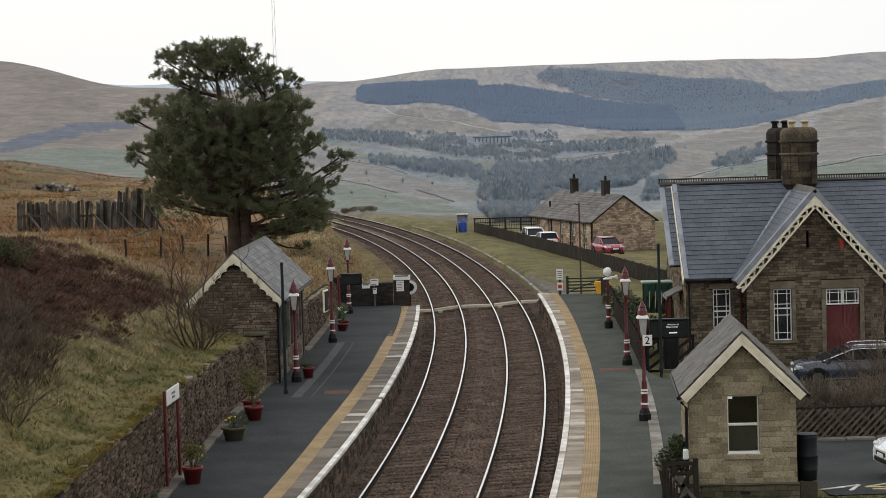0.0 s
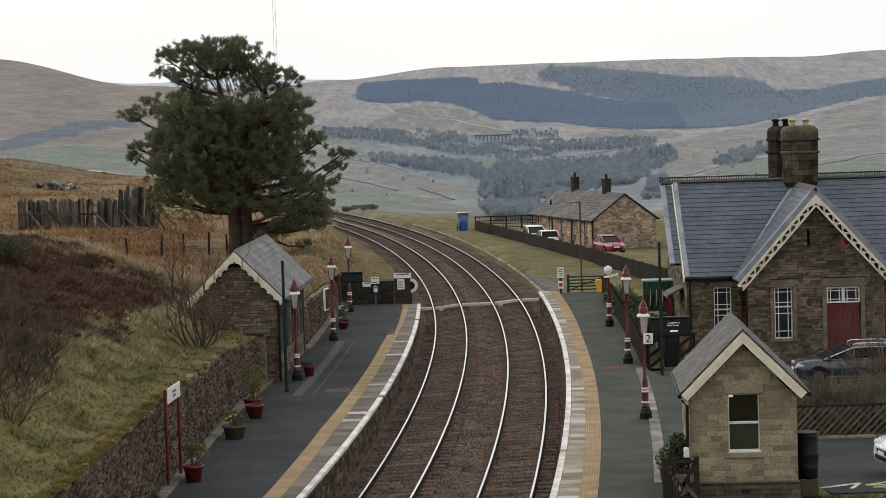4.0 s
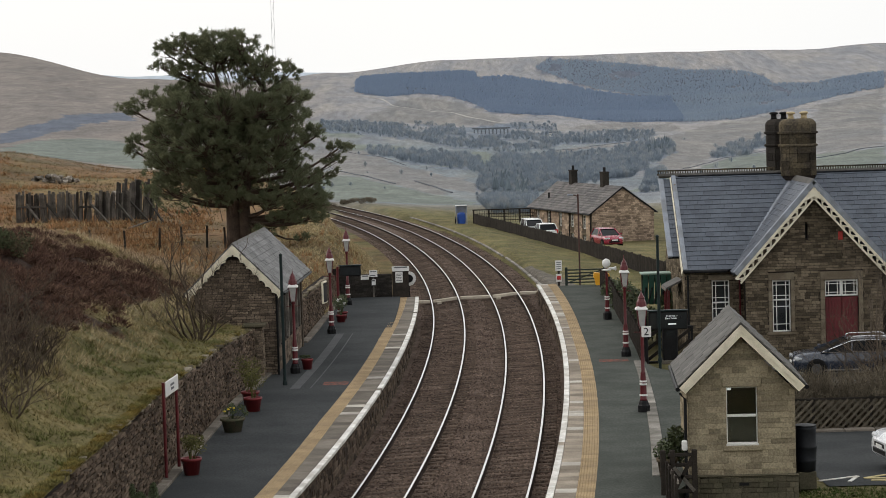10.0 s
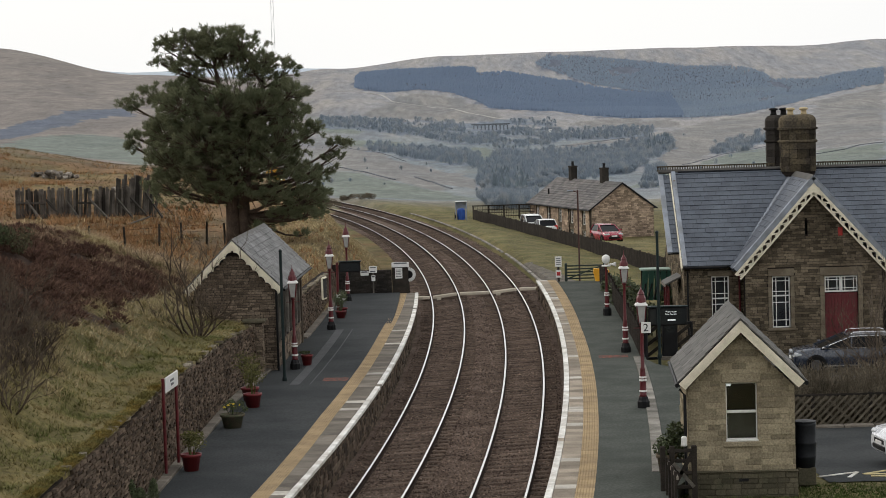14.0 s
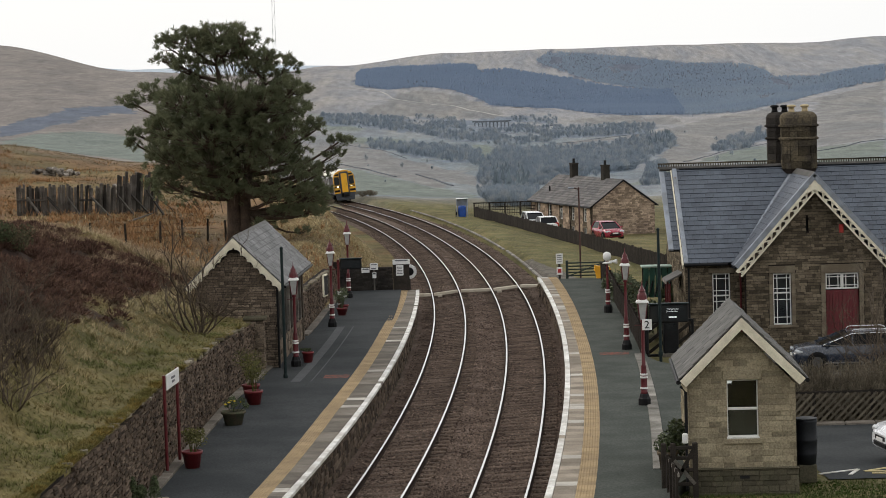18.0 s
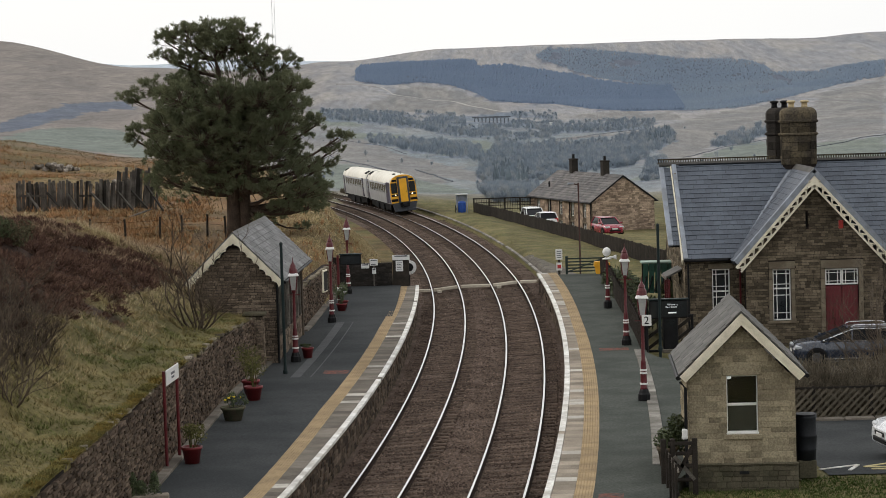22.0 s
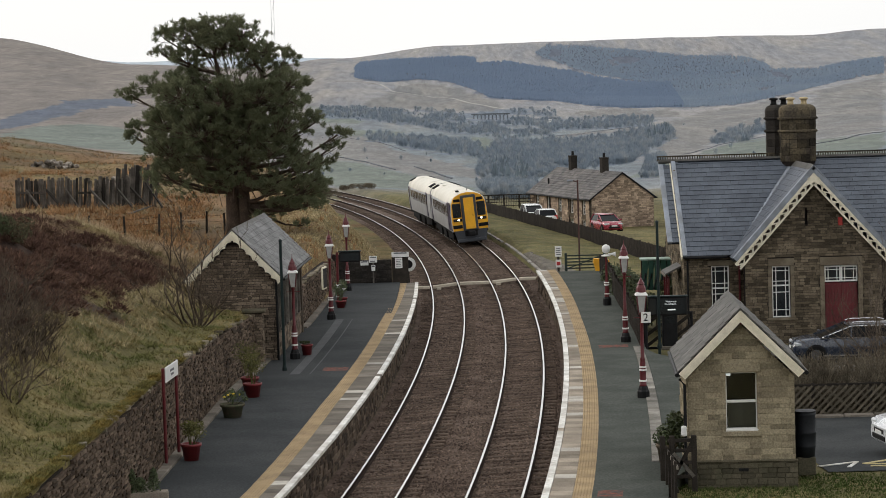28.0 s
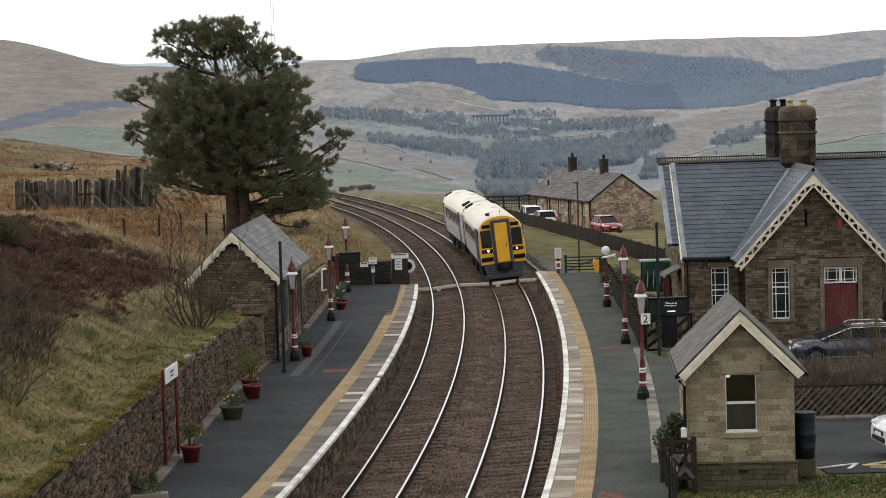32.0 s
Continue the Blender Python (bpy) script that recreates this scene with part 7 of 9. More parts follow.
dwarf_conifers()
t = thing("clipped_shrub", "rounded dark evergreen shrub beside the hut gate", "shrub", (5.78, 57.9, 0.85))
b, rnd = Build(), random.Random(12)
for dx, dz, r in ((0, 0.75, 0.4), (0.25, 0.6, 0.35), (-0.25, 0.65, 0.32), (0.05, 1.05, 0.28)):
    leaf_clump(b, (dx, 0, dz), r, 420, 0.05, rnd)
part("foliage", b, M_LEAF, t)
part("stem", Build().tube([(0, 0, -0.1), (0, 0, 0.9)], [0.05, 0.02], 6), M_DARKWOOD, t)


# ---- trees and plants ----
M_BARK = mat("pine_bark", (0.055, 0.042, 0.033), 0.9, tint=(0.09, 0.065, 0.05), var=0.3, scale=2, fine=15, bump=0.6, dist=0.04)
M_DEADLIMB = mat("bleached_dead_limb", (0.13, 0.095, 0.075), 0.9, var=0.2, scale=3, fine=20, bump=0.1)
M_TWIG = mat("bare_twig", (0.095, 0.077, 0.06), 0.9, tint=(0.14, 0.115, 0.09), var=0.2, scale=3, fine=20, bump=0.1)
M_HEATHER = mat("brown_heather", (0.08, 0.045, 0.034), 0.95, tint=(0.14, 0.085, 0.062), var=0.35, scale=0.9, fine=8, piece=0.45, bump=0)
M_BLADE = mat("bank_grass", (0.105, 0.118, 0.039), 0.9, tint=(0.25, 0.2, 0.096), var=0.3, scale=0.6, fine=5, piece=0.4, bump=0)
M_STRAW = mat("dead_moor_grass", (0.33, 0.185, 0.09), 0.9, tint=(0.23, 0.128, 0.062), var=0.3, scale=0.25, fine=4, piece=0.35, bump=0)
M_SCRUB = mat("tan_scrub", (0.38, 0.285, 0.185), 0.95, tint=(0.22, 0.16, 0.105), var=0.3, scale=0.8, fine=8, piece=0.4, bump=0)
M_HEDGE = mat("grey_brown_hedge", (0.085, 0.071, 0.051), 0.95, tint=(0.16, 0.136, 0.1), var=0.3, scale=2, fine=10, piece=0.4, bump=0)
M_GORSE = mat("dark_gorse", (0.05, 0.06, 0.03), 0.9, tint=(0.075, 0.07, 0.04), var=0.3, scale=1, fine=8, piece=0.4, bump=0)
M_TURF = mat("moor_turf", (0.15, 0.112, 0.055), 0.9, tint=(0.115, 0.084, 0.04), var=0.3, scale=0.5, fine=5, piece=0.35, bump=0)
M_VERGE = mat("verge_grass", (0.19, 0.19, 0.075), 0.9, tint=(0.23, 0.21, 0.095), var=0.2, scale=0.3, fine=5, piece=0.2, bump=0)
M_PALEGRASS = mat("pale_grass", (0.45, 0.37, 0.225), 0.9, tint=(0.33, 0.265, 0.145), var=0.3, scale=0.5, fine=5, piece=0.35, bump=0)
M_BRIAR = mat("brown_briar", (0.06, 0.045, 0.034), 0.9, tint=(0.12, 0.095, 0.07), var=0.3, scale=1.5, fine=10, bump=0.1)
M_BRAMBLE = mat("dark_bramble", (0.035, 0.026, 0.021), 0.9, tint=(0.055, 0.041, 0.032), var=0.3, scale=1, fine=10, piece=0.4, bump=0)
M_MOSS = mat("yellow_moss_grass", (0.2, 0.145, 0.042), 0.9, tint=(0.125, 0.115, 0.04), var=0.25, scale=1.2, fine=6, piece=0.35, bump=0)
M_STEM = mat("brown_undergrowth", (0.1, 0.072, 0.052), 0.95, tint=(0.14, 0.105, 0.072), var=0.3, scale=1, fine=8, piece=0.4, bump=0)
# spruce green turned slate blue: the distance haze is in this colour
M_FARPINE = mat("hazed_spruce", (0.16, 0.207, 0.284), 0.95, tint=(0.172, 0.22, 0.296), var=0.03, scale=0.004, fine=0.2, piece=0.03, bump=0, spec=0.1)


def twig_haze(name, a, c, scale=0.03):
    """Fine bare twigs that let light through from behind."""
    m = bpy.data.materials.new(name)
    m.use_nodes = True
    N, L = m.node_tree.nodes, m.node_tree.links
    N.remove(N["Principled BSDF"])
    co, no, mx = N.new("ShaderNodeTexCoord"), N.new("ShaderNodeTexNoise"), N.new("ShaderNodeMix")
    no.inputs["Scale"].default_value, no.inputs["Detail"].default_value = scale, 4
    mx.data_type = "RGBA"
    mx.inputs["A"].default_value, mx.inputs["B"].default_value = (*a, 1), (*c, 1)
    df, tr, ad = N.new("ShaderNodeBsdfDiffuse"), N.new("ShaderNodeBsdfTranslucent"), N.new("ShaderNodeMixShader")
    ad.inputs["Fac"].default_value = 0.5
    L.new(co.outputs["Object"], no.inputs["Vector"])
    L.new(no.outputs["Fac"], mx.inputs["Factor"])
    for k, sh in ((1, df), (2, tr)):
        L.new(mx.outputs["Result"], sh.inputs["Color"])
        L.new(sh.outputs["BSDF"], ad.inputs[k])
    L.new(ad.outputs["Shader"], N["Material Output"].inputs["Surface"])
    return m


M_NEEDLE = twig_haze("pine_needles", (0.112, 0.144, 0.08), (0.19, 0.184, 0.116), 0.8)
# dale conifers: haze mutes and blues the green
M_VALLEYPINE = mat("hazed_dale_conifer", (0.115, 0.142, 0.165), 0.95, tint=(0.135, 0.165, 0.185), var=0.1, scale=0.1, fine=1, piece=0.1, bump=0, spec=0.1)
# paler spruce for the eastern plantation, haze in its colour too
M_FARPINE_PALE = mat("hazed_pale_spruce", (0.192, 0.24, 0.305), 0.95, tint=(0.218, 0.264, 0.318), var=0.08, scale=0.004, fine=0.2, piece=0.04, bump=0, spec=0.1)
# bare woods, birches and far stonework: blue-grey of haze set as base colour
M_FARWOOD = twig_haze("hazed_bare_wood", (0.24, 0.284, 0.332), (0.18, 0.216, 0.255))
M_FARBIRCH = twig_haze("hazed_birch_wood", (0.3, 0.326, 0.35), (0.262, 0.288, 0.308))
M_FARWALL = mat("hazed_drystone", (0.15, 0.162, 0.18), 0.95, var=0.25, scale=0.05, fine=0.5, bump=0)


def limb_path(p, d, length, rnd, rise=0.25, bend=0.25, n=6):
    pts, d = [Vector(p)], Vector(d).normalized()
    for i in range(n):
        d = (d + Vector((rnd.uniform(-bend, bend), rnd.uniform(-bend, bend), rnd.uniform(-bend, bend) * 0.6 + rise / n))).normalized()
        pts.append(pts[-1] + d * length / n)
    return pts


def needle_tuft(b, c, out, r, n, rnd):
    """A bottle-brush tuft at a twig's end: stiff needles fanned about its axis."""
    for _ in range(n):
        u = (out + Vector((rnd.gauss(0, 0.62), rnd.gauss(0, 0.62), rnd.gauss(0, 0.62)))).normalized()
        w = u.cross(Vector((rnd.gauss(0, 1), rnd.gauss(0, 1), rnd.gauss(0, 1)))).normalized() * rnd.uniform(0.012, 0.022)
        p = c + Vector((rnd.gauss(0, 1), rnd.gauss(0, 1), rnd.gauss(0, 1))) * r * 0.35
        q = p + u * r * rnd.uniform(0.7, 1.25)
        b.add([p - w, p + w, q + w * 0.5, q - w * 0.5], [(0, 1, 2, 3)])


# the pine's boughs: across, height over the rails, half width and half height of each
PINE_TOP = [(-2.40, 14.17, 1.36, 0.80), (-0.70, 14.38, 1.46, 0.74), (0.69, 14.14, 1.04, 0.84), (-3.64, 14.04, 0.65, 0.40), (-3.93, 13.20, 0.65, 0.28), (-2.51, 12.80, 1.04, 0.62), (-0.30, 13.65, 1.62, 0.68), (2.12, 13.18, 0.98, 0.62), (3.08, 12.64, 0.72, 0.68), (1.39, 12.49, 0.98, 0.49), (-2.73, 11.83, 1.04, 0.44), (2.80, 11.73, 0.78, 0.37)]
PINE_MID = [(-4.70, 11.34, 1.10, 0.58), (-5.82, 10.89, 0.72, 0.29), (-2.90, 10.67, 1.79, 0.98), (-0.41, 10.33, 2.02, 1.10), (1.88, 10.59, 1.46, 0.91), (3.62, 11.25, 0.91, 0.39), (3.49, 10.22, 1.04, 0.52), (-3.79, 9.26, 1.43, 0.78), (-5.49, 8.99, 0.58, 0.26), (-5.70, 8.34, 0.65, 0.29), (-1.59, 8.74, 2.02, 1.17), (1.01, 8.79, 1.79, 1.17), (3.23, 8.86, 1.30, 0.81), (4.79, 9.07, 0.98, 0.58), (6.07, 8.28, 0.72, 0.29)]
PINE_LOW = [(-3.58, 7.65, 1.50, 0.91), (-1.25, 7.32, 1.79, 0.98), (2.53, 7.53, 1.50, 0.91), (5.72, 7.57, 0.72, 0.23), (4.07, 6.61, 1.30, 0.58), (5.34, 6.86, 0.58, 0.29), (-3.75, 6.29, 1.24, 0.72), (-1.93, 6.23, 0.84, 0.46), (2.27, 5.36, 1.24, 0.58), (4.32, 5.27, 1.43, 0.52), (0.82, 6.87, 1.10, 0.72), (4.3, 4.35, 0.95, 0.4), (4.7, 5.65, 0.5, 0.3), (4.5, 4.75, 0.5, 0.3), (3.1, 4.35, 1.0, 0.42), (0.6, 5.5, 1.2, 0.5), (-0.7, 5.95, 1.0, 0.42), (1.83, 3.71, 0.84, 0.20), (3.93, 3.07, 0.46, 0.16)]


def make_pine():
    rnd = random.Random(21)
    base = Vector((-12.0, 130.0, ground_z(-12.0, 130.0) - 0.1))
    t = thing("scots_pine", "tall dark Scots pine with a broad ragged crown", "tree", base)
    trunk = Build()
    trunk.smooth = True
    trunk.tube([(-0.15, 0, 0), (-0.1, 0, 1.0), (-0.12, 0, 2.5), (-0.1, 0.1, 4.2), (-0.3, 0.1, 6.0), (-0.5, 0, 8.0), (-0.7, 0, 9.6), (-0.9, 0, 10.8)], [0.55, 0.43, 0.38, 0.34, 0.28, 0.2, 0.13, 0.06], 12)
    part("trunk", trunk, M_BARK, t)
    ld = Build()
    ld.smooth = True
    ld.tube([(0.55, -0.1, -0.1), (0.6, -0.15, 1.2), (0.55, -0.2, 2.6), (0.8, -0.3, 4.4), (1.2, -0.3, 6.5), (1.7, -0.2, 8.6), (1.9, 0, 9.8)], [0.46, 0.36, 0.32, 0.26, 0.19, 0.11, 0.05], 10)
    part("trunk", ld, M_BARK, t, "second stem of the pine")
    for pts in ([(0.45, -0.45, 4.1), (0.1, -0.8, 3.4), (0.0, -0.9, 2.3)], [(0.5, -0.5, 4.3), (0.9, -0.9, 3.6), (1.0, -1.0, 2.9), (1.3, -1.1, 2.3)], [(-0.2, -0.4, 6.9), (-1.0, -0.9, 7.0), (-2.0, -1.2, 6.8)]):
        part("dead_branch", Build().tube(pts, [0.07] + [0.05] * (len(pts) - 2) + [0.02], 6), M_DEADLIMB, t, "bare pale broken branch")
    crown, twigs = Build(), Build()

    def bough(x, y, z, rx, rz, dens, tuft):
        c = Vector((x, y, z))
        ry = max(0.75 * rx, 0.6)
        east = x > 0.5
        h0 = max(1.8, min(z - 0.25 * abs(x) - 0.3, 10.4 if not east else 9.4))
        sx = float(np.interp(h0, [0, 4.4, 6.5, 8.6, 9.8], [0.55, 0.8, 1.2, 1.7, 1.9])) if east else float(np.interp(h0, [0, 4.2, 8, 10.8], [-0.15, -0.1, -0.5, -0.9]))
        s0 = Vector((sx, 0, h0))
        sag = Vector((0, 0, 0.12 * (c - s0).length))
        lb = Build()
        d = (c - s0).length
        r0 = 0.04 + 0.02 * min(d, 5)
        k1, k2 = s0.lerp(c, 0.35) - sag * 0.6 + Vector((0, rnd.uniform(-.2, .2), 0)), s0.lerp(c, 0.7) - sag * 0.7 + Vector((0, rnd.uniform(-.2, .2), 0))
        lb.tube([s0, k1, k2, c - Vector((0, 0, 0.2 * rz))], [r0, r0 * 0.75, r0 * 0.5, r0 * 0.3], 6, cap=False)
        part("limb", lb, M_BARK, t)
        n = int(dens * (rx * ry + rx * rz * 1.5 + 0.15) / 4)
        for i in range(n):
            v = Vector((rnd.gauss(0, 1), rnd.gauss(0, 1), rnd.gauss(0.15, 1))).normalized()
            f = rnd.uniform(0.35, 1.0) ** 0.45
            wob = 1 + 0.5 * noise.noise(Vector((v.x * 2.1 + x, v.y * 2.1 + z, v.z * 2.1)))
            p = c + Vector((v.x * rx * f * wob, v.y * ry * f, v.z * rz * f * wob))
            if p.z < z - 0.3 * rz and rnd.random() < 0.4:
                continue
            out = (Vector((v.x, v.y, v.z * 0.6)) + Vector((0.25 * (1 if x > 0 else -1), 0, 0.75))).normalized()
            for k in range(4):
                needle_tuft(crown, p + Vector((rnd.gauss(0, 0.1), rnd.gauss(0, 0.1), rnd.gauss(0, 0.08))), out, tuft * rnd.uniform(0.75, 1.3), 22, rnd)
            if i % 2 == 0:
                st = k2.lerp(c, rnd.uniform(0.2, 1.0)) - Vector((0, 0, 0.2 * rz))
                twigs.tube([st, st.lerp(p, 0.5) - Vector((0, 0, 0.06)), p], [0.03, 0.02, 0.01], 3, cap=False)

    for pads, dens, deep in ((PINE_TOP, 50, 1.5), (PINE_MID, 46, 3.0), (PINE_LOW, 38, 2.8)):
        for x, h, rx, rz in pads:
            z = h - base.z
            side = abs(x - 0.3)
            small = rx < 0.75
            rows = (0.0,) if small or side > 4.2 else (-1.0, 0.15) if pads is PINE_TOP else (-1.0, -0.1, 0.8)
            for k in rows:
                y = k * deep * math.sqrt(max(0.1, 1 - (side / 6.2) ** 2)) + rnd.uniform(-0.25, 0.25)
                bough(x + rnd.uniform(-0.12, 0.12), y, z + rnd.uniform(-0.1, 0.1), rx * (1 if small else 0.92), rz, dens * (1.5 if small else 1.0), 0.14 if small else 0.155)
    # thin foliage and bare twigs between the boughs
    for i in range(520):
        a, z = rnd.uniform(0, 6.28), rnd.uniform(2.6, 11.6)
        wide = float(np.interp(z, [2.6, 4, 6, 8, 9.2, 11, 11.8], [4.6, 5.2, 4.8, 4.0, 3.0, 2.6, 1.6]))
        q = math.sqrt(rnd.random()) * wide
        p = Vector((0.15 + q * math.cos(a), 0.75 * q * math.sin(a), z))
        st = p + Vector((-0.35 * (p.x - 0.3) / wide * 2, 0.2, rnd.uniform(-0.9, -0.3)))
        twigs.tube([st, p], [0.022, 0.01], 3, cap=False)
        for k in range(2 if z > 7.8 else 4):
            c = p + Vector((rnd.gauss(0, 0.22), rnd.gauss(0, 0.22), rnd.gauss(0, 0.16)))
            needle_tuft(crown, c, Vector((0.3 * math.cos(a), 0.3 * math.sin(a), 0.9)), rnd.uniform(0.1, 0.18), 20, rnd)
    for i in range(80):
        a, z = rnd.uniform(0, 6.28), rnd.uniform(3.0, 8.5)
        p = Vector((0.3, 0, z))
        e = p + Vector((math.cos(a) * rnd.uniform(1.5, 4.0), math.sin(a) * 1.8 - 1.0, rnd.uniform(-0.6, 0.9)))
        twigs.tube([p, (p + e) / 2 + Vector((0, 0, rnd.uniform(-.2, .3))), e], [0.05, 0.035, 0.012], 4, cap=False)
    part("twig_spread", twigs, M_BARK, t)["kind"] = "stuff"
    part("crown", crown, M_NEEDLE, t, "dark green needle sprays")
    return t


make_pine()


def bare_shrub(name, label, at, height, spread, stems, seed, twist=0.35, material=None, depth=3, group="", thick=1.0):
    rnd = random.Random(seed)
    t = thing(name, label, "shrub", at, group=group)
    st, tw = Build(), Build()

    def grow(b, p, d, L, r, lev):
        pts = limb_path(p, d, L, rnd, 0.35, twist, 4)
        b.tube(pts, [r * (1 - 0.5 * k / 4) for k in range(5)], 5 if lev < 1 else 3, cap=False)
        if lev < depth:
            for k in range(rnd.randint(3, 4)):
                i = rnd.randint(1, 4)
                dd = (pts[i] - pts[i - 1]).normalized() + Vector((rnd.gauss(0, 0.55), rnd.gauss(0, 0.55), rnd.uniform(-0.1, 0.5)))
                grow(tw if lev >= 0 else b, pts[i], dd, L * rnd.uniform(0.4, 0.62), r * 0.5, lev + 1)

    for s in range(stems):
        a = 2 * math.pi * s / stems + rnd.uniform(-0.3, 0.3)
        lean = rnd.uniform(0.25, 0.9) * spread
        grow(st, (0.08 * math.cos(a), 0.08 * math.sin(a), -0.1), (math.cos(a) * lean, math.sin(a) * lean, 1), height * rnd.uniform(0.5, 0.68), thick * 0.028 * min(height, 3.4) / 2.2, 0)
    part("main_stem", st, material or M_TWIG, t)
    part("twig_spread", tw, material or M_TWIG, t)["kind"] = "stuff"
    return t


def on_ground(x, y, up=0.0):
    return (x, y, ground_z(x, y) + up)


bare_shrub("bare_shrub", "leafless many-stemmed shrub above the retaining wall", on_ground(-8.5, 76.5), 4.0, 1.4, 10, 5, twist=0.45, material=M_BRIAR, depth=4, thick=1.0)
for i, (x, y, h) in enumerate(((-10.9, 57.5, 2.4), (-10.2, 52.5, 2.2), (-11.6, 61.0, 2.0), (-11.2, 55.0, 2.2), (-11.9, 59.2, 2.4), (-12.4, 63.5, 2.0))):
    bare_shrub("tangled_shrub", "tangled leafless thorn on the grass bank", on_ground(x, y), h, 1.5, 8, 30 + i, 0.6, group="bank thorns", material=M_BRIAR, depth=4, thick=0.8)
bare_shrub("bare_tree", "spreading leafless tree beside the forecourt", on_ground(15.5, 75.5), 4.6, 2.4, 13, 44, 0.5, depth=4, thick=0.9, material=M_BRIAR)
bare_shrub("bare_tree", "leafless sapling before the station house", on_ground(17.1, 88.5), 7.0, 0.5, 9, 45, 0.25, depth=4, thick=0.6)
for i, (x, y) in enumerate(((8.2, 106.5), (8.9, 110.0), (9.7, 104.0), (8.4, 113.5))):
    t = thing("garden_shrub", "dark evergreen shrub in the station garden", "shrub", on_ground(x, y), group="garden shrubs")
    b, rnd = Build(), random.Random(60 + i)
    for k in range(6):
        leaf_clump(b, (rnd.uniform(-0.6, 0.6), rnd.uniform(-0.6, 0.6), rnd.uniform(0.7, 2.0)), rnd.uniform(0.45, 0.75), 260, 0.1, rnd)
    part("foliage", b, M_LEAF, t)
    part("stem", Build().tube([(0, 0, -0.2), (0, 0, 1.6)], [0.06, 0.03], 6), M_TWIG, t)


t = thing("gorse_bush", "dark green gorse at the edge of the heather", "shrub", on_ground(-14.9, 76.0))
b, rnd = Build(), random.Random(66)
for k in range(9):
    leaf_clump(b, (rnd.uniform(-0.9, 0.9), rnd.uniform(-0.5, 0.5), rnd.uniform(0.15, 0.8)), rnd.uniform(0.3, 0.5), 260, 0.05, rnd)
part("foliage", b, M_GORSE, t)
part("stem", Build().tube([(0, 0, -0.2), (0, 0, 0.6)], [0.05, 0.03], 6), M_TWIG, t)


def hedge():
    rnd = random.Random(8)
    t = thing("bare_hedge", "brown leafless hedge behind the lattice fence", "hedge", (0, 0, 0), kind="stuff")
    b = Build()
    for i in range(2600):
        x = rnd.uniform(9.6, 19.0)
        y = rnd.uniform(70.9, 72.6)
        z = ground_z(x, y)
        h = rnd.uniform(0.9, 1.95)
        q = Vector((x + rnd.gauss(0, 0.42), y + rnd.gauss(0, 0.25), z + h))
        b.tube([(x, y, z), (Vector((x, y, z)) + q) / 2 + Vector((rnd.gauss(0, 0.16), 0, rnd.gauss(0, 0.08))), q], [0.014, 0.011, 0.006], 3, cap=False)
        for k in range(2):
            f = rnd.uniform(0.3, 0.95)
            p = Vector((x, y, z)).lerp(q, f)
            b.tube([p, p + Vector((rnd.gauss(0, 0.3), rnd.gauss(0, 0.15), rnd.uniform(0.0, 0.35)))], [0.007, 0.004], 3, cap=False)
    part("twig_spread", b, M_HEDGE, t)


hedge()


def scatter(name, label, material, n, seed, place, blades, tall, wide, lean=0.35, category="grass", clump=0.0):
    """Tufts of blades over a stretch of ground: place(rnd) gives x, y or None."""
    rnd = random.Random(seed)
    vs, fs = [], []
    made = 0
    while made < n:
        p = place(rnd)
        made += 1
        if p is None:
            continue
        x, y = p
        z = ground_z(x, y) - 0.02
        k0 = 1 + clump * noise.noise(Vector((x / 0.9, y / 0.9, 2)))
        for _ in range(blades):
            a = rnd.uniform(0, 2 * math.pi)
            r = rnd.uniform(0, wide * 2.5)
            bx, by = x + r * math.cos(a), y + r * math.sin(a)
            h = tall * max(k0, 0.25) * rnd.uniform(0.5, 1.25)
            la = rnd.uniform(0, 2 * math.pi)
            l = h * lean * rnd.uniform(0.2, 1.6)
            w = wide * rnd.uniform(0.5, 1.2)
            ca, sa = math.cos(la + 1.57) * w, math.sin(la + 1.57) * w
            k = len(vs)
            vs += [(bx - ca, by - sa, z), (bx + ca, by + sa, z), (bx + l * math.cos(la), by + l * math.sin(la), z + h)]
            fs.append((k, k + 1, k + 2))
    b = Build()
    b.v, b.f = vs, fs
    return tagged(part(name, b, material), label, category, kind="stuff")


def bank_spot(lo, hi, y0, y1, keep=None):
    def f(rnd):
        y = y0 + (y1 - y0) * rnd.random() ** 1.2
        u = rnd.uniform(lo, hi)
        x = wall_x(y) - u
        if abs(x) > 0.215 * y + 1:
            return None
        return (x, y) if keep is None or keep(x, y) else None
    return f


is_heath = lambda x, y: cover_of(x, y, 80)[2] > 0.35 + 0.3 * noise.noise(Vector((x, y, 0)))
scatter("bank_turf", "tussocky green-brown grass on the bank", M_BLADE, 34000, 1, bank_spot(0.3, 9, 42, 100, lambda x, y: not is_heath(x, y)), 6, 0.12, 0.009, 1.2, clump=1.2)


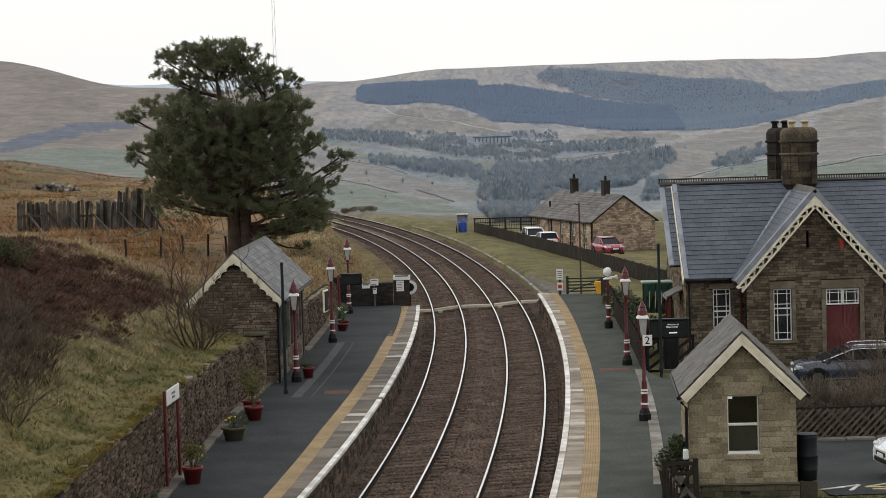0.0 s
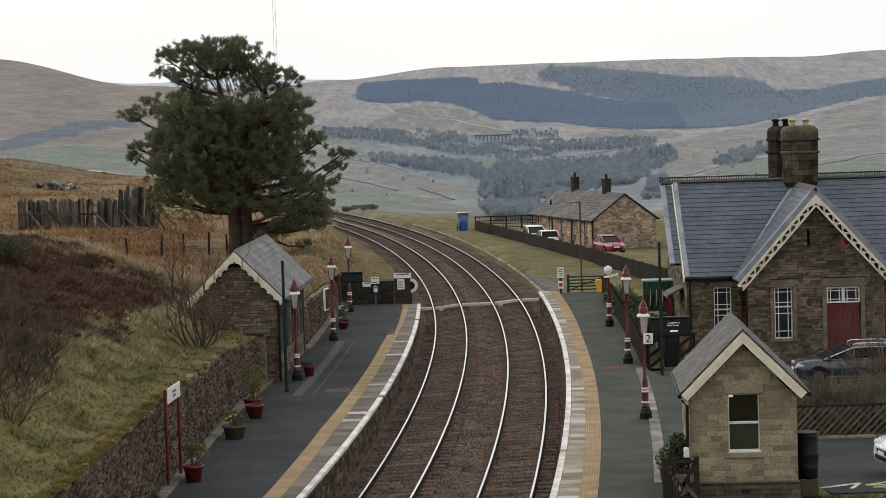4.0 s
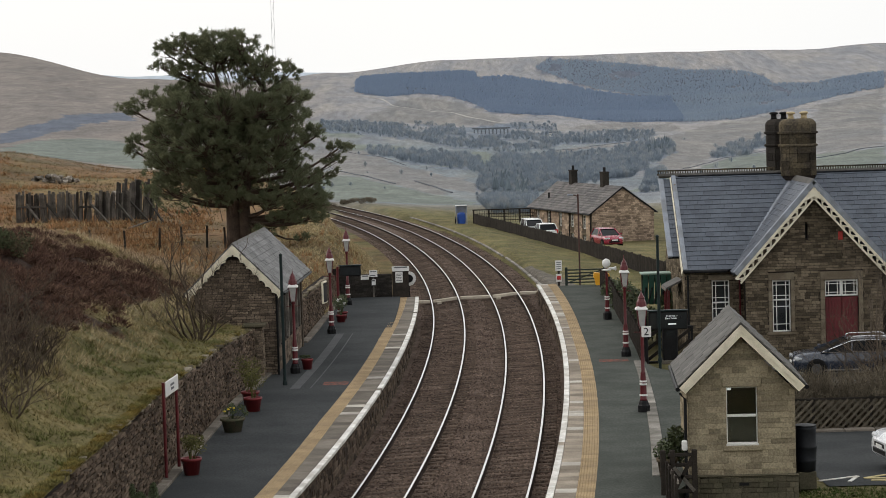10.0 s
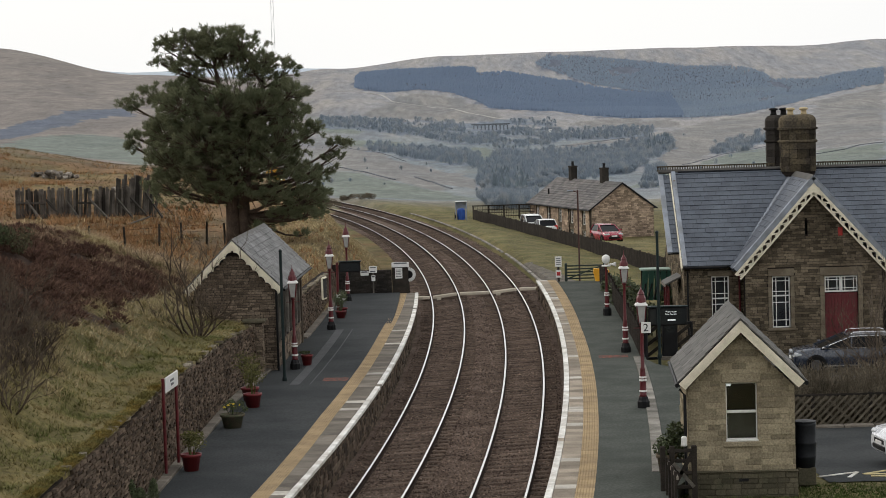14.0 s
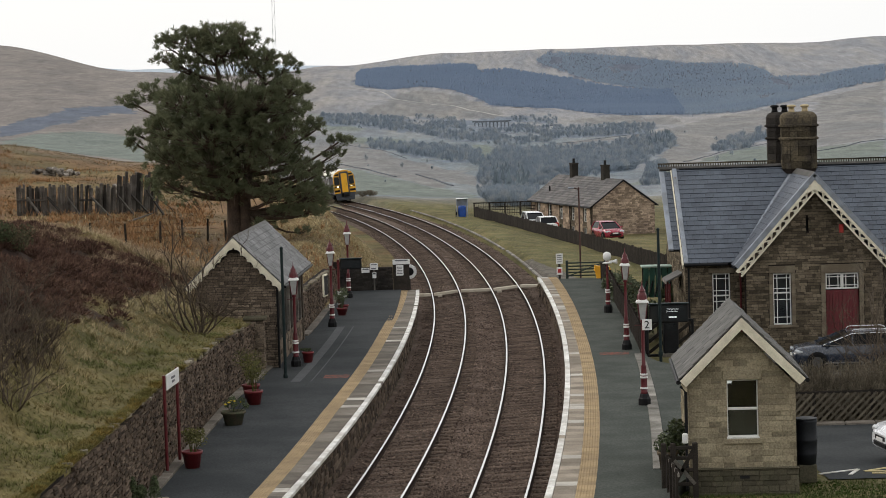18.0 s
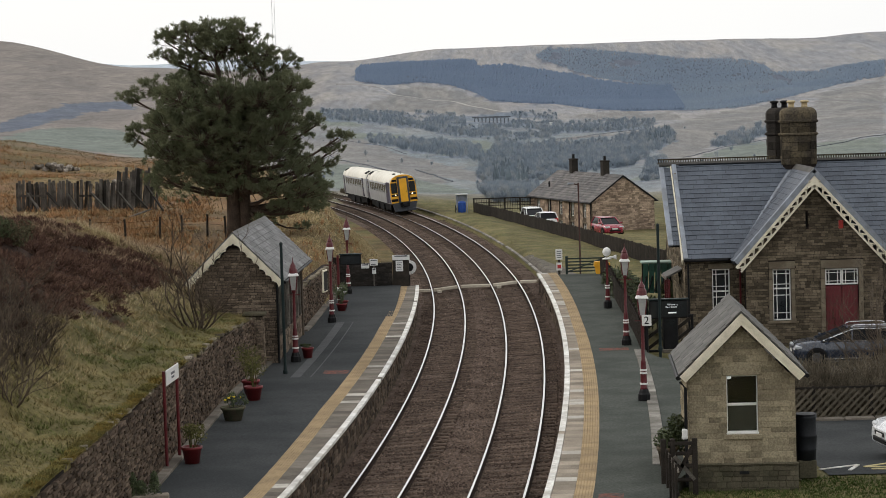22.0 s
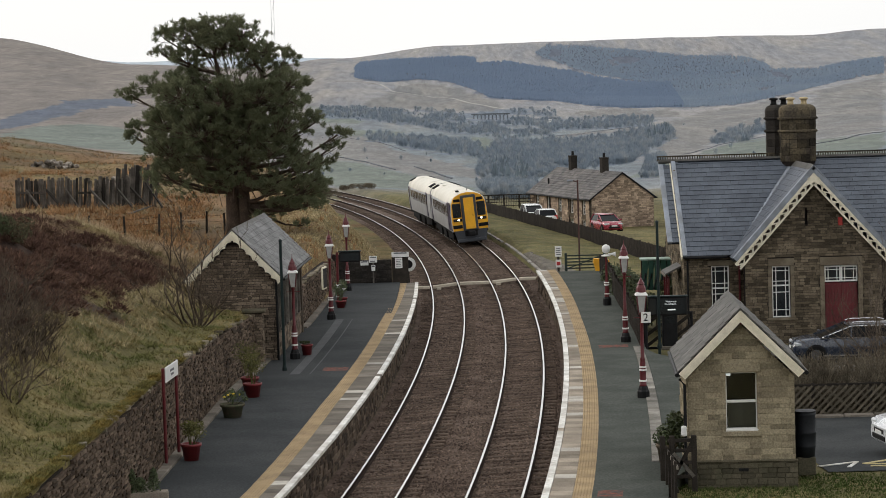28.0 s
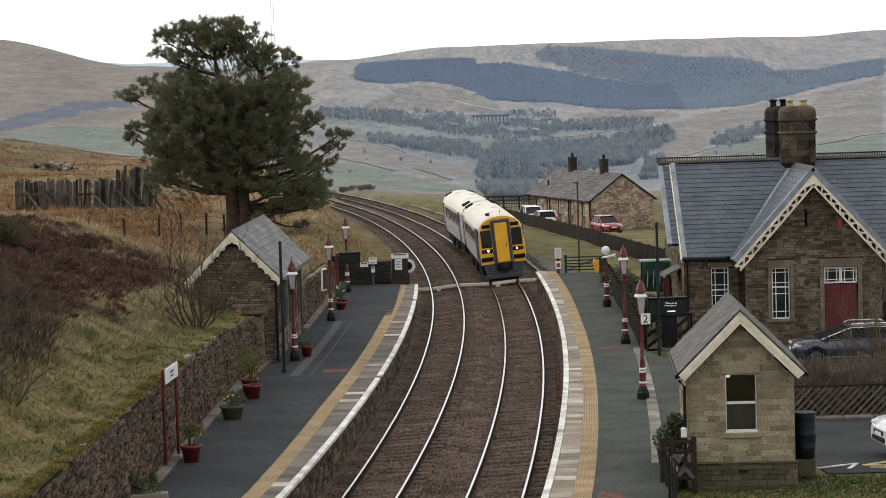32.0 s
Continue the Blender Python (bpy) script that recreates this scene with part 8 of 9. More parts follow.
def heather_bushes(n, seed):
    """Low rounded bushes of wiry sprigs with dark gaps between them."""
    rnd = random.Random(seed)
    spot = bank_spot(2.3, 13.5, 49, 104, is_heath)
    vs, fs = [], []
    for _ in range(n):
        p = spot(rnd)
        if p is None:
            continue
        x, y = p
        z = ground_z(x, y)
        R = rnd.uniform(0.22, 0.55) * (1 + 0.3 * noise.noise(Vector((x / 2, y / 2, 1))))
        for k in range(130):
            a, e = rnd.uniform(0, 6.283), rnd.random() ** 0.7 * 1.45
            d = Vector((math.sin(e) * math.cos(a), math.sin(e) * math.sin(a), math.cos(e) * 0.8 + 0.1))
            q = Vector((x, y, z)) + d * R * rnd.uniform(0.5, 0.75)
            tip = Vector((x, y, z)) + d * R * rnd.uniform(0.8, 1.02) + Vector((rnd.gauss(0, .05), rnd.gauss(0, .05), rnd.gauss(0, .04)))
            w = d.cross(Vector((rnd.gauss(0, 1), rnd.gauss(0, 1), rnd.gauss(0, 1)))).normalized() * rnd.uniform(0.012, 0.024)
            i = len(vs)
            vs += [tuple(q - w), tuple(q + w), tuple(tip)]
            fs.append((i, i + 1, i + 2))
    b = Build()
    b.v, b.f = vs, fs
    tagged(part("heather", b, M_HEATHER), "dark brown heather bushes covering the upper bank", "heather", kind="stuff")


heather_bushes(3400, 2)
scatter("heather_tips", "rust-brown dead heather sprigs", M_STEM, 2200, 12, bank_spot(2.2, 13, 50, 103, lambda x, y: cover_of(x, y, 80)[2] > 0.12 and noise.noise(Vector((x / 1.5, y / 1.5, 5))) > 0), 5, 0.3, 0.012, 0.9, "heather", clump=1.0)
scatter("wall_moss", "yellow mossy grass along the wall top", M_MOSS, 5000, 3, bank_spot(0.22, 0.55, 42, 62), 6, 0.08, 0.011, 1.2, clump=0.8)
scatter("overhanging_moss", "golden moss hanging over the wall edge", M_MOSS, 4200, 13, bank_spot(0.14, 0.4, 42, 84, lambda x, y: noise.noise(Vector((0, y / 0.8, 1))) > -0.3 + 0.4 * smooth01(54, 70, y)), 8, 0.1, 0.012, 1.6)
scatter("pale_bank_grass", "bleached tufts among the bank turf", M_PALEGRASS, 22000, 15, bank_spot(2.0, 9, 44, 106, lambda x, y: noise.fractal(Vector((x / 1.6, y / 1.6, 7)), 1, 2, 3) > 0.02 - 0.5 * smooth01(64, 80, y) and not is_heath(x, y)), 6, 0.2, 0.009, 1.4, clump=1.8)
scatter("bramble_tangle", "dark tangle of leafless brambles on the bank", M_BRAMBLE, 1600, 16, bank_spot(3.0, 9, 51, 64, lambda x, y: x < -0.168 * y - 0.5 * noise.noise(Vector((x / 1.2, y / 1.2, 2))) - 0.2), 6, 0.6, 0.012, 1.2, "brambles", clump=0.9)
scatter("scrub", "tan leafless scrub beside the shelter", M_SCRUB, 4000, 17, bank_spot(3.0, 9, 84, 108, lambda x, y: noise.noise(Vector((x / 1.8, y / 3, 2))) > -0.05), 7, 0.36, 0.012, 1.5, "scrub", clump=1.2)


def field_spot(rnd):
    y = 96 + 190 * rnd.random() ** 1.5
    x = -0.21 * y + (0.21 * y - 5.0) * rnd.random()
    o = offset_of(x, y)
    if o > -5.2 or (o > -16 and rnd.random() < 0.85):
        return None
    return x, y


scatter("moor_grass", "rust-brown dead moor grass across the field", M_STRAW, 34000, 4, lambda rnd: (lambda p: p if p and p[1] > 108 and noise.fractal(Vector((p[0] / 8, p[1] / 11, 3)), 1, 2, 3) < 0.12 - 0.45 * smooth01(148, 165, p[1]) else None)(field_spot(rnd)), 6, 0.34, 0.02, 0.8, clump=1.3)
scatter("pale_moor_grass", "bleached pale grass among the rust-brown", M_PALEGRASS, 14000, 24, lambda rnd: (lambda p: p if p and p[1] < 150 and noise.fractal(Vector((p[0] / 6, p[1] / 6, 9)), 1, 2, 3) > 0.02 else None)(field_spot(rnd)), 5, 0.3, 0.02, 0.8)
scatter("moor_turf", "green-brown tussocks among the dead grass", M_TURF, 30000, 14, lambda rnd: (lambda p: p if p and noise.noise(Vector((p[0] / 7, p[1] / 7, 3))) > -0.1 - 0.6 * smooth01(145, 160, p[1]) else None)(field_spot(rnd)), 4, 0.16, 0.02, 0.9)
scatter("bank_turf_far", "pale tussocks on the cutting side", M_PALEGRASS, 13000, 5, lambda rnd: (lambda y: (on_line(y - 40, rnd.uniform(-12.5, -4.9))[0], y))(100 + 110 * rnd.random()), 5, 0.16, 0.018, 0.9)


def verge_spot(rnd):
    y = 123 + 130 * rnd.random() ** 1.3
    o = rnd.uniform(4.6, 13)
    return on_line(y - 40, o)[0], y


scatter("verge_grass", "short green-gold grass beside the line", M_VERGE, 9000, 6, verge_spot, 4, 0.05, 0.012, 1.8)
M_LAWN = mat("lawn_grass", (0.05, 0.075, 0.02), 0.9, tint=(0.08, 0.095, 0.032), var=0.3, scale=0.9, fine=6, piece=0.3, bump=0)
scatter("lawn", "short green grass round the hut", M_LAWN, 10000, 7, lambda rnd: (rnd.uniform(5.6, 12.5), rnd.uniform(46, 57.4)), 4, 0.09, 0.014, 0.8)


def ballast_stones():
    rnd = random.Random(9)
    vs, fs = [], []
    for i in range(84000):
        s = 10 + 150 * rnd.random() ** 1.6
        o = rnd.uniform(-3.05, 3.05)
        if s > 78:
            o *= 1.2
        if min(abs(abs(o) - (TRACK_R + e * HALF)) for e in (-1, 1)) < 0.1:
            continue
        inside = abs(abs(o) - TRACK_R) < HALF + 0.45
        x, y, z, h = on_line(s, o)
        near = (s - 8.0) / 0.7
        if inside and abs(near - round(near)) < 0.2 and rnd.random() < 0.6:
            continue
        up = CANT * min(max((abs(o) if o > 0 else 0) - 0.9, 0) / 1.5, 1) if o > 0 else CANT * min(max(o + 2.4, 0) / 1.5, 1)
        r = rnd.uniform(0.018, 0.046)
        z += -0.168 + up * 0.9 + r * 0.4
        k = len(vs)
        a = rnd.uniform(0, 6.28)
        for q in range(4):
            e = a + q * 1.5708 + rnd.uniform(-0.3, 0.3)
            rr = r * rnd.uniform(0.8, 1.3)
            vs.append((x + rr * math.cos(e), y + rr * math.sin(e), z + rnd.uniform(-0.3, 0.3) * r))
        vs += [(x, y, z + r * 0.9), (x, y, z - r * 0.9)]
        fs += [(k + q, k + (q + 1) % 4, k + 4) for q in range(4)]
    b = Build()
    b.v, b.f = vs, fs
    tagged(part("ballast_stones", b, M_STONES), "loose angular ballast stones between the rails", "ballast", kind="stuff")


ballast_stones()


# ---- old snow fence, wire fence and cairns on the moor ----
M_SNOWFENCE = mat("bleached_old_sleeper", (0.1, 0.09, 0.078), 0.9, tint=(0.055, 0.048, 0.042), var=0.3, scale=1.5, fine=15, piece=0.65)


def snow_fence():
    t = thing("snow_fence", "leaning grey sleeper-built snow fence, partly collapsed", "fence")
    rnd = random.Random(14)
    me = Build().cbox((0, 0, 1.15), (0.2, 0.09, 2.3), 0.025).mesh("upright_sleeper", M_SNOWFENCE)
    segs = [((-28.2, 149.5), (-24.0, 148.0), 0.0, 1.0), ((-24.0, 148.0), (-20.8, 150.5), 0.05, 1.0), ((-21.9, 151.0), (-19.3, 152.0), 0.1, 1.3)]
    for (x0, y0), (x1, y1), lean, sc in segs:
        L = math.hypot(x1 - x0, y1 - y0)
        n = int(L / 0.16)
        a = math.atan2(y1 - y0, x1 - x0)
        for i in range(n):
            f = i / n
            if rnd.random() < 0.02:
                continue
            x, y = x0 + (x1 - x0) * f, y0 + (y1 - y0) * f
            o = part("upright_sleeper", me, None, t)
            o.matrix_basis = Matrix.Translation((x, y, ground_z(x, y) - 0.15)) @ Matrix.Rotation(a, 4, "Z") @ Matrix.Rotation(lean + rnd.uniform(-0.06, 0.06), 4, "Y") @ Matrix.Rotation(rnd.uniform(-0.1, 0.1), 4, "X") @ Matrix.Diagonal((rnd.uniform(0.75, 1.05), 1, sc * rnd.uniform(0.84, 0.98), 1))
        for i in range(max(2, int(L / 1.4))):
            f = (i + 0.5) / max(2, int(L / 1.4))
            x, y = x0 + (x1 - x0) * f, y0 + (y1 - y0) * f
            z = ground_z(x, y)
            part("prop", Build().beam((x, y - 0.1, z + 1.2 * sc), (x + rnd.uniform(0.9, 1.7), y - 1.3, ground_z(x, y - 1.3) - 0.05), 0.13, 0.13, 0.015), M_SNOWFENCE, t)
        z0, z1 = ground_z(x0, y0) + 1.0, ground_z(x1, y1) + 1.0
        part("rail", Build().beam((x0, y0 - 0.1, z0), (x0 + (x1 - x0) * 0.5, y0 + (y1 - y0) * 0.5 - 0.1, (z0 + z1) / 2), 0.1, 0.14, 0.01), M_SNOWFENCE, t)
    part("fallen_pole", Build().tube([on_ground(-20.0, 143.0, 0.1), on_ground(-18.7, 144.5, 0.75)], [0.07, 0.05], 6), M_GREYWOOD, t)


snow_fence()


def wire_fence():
    t = thing("wire_fence", "old wire fence on thin dark posts across the moor", "fence")
    pts = [(-24.5, 126), (-22.3, 126), (-20.0, 127), (-18.1, 128), (-16.3, 129), (-15.1, 130), (-13.8, 131), (-12.9, 133)]
    for i, (x, y) in enumerate(pts):
        z = ground_z(x, y)
        part("post", Build().tube([(x, y, z - 0.2), (x + 0.05 * (-1) ** i, y, z + 1.25)], [0.07, 0.06], 6), M_DARKWOOD, t)
    for (x0, y0), (x1, y1) in zip(pts[:-1], pts[1:]):
        for h in (0.35, 0.7, 1.05):
            part("wire", Build().tube([(x0, y0, ground_z(x0, y0) + h), (x1, y1, ground_z(x1, y1) + h)], [0.008, 0.008], 3), M_RUST, t)


wire_fence()


M_HEAPSTONE = mat("lichened_field_stone", (0.25, 0.225, 0.195), 0.9, tint=(0.1, 0.085, 0.07), var=0.35, scale=2.0, fine=14, piece=0.6)


def heap(at, w, n, seed):
    rnd = random.Random(seed)
    t = thing("stone_heap", "dark heap of tumbled stones on the moor", "stones", on_ground(*at), group="stone heaps")
    me = unit_block(M_HEAPSTONE, 0.16)
    for i in range(n):
        x = rnd.gauss(0, w * 0.4)
        h = max(0, 0.7 * (1 - abs(x) / w)) * rnd.random()
        o = part("stone", me, None, t)
        o.matrix_basis = pose(x, rnd.uniform(-0.5, 0.5), 0.1 + h, rnd.uniform(-30, 30), rnd.uniform(-30, 30), rnd.uniform(0, 90)) @ Matrix.Diagonal((rnd.uniform(0.3, 0.65), rnd.uniform(0.3, 0.5), rnd.uniform(0.2, 0.4), 1))


heap((-36.6, 211), 2.8, 42, 1)
heap((-25.6, 176), 1.1, 16, 2)


# ---- distance: plantations, bare woods, walls, viaduct, farms ----
def conifers(name, label, polys, n, d0, d1, tall, seed, slim=1.0, wood=None, open_at=None):
    rnd = random.Random(seed)
    polys = parcels(*polys)
    lo, hi = min(x for p in polys for x, _ in p), max(x for p in polys for x, _ in p)
    vs, fs, got, tries = [], [], 0, 0
    while got < n and tries < n * 14:
        tries += 1
        px = rnd.uniform(lo, hi)
        d = d0 * (d1 / d0) ** rnd.random()
        x, y = d * (px - 784) / FOC, d
        z = ground_z(x, y)
        u, v = seen_px(x, y, z)
        if not any(inside(p, u, v) for p in polys) or (open_at is not None and noise.fractal(Vector((x / 60, y / 260, 8)), 1, 2, 4) > open_at):
            continue
        got += 1
        h, r = tall * rnd.uniform(0.7, 1.15), tall * rnd.uniform(0.38, 0.6) * slim
        for base, top, rr in ((0.0, 0.62, 1.0), (0.35, 1.0, 0.68)):
            k = len(vs)
            a = rnd.uniform(0, 6)
            vs += [(x + r * rr * math.cos(a + q * 1.2566), y + r * rr * math.sin(a + q * 1.2566), z + h * base) for q in range(5)] + [(x, y, z + h * top)]
            fs += [(k + q, k + (q + 1) % 5, k + 5) for q in range(5)]
    b = Build()
    b.v, b.f = vs, fs
    return tagged(part(name, b, wood or M_FARPINE), label, "forest", kind="stuff")


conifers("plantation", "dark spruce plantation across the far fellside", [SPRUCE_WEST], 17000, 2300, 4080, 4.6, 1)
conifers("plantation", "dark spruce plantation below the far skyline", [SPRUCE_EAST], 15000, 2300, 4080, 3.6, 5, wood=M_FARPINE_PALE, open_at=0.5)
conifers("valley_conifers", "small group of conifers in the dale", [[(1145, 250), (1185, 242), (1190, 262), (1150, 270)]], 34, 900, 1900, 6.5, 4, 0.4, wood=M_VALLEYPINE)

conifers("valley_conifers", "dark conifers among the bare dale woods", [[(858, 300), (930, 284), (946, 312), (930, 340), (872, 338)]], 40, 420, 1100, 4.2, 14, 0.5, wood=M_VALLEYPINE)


def bare_tree_fan(b, p, h, rnd, blades):
    """One leafless tree: a rounded spray of upswept twigs."""
    x, y, z = p
    r = h * rnd.uniform(0.42, 0.68)
    for _ in range(blades):
        a, e = rnd.uniform(0, 6.283), math.sqrt(rnd.random())
        q = Vector((x + 0.3 * r * e * math.cos(a), y + 0.3 * r * e * math.sin(a), z + h * rnd.uniform(-0.1, 0.45)))
        tip = Vector((x + r * e * math.cos(a), y + r * e * math.sin(a), z + h * (0.35 + 0.65 * math.sqrt(1 - e * e * 0.9) * rnd.uniform(0.6, 1.0))))
        w = h * rnd.uniform(0.012, 0.03)
        u = Vector((math.cos(a + 1.57), math.sin(a + 1.57), 0)) * w
        m = q.lerp(tip, 0.55)
        b.add([q, m - u, tip, m + u], [(0, 1, 2, 3)])


def bare_woods():
    rnd = random.Random(77)
    b, edge = Build(), Build()
    got = tries = 0
    while got < 6500 and tries < 90000:
        tries += 1
        px = rnd.uniform(560, 1400)
        d = 255 * (2700 / 255) ** rnd.random()
        x, y = d * (px - 784) / FOC, d
        z = ground_z(x, y)
        u, v = seen_px(x, y, z)
        ok = any(inside(p, u, v) for p in WOOD_P)
        if not ok and not (rnd.random() < 0.0022 and 215 < v < 330):
            continue
        gap = noise.fractal(Vector((x / 45, y / 80, 4)), 1, 2, 2)
        if (ok and gap < (-0.02 if d < 1100 else -0.12) and rnd.random() < 0.88) or (826 < px < 908 and v < 238):
            continue
        got += 1
        h = rnd.uniform(2.0, 6.3) * (1 if ok else 0.7) * (0.3 + 0.7 * smooth01(260, 1300, d))
        bare_tree_fan(edge if rnd.random() < 0.3 else b, (x, y, z), h, rnd, 80 if d < 950 else 46)
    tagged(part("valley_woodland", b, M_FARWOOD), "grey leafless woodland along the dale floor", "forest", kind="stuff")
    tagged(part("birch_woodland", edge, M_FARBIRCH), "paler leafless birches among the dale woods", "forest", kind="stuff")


bare_woods()


def far_point(px, y, d0=380, d1=4000):
    """The place on the dale's ground that shows at a view point."""
    want = lean_y(px, y)
    best, at = 1e9, None
    for d in np.exp(np.linspace(math.log(d0), math.log(d1), 240)):
        x, yy = d * (px - 784) / FOC, d
        z = ground_z(x, yy)
        e = abs(seen_px(x, yy, z)[1] - want)
        if e < best:
            best, at = e, (x, yy, z)
    return at


def field_wall(pts, high=0.6):
    t = thing("field_wall", "thin grey drystone wall across the dale pasture", "wall", group="field walls")
    P = [far_point(*p) for p in pts]
    for a, c in zip(P[:-1], P[1:]):
        n = 14
        for i in range(n):
            f0, f1 = i / n, (i + 1) / n
            x0, y0, x1, y1 = a[0] + (c[0] - a[0]) * f0, a[1] + (c[1] - a[1]) * f0, a[0] + (c[0] - a[0]) * f1, a[1] + (c[1] - a[1]) * f1
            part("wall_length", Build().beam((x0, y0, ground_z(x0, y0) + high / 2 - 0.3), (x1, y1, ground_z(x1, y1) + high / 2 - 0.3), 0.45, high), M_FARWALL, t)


for pts in ([(585, 287), (640, 302), (700, 317)], [(735, 312), (770, 322), (800, 333)], [(600, 256), (660, 266), (720, 284)], [(960, 262), (1050, 250), (1150, 240)],
            [(1210, 290), (1290, 270), (1370, 256)], [(1440, 272), (1500, 262), (1568, 250)]):
    field_wall(pts)


def moor_track(pts):
    P = [Vector(far_point(*p)) for p in pts]
    b = Build()
    for a, c in zip(P[:-1], P[1:]):
        for i in range(6):
            u, w = a.lerp(c, i / 6), a.lerp(c, (i + 1) / 6)
            b.beam((u.x, u.y, ground_z(u.x, u.y) + 0.1), (w.x, w.y, ground_z(w.x, w.y) + 0.1), 3.4, 0.5)
    tagged(part("moor_road", b, M_PALETRACK), "pale unfenced road climbing the far fellside", "road", kind="structure")


M_PALETRACK = mat("pale_road", (0.4, 0.385, 0.36), 0.9, var=0.15, scale=0.05, fine=0.5, bump=0)
moor_track([(600, 161), (650, 163), (680, 167), (705, 180), (760, 187), (810, 192), (850, 202), (895, 210)])


def viaduct():
    x0, y0, z0 = far_point(872, 229)
    t = thing("stone_viaduct", "distant dark stone viaduct with round arches", "viaduct", (x0, y0, z0 + 0.6))
    n, w, h = 9, 3.7, 5.0
    part("deck", Build().box((0, 0, h), (n * w + 5, 3, 1.2)), M_FARWALL, t)
    for i in range(n + 1):
        part("pier", Build().box(((i - n / 2) * w, 0, h / 2 - 1.5), (1.0, 2.6, h + 1)), M_FARWALL, t)
        if i < n:
            b = Build()
            for k in range(8):
                a0, a1 = math.pi * k / 8, math.pi * (k + 1) / 8
                c = (i + 0.5 - n / 2) * w
                r = (w - 1.0) / 2
                b.prism([(c + r * math.cos(a0), h - 2.2 + r * math.sin(a0)), (c + r * math.cos(a0), h - 0.5), (c + r * math.cos(a1), h - 0.5), (c + r * math.cos(a1), h - 2.2 + r * math.sin(a1))], Matrix.Translation((0, -1.6, 0)), 3.2)
            part("arch", b, M_FARWALL, t)


viaduct()


def farm(px, y, w, d, h, wall, label):
    x0, y0, z0 = far_point(px, y)
    t = thing("farm_building", label, "house", (x0, y0, z0 - 0.5), group="farms in the dale")
    part("wall", Build().box((0, 0, h / 2), (w, d, h)), wall, t)
    part("roof", Build().prism([(-d / 2 - 0.3, h), (d / 2 + 0.3, h), (0, h + d * 0.45)], Matrix.Translation((-w / 2, 0, 0)) @ Matrix.Rotation(-math.pi / 2, 4, "Z"), w), M_SLATE, t)
    for i in range(3):
        part("window", Build().box((-w / 3 + i * w / 3, -d / 2, h * 0.55), (w / 12, 0.1, h * 0.25)), M_GLASS_DARK, t)


farm(1110, 287, 4, 2.5, 1.5, M_SIGN, "long white farmhouse among trees in the dale")
farm(1073, 283, 5, 3, 1.6, M_DRESSED, "grey stone barn in the dale")
farm(977, 232, 3, 3, 3.4, M_SIGN, "small white cottage on the dale side")
t = thing("radio_mast", "faint tall lattice mast on the far hill", "mast", (-120.0, 1650.0, ground_z(-120.0, 1650.0)))
M_MAST = mat("pale_mast", (0.6, 0.6, 0.6), 0.6)
for dx in (-1.2, 1.2):
    part("leg", Build().tube([(dx, 0, -2), (dx * 0.7, 0, 125)], [0.16, 0.12], 4), M_MAST, t)
for k in range(12):
    part("brace", Build().tube([(-1.1, 0, k * 10), (1.1, 0, k * 10 + 10)], [0.08, 0.08], 3), M_MAST, t)


def crest_bush(x, y, w, h, seed):
    rnd = random.Random(seed)
    t = thing("gorse_bush", "low brown-green bush on the field's edge", "shrub", on_ground(x, y), group="crest bushes")
    b = Build()
    for k in range(7):
        leaf_clump(b, (rnd.uniform(-w, w) * 0.5, rnd.uniform(-0.6, 0.6), h * rnd.uniform(0.2, 0.5)), h * 0.42, 300, 0.06, rnd, 0.7)
    part("foliage", b, M_BUSH, t)


M_BUSH = mat("brown_green_bush", (0.135, 0.108, 0.08), 0.9, tint=(0.11, 0.098, 0.07), var=0.3, scale=0.7, fine=6, piece=0.35, bump=0)
for i, (px, d, w, h) in enumerate(((588, 262, 2.8, 1.2), (628, 270, 3.4, 1.1), (642, 272, 2.6, 1.2), (566, 256, 2.4, 1.3))):
    crest_bush((px - 784) / FOC * d, d, w, h, 90 + i)


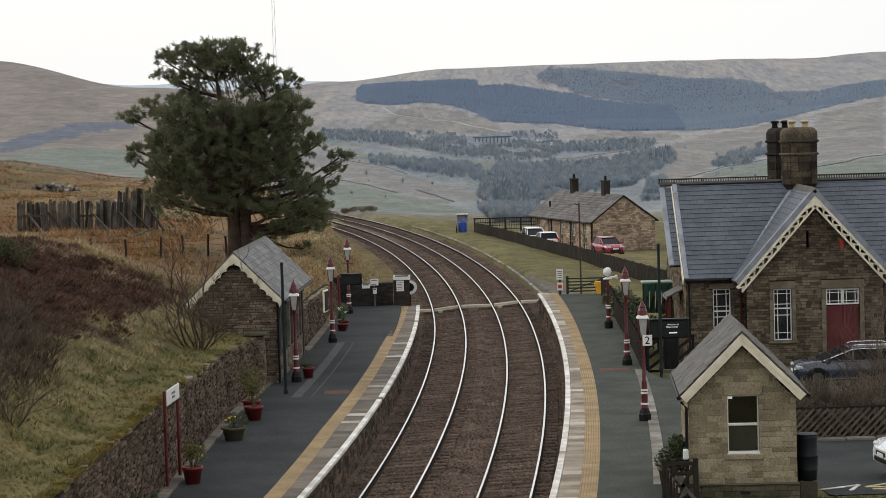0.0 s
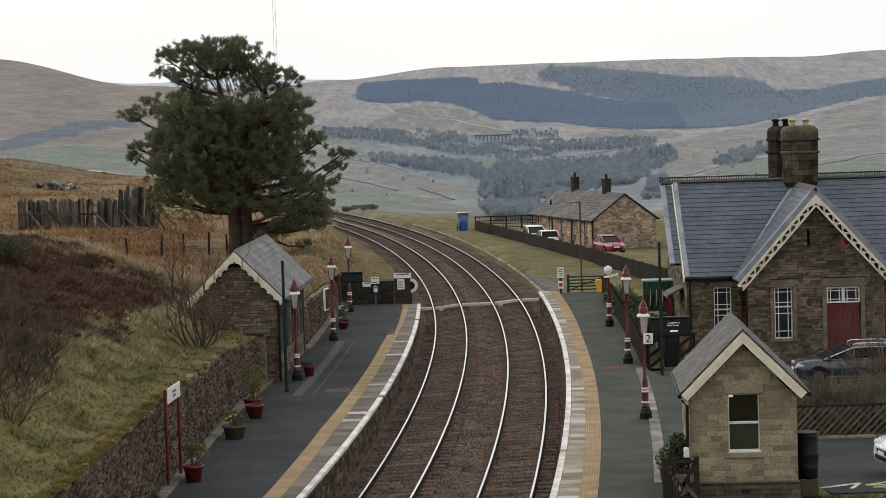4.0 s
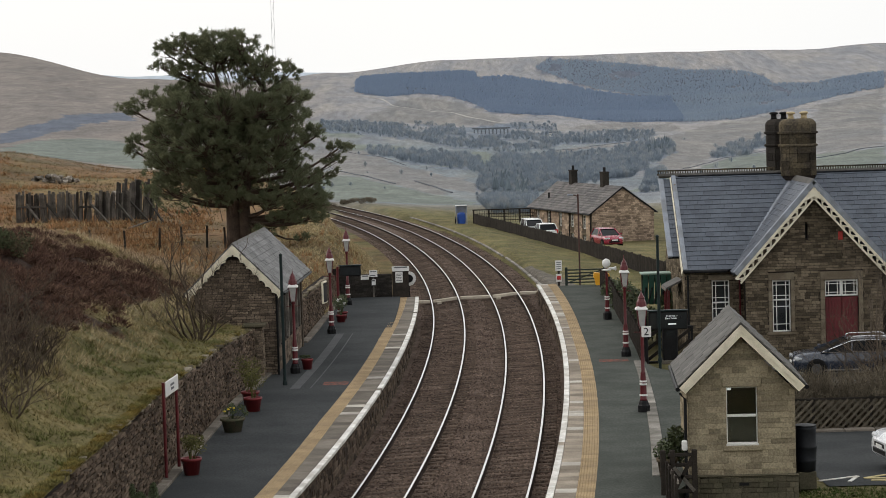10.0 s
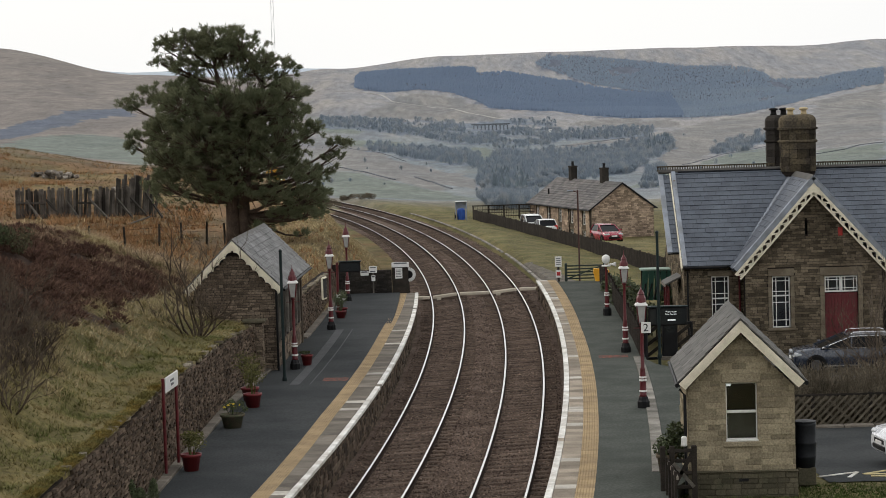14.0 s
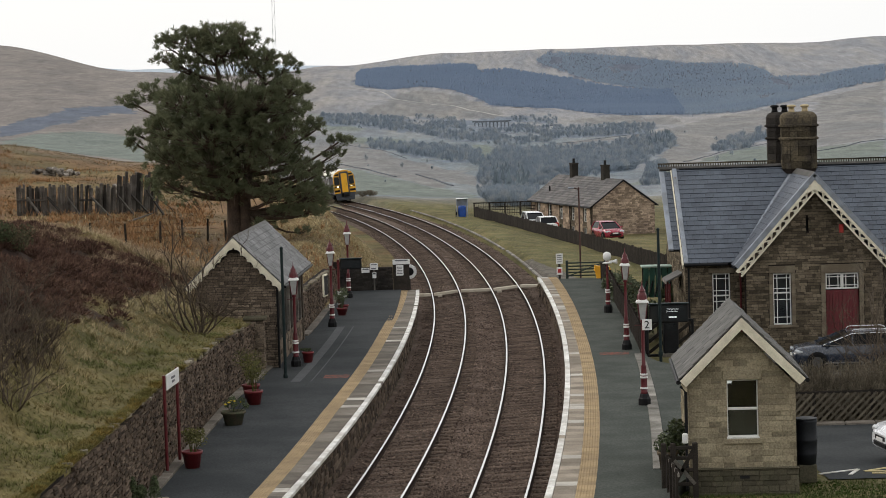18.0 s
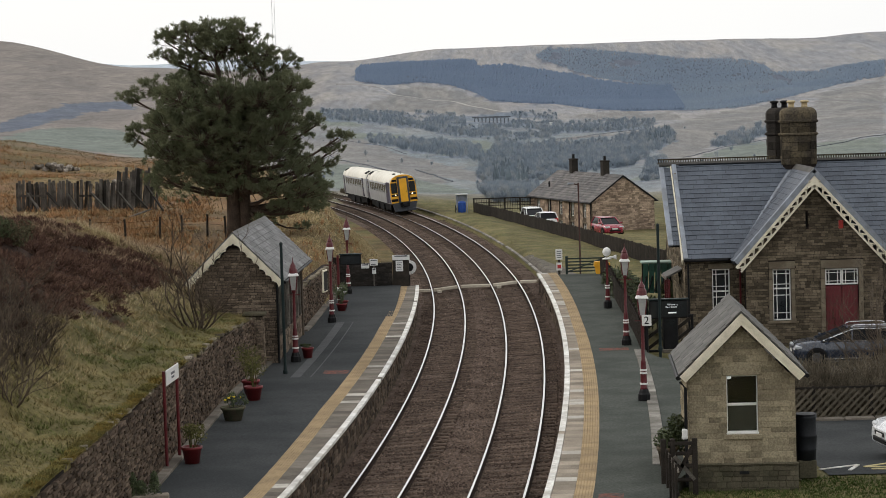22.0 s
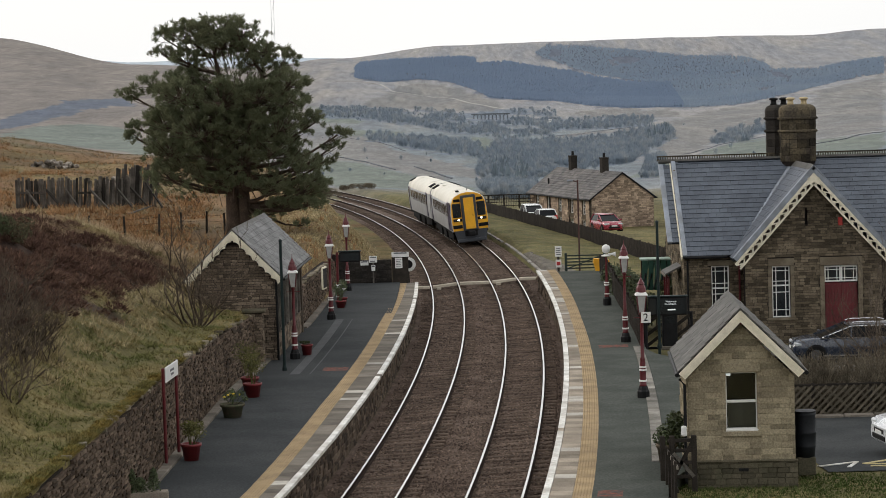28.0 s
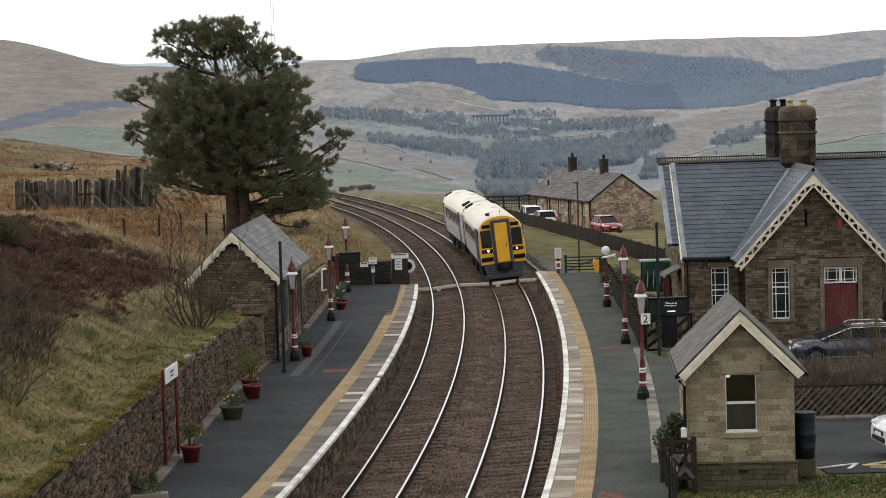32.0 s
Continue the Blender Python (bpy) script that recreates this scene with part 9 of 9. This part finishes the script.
# ---- railway cottages ----
def make_cottages():
    a = Vector((16.27, 205.0, 0))
    d = Vector((-4.91, 17.0, 0)).normalized()
    turn = math.degrees(math.atan2(-d.x, d.y))
    t = thing("cottage_row", "row of stone railway cottages with slate roof", "house", (a.x, a.y, -3.4), rz=turn)
    W, L, E, R = 6.0, 17.8, 3.75, 5.95
    m = Matrix.Translation((-W / 2, 0, 0))
    g = part("wall", wall_slab([(0, 0), (W, 0), (W, E), (W / 2, R - 0.1), (0, E)], m, 0.5), M_MORTAR_BUFF, t)
    k = (R - E) / (W / 2)
    stone_courses(g, m, W, R - 0.15, 0.14, (0.16, 0.5), M_COTTAGE, 61, (), lambda v: (0.0, W) if v < E else ((v - E) / k, W - (v - E) / k), most=220)
    part("wall", wall_slab([(0, 0), (W, 0), (W, E), (W / 2, R - 0.1), (0, E)], Matrix.Translation((-W / 2, L - 0.5, 0)), 0.5), M_COTTAGE, t)
    part("wall", Build().box((W / 2 - 0.25, L / 2, E / 2), (0.5, L - 1.02, E)), M_COTTAGE, t)
    fm = frame_of((-W / 2, L - 0.5, 0), (0, -1, 0), (-1, 0, 0))
    holes = []
    for i in range(5):
        u = 1.6 + i * 3.3
        holes += [(u, u + 0.8, 2.15, 3.4), (u, u + 0.8, 0.5, 1.6)]
    fw = part("wall", wall_slab([(0, 0), (L - 1.0, 0), (L - 1.0, E), (0, E)], fm, 0.5, holes), M_MORTAR_BUFF, t)
    stone_courses(fw, fm, L - 1.0, E, 0.22, (0.3, 0.7), M_COTTAGE, 62, [(x0 - 0.1, x1 + 0.1, z0 - 0.1, z1 + 0.15) for x0, x1, z0, z1 in holes], most=160)
    for x0, x1, z0, z1 in holes:
        w = sash_window(t, fm, x0, x1, z0, z1, bars=(1, 1), split=0.5, border=False)
        part("lintel", Build().cbox(None, (x1 - x0 + 0.2, 0.12, 0.14), 0.015, m=fm @ Matrix.Translation(((x0 + x1) / 2, -0.01, z1 + 0.08))), M_DRESSED, w).matrix_basis = fm.inverted()
    for sx in (-1, 1):
        ex, ez = sx * (W / 2 + 0.25), E - 0.18
        p0, p1, r = ((ex, L + 0.15, ez), (ex, -0.15, ez), (0, L + 0.15, R)) if sx < 0 else ((ex, -0.15, ez), (ex, L + 0.15, ez), (0, -0.15, R))
        sm = slope_frame(p0, p1, r)
        sl = math.hypot(ex, R - ez)
        ro = part("roof", Build().box(None, (L + 0.3, sl, 0.1), m=sm @ Matrix.Translation(((L + 0.3) / 2, sl / 2, -0.04))), M_SLATE_BASE, t)
        slates(ro, sm, L + 0.3, sl, 0.33, 0.5, M_COTTAGE_SLATE, 63 + sx, most=180 if sx < 0 else 0)
        part("gutter", Build().tube([(ex + sx * 0.05, -0.15, ez - 0.05), (ex + sx * 0.05, L + 0.1, ez - 0.05)], [0.06, 0.06], 6), M_BLACK, t)
    for y in (0.25, 6.0, 11.4, 17.4):
        part("drainpipe", Build().tube([(-W / 2 - 0.08, y, E - 0.2), (-W / 2 - 0.08, y, 0)], [0.05, 0.05], 6), M_BLACK, t)
    for y in (4.6, 13.3):
        c = part("chimney", Build().cbox((0, y, R + 0.45), (0.62, 0.8, 1.5), 0.03), M_SOOT_DARK, t)
        part("chimney_cap", Build().cbox((0, y, R + 1.2), (0.7, 0.9, 0.12), 0.03), M_SOOT_DARK, c)
        part("chimney_pot", Build().lathe((0, y, R + 1.26), [(0.14, 0), (0.12, 0.35), (0.16, 0.38), (0.1, 0.42)], 10), M_BLACK, c)
    part("flue_pipe", Build().tube([(-2.0, 14.8, R - 1.7), (-2.0, 14.8, R - 0.9)], [0.09, 0.09], 6), M_BLACK, t)


M_COTTAGE = mat("golden_cottage_stone", (0.38, 0.29, 0.215), 0.9, tint=(0.26, 0.195, 0.148), var=0.25, scale=0.8, fine=15, piece=0.45)
M_MORTAR_BUFF = mat("buff_mortar", (0.11, 0.09, 0.068), 0.95, var=0.2)
make_cottages()

# ---- vehicles ----
M_TYRE = mat("tyre_rubber", (0.014, 0.014, 0.014), 0.8, var=0.2)
M_ALLOY = mat("alloy_wheel", (0.1, 0.1, 0.105), 0.4, metal=0.8, var=0.1)
M_CHROME = mat("chrome_trim", (0.75, 0.75, 0.76), 0.15, metal=1.0, var=0.05)
M_CARGLASS = mat("tinted_car_glass", (0.008, 0.009, 0.011), 0.12, var=0.05, bump=0, spec=0.1)
M_LAMPCLEAR = mat("headlamp_lens", (0.5, 0.52, 0.54), 0.1, var=0.05, bump=0)
M_LAMPRED = mat("tail_lamp_red", (0.4, 0.02, 0.02), 0.2, var=0.05, bump=0)


def paint(name, c):
    m = mat(name, c, 0.28, var=0.04, scale=2, fine=10, bump=0.0, spec=0.6)
    m.node_tree.nodes["Principled BSDF"].inputs["Coat Weight"].default_value = 0.6
    return m


def loft(b, sections):
    """A skin through rings of equal count; each ring a list of points."""
    n = len(sections[0])
    k0 = len(b.v)
    b.v.extend(p for s in sections for p in s)
    for i in range(len(sections) - 1):
        for j in range(n):
            b.f.append((k0 + i * n + j, k0 + i * n + (j + 1) % n, k0 + (i + 1) * n + (j + 1) % n, k0 + (i + 1) * n + j))
    for sec, flip in ((sections[0], True), (sections[-1], False)):
        k = len(b.v)
        b.v.extend(sec)
        b.f.append(tuple(reversed(range(k, k + n))) if flip else tuple(range(k, k + n)))
    return b


def make_vehicle(name, label, at, rz, L, W, H, colour, kind="hatch", rails=False, tail=True):
    """A car that faces +x in its own space."""
    t = thing(name, label, "car", at, rz=rz)
    h = W / 2
    g = 0.2 if kind != "suv" else 0.26
    belt = H * (0.62 if kind != "suv" else 0.655)
    hood = H * {"van": 0.66, "suv": 0.645}.get(kind, 0.6)
    # lower body: half widths and heights by station from tail to nose
    st = [(-L / 2, 0.82, g + 0.18, belt * 0.92), (-L / 2 + 0.15, 0.94, g, belt), (-L * 0.3, 1.0, g - 0.03, belt), (0, 1.0, g - 0.03, belt), (L * 0.2, 1.0, g - 0.03, belt * 0.98), (L * 0.33, 0.98, g, hood), (L / 2 - 0.18, 0.9, g, hood * 0.9), (L / 2, 0.72, g + 0.14, hood * 0.72)]
    secs = []
    for x, f, z0, z1 in st:
        w = h * f
        secs.append([(x, -w * 0.92, z0), (x, -w, z0 + 0.12), (x, -w, (z0 + z1) / 2), (x, -w * 0.97, z1 - 0.06), (x, -w * 0.9, z1), (x, w * 0.9, z1), (x, w * 0.97, z1 - 0.06), (x, w, (z0 + z1) / 2), (x, w, z0 + 0.12), (x, w * 0.92, z0)])
    b = Build()
    b.smooth = True
    loft(b, secs)
    part("body", b, colour, t)
    # glasshouse
    x0 = -L / 2 + (0.12 if kind != "saloon" else 0.7)
    x1 = L * (0.27 if kind != "van" else 0.34)
    r0, r1 = x0 + {"hatch": 0.55, "suv": 0.62}.get(kind, 0.35), L * (0.08 if kind == "van" else 0.0)
    gs = [[(x, -w, belt - 0.03), (x2, -w * 0.82, z), (x2, w * 0.82, z), (x, w, belt - 0.03)] for x, x2, w, z in ((x0, r0, h * 0.9, H - 0.06), (0, 0, h * 0.93, H - 0.05), (x1, r1, h * 0.9, H - 0.08))]
    gb = Build()
    loft(gb, gs)
    gl = part("glasshouse", gb, M_CARGLASS, t, "tinted windows")
    rb = Build()
    rb.smooth = True
    loft(rb, [[(x, -w, H - 0.085), (x, -w * 0.9, z - 0.02), (x, 0, z), (x, w * 0.9, z - 0.02), (x, w, H - 0.085)] for x, w, z in ((r0 - 0.08, h * 0.76, H - 0.05), (r0 + 0.2, h * 0.8, H), (r1 - 0.2, h * 0.8, H), (r1 + 0.12, h * 0.76, H - 0.06))])
    part("roof", rb, colour, t)
    for sy in (-1, 1):
        for xa, za, xb, zb in ((x1, belt, r1, H - 0.06), (0.02, belt, -0.02, H - 0.05), (x0 + 0.02, belt, r0, H - 0.05)):
            part("pillar", Build().beam((xa, sy * h * 0.905, za), (xb, sy * h * 0.765, zb), 0.06, 0.06), colour, t)
        part("window_trim", Build().beam((x0 + 0.3, sy * h * 0.93, belt), (x1 - 0.05, sy * h * 0.93, belt), 0.02, 0.03), M_CHROME, t)
        if rails:
            part("roof_rail", Build().tube([(r0, sy * h * 0.72, H), (r0 + 0.15, sy * h * 0.72, H + 0.06), (r1 - 0.15, sy * h * 0.72, H + 0.06), (r1, sy * h * 0.72, H)], [0.025] * 4, 6), M_CHROME, t)
            part("window_arch_trim", Build().tube([(x0 + 0.3, sy * h * 0.95, belt + 0.02), (r0 + 0.1, sy * h * 0.8, H - 0.08), (r1, sy * h * 0.8, H - 0.09), (x1 - 0.05, sy * h * 0.95, belt + 0.02)], [0.02] * 4, 5), M_CHROME, t)
            part("sill_trim", Build().beam((-L * 0.25, sy * h * 1.0, g + 0.06), (L * 0.25, sy * h * 1.0, g + 0.06), 0.04, 0.05), M_CHROME, t)
        part("door_mirror", Build().cbox((x1 - 0.25, sy * (h + 0.08), belt + 0.08), (0.14, 0.2, 0.14), 0.03), colour, t)
        part("headlight", Build().cbox((L / 2 - 0.2, sy * h * 0.68, hood * 0.78), (0.3, 0.42, 0.16), 0.05), M_LAMPCLEAR, t)
        if tail:
            part("tail_light", Build().cbox((-L / 2 + 0.08, sy * h * 0.78, belt * 0.86), (0.12, 0.26, 0.34), 0.04), M_LAMPRED, t)
        part("fog_lamp", Build().cbox((L / 2 - 0.09, sy * h * 0.6, g + 0.3), (0.1, 0.3, 0.12), 0.03), M_BLACK, t)
        for x in (-L * 0.3, L * 0.31):
            r = 0.32 if kind != "suv" else 0.36
            part("wheel_arch", Build().tube([(x, sy * (h - 0.28), r), (x, sy * (h + 0.004), r)], [r + 0.06, r + 0.06], 18), M_BLACK, t)
            ty = Build()
            ty.tube([(x, sy * (h - 0.2), r), (x, sy * (h - 0.02), r), (x, sy * (h + 0.012), r)], [r, r, r * 0.93], 18)
            w = part("wheel", ty, M_TYRE, t)
            rim = Build().tube([(x, sy * (h + 0.005), r), (x, sy * (h + 0.02), r)], [r * 0.62, r * 0.58], 14)
            part("rim", rim, M_ALLOY, w)
    part("grille", Build().cbox((L / 2 - 0.03, 0, hood * 0.62), (0.08, W * 0.44, 0.14), 0.02), M_BLACK, t)
    part("lower_grille", Build().cbox((L / 2 - 0.02, 0, g + 0.22), (0.08, W * 0.56, 0.14), 0.02), M_BLACK, t)
    part("number_plate", Build().cbox((L / 2 + 0.012, 0, g + 0.36), (0.02, 0.5, 0.11), 0.005), M_SIGN, t)
    part("rear_plate", Build().cbox((-L / 2 - 0.01, 0, belt * 0.7), (0.02, 0.5, 0.11), 0.005), M_LINE, t)
    return t


make_vehicle("suv", "dark blue-grey estate SUV with chrome trim parked outside", (15.98, 89.7, -0.66), 180, 4.6, 1.85, 1.54, paint("blue_grey_metallic", (0.016, 0.024, 0.042)), "suv", rails=True)
make_vehicle("suv", "white SUV standing in the car park", (13.82, 60.9, 0.42), 187, 4.5, 1.9, 1.64, paint("white_car_paint", (0.68, 0.7, 0.74)), "suv")
make_vehicle("hatchback", "red hatchback parked by the cottages", (13.68, 190.0, ground_z(13.68, 190.0) + 0.02), 285, 4.0, 1.75, 1.5, paint("crimson_car_paint", (0.3, 0.02, 0.045)), "hatch")
make_vehicle("van", "white van parked behind the board fence", (7.9, 201.0, -1.7), 277, 4.6, 1.75, 1.8, paint("white_van_paint", (0.62, 0.64, 0.63)), "van")
make_vehicle("hatchback", "white hatchback with red lamps behind the board fence", (8.6, 193.0, -1.3), 98, 3.8, 1.7, 1.45, paint("white_hatch_paint", (0.66, 0.66, 0.66)), "hatch")

# ---- blue-tanked enclosure beyond the fence, garden frame and porch ----
t = thing("track_cabinet", "pale wire enclosure holding a bright blue tank", "cabinet", (1.65, 211.0, -0.75))
M_BLUE = mat("blue_plastic", (0.02, 0.075, 0.32), 0.5, var=0.1)
part("tank", Build().lathe((0, 0, 0.05), [(0.36, 0), (0.4, 0.3), (0.4, 0.9), (0.25, 1.05)], 12), M_BLUE, t, "bright blue plastic tank")
for dx in (-0.5, 0.5):
    part("post", Build().tube([(dx, -0.4, 0), (dx, -0.4, 1.75)], [0.04, 0.04], 6), M_LEAD, t)
    part("post", Build().tube([(dx, 0.4, 0), (dx, 0.4, 1.75)], [0.04, 0.04], 6), M_LEAD, t)
part("top_panel", Build().cbox((0, 0, 1.75), (1.1, 0.9, 0.06), 0.01), M_SIGN, t)
part("back_panel", Build().cbox((0, 0.42, 1.35), (1.0, 0.04, 0.7), 0.01), M_LEAD, t)
part("hose_reel", Build().tube([(-0.62, -0.1, 0.4), (-0.5, -0.1, 0.4)], [0.36, 0.36], 14), M_BLACK, t)


def garden_frame():
    t = thing("garden_shelter", "green-sheeted timber frame in the station garden", "shelter", (9.75, 104.0, 0.0))
    for i in range(5):
        x = -0.55 + i * 0.28
        part("panel", Build().cbox(None, (0.25, 0.03, 1.5), 0.01, m=Matrix.Translation((x, 0, 1.75)) @ Matrix.Rotation(0.35, 4, "X")), M_GREENSHEET, t)
        part("batten", Build().beam((x - 0.2, -0.35, 1.15), (x + 0.25, 0.25, 2.45), 0.05, 0.07), M_BLACK, t)
    part("top_sheet", Build().cbox((0, 0.2, 2.5), (1.5, 1.0, 0.08), 0.02), M_PALEGREEN, t)
    for x in (-0.65, 0.65):
        part("post", Build().cbox((x, 0.3, 0.9), (0.09, 0.09, 3.2), 0.01), M_DARKWOOD, t)


M_GREENSHEET = mat("green_sheeting", (0.035, 0.1, 0.075), 0.5, tint=(0.05, 0.13, 0.1), var=0.15, scale=3)
M_PALEGREEN = mat("pale_green_sheet", (0.3, 0.4, 0.34), 0.6, var=0.1)
garden_frame()


def porch():
    t = thing("platform_porch", "small slated lean-to porch on red posts", "porch", (10.1, 100.0, -0.8))
    ro = part("roof", Build().cbox(None, (0.9, 1.9, 0.08), 0.01, m=Matrix.Translation((0, 0, 3.2)) @ Matrix.Rotation(-0.45, 4, "Y")), M_SLATE_GREY, t)
    slates(ro, slope_frame((-0.42, 0.95, 2.95), (-0.42, -0.95, 2.95), (0.4, 0.95, 3.36)), 1.9, 0.95, 0.24, 0.3, M_SLATE_GREY, 70)
    for y in (-0.8, 0.0, 0.8):
        part("post", Build().cbox((-0.3, y, 1.45), (0.1, 0.1, 2.9), 0.015), M_MAROON, t)
    part("fascia", Build().cbox((-0.44, 0, 2.93), (0.04, 2.0, 0.1), 0.01), M_GREYWOOD, t)


porch()


def braced_fence():
    t = thing("braced_fence", "dark diagonal-braced fence panels behind the platform", "fence", (7.55, 86.6, 0.35))
    for i in range(4):
        x = i * 0.62
        part("post", Build().cbox((x, 0, 0.7), (0.1, 0.1, 1.5), 0.015), M_BLACK, t)
        if i < 3:
            for k in range(3):
                part("brace", Build().beam((x + 0.04, 0.0, 0.1 + k * 0.42), (x + 0.58, 0.0, 0.5 + k * 0.42), 0.04, 0.12), M_DARKWOOD, t)
    part("rail", Build().cbox((0.93, 0, 1.42), (1.95, 0.08, 0.1), 0.01), M_BLACK, t)
    part("rail", Build().cbox((0.93, 0, 0.08), (1.95, 0.08, 0.1), 0.01), M_BLACK, t)


braced_fence()


def motions():
    """The train runs in round the curve and slows for the platform."""
    steps = [i * 0.5 for i in range(65)]
    walk(LEAD, [(t, car_pose(front_at(t))) for t in steps])
    walk(TRAIL, [(t, car_pose(front_at(t) + CAR_L + 0.75)) for t in steps])


motions()
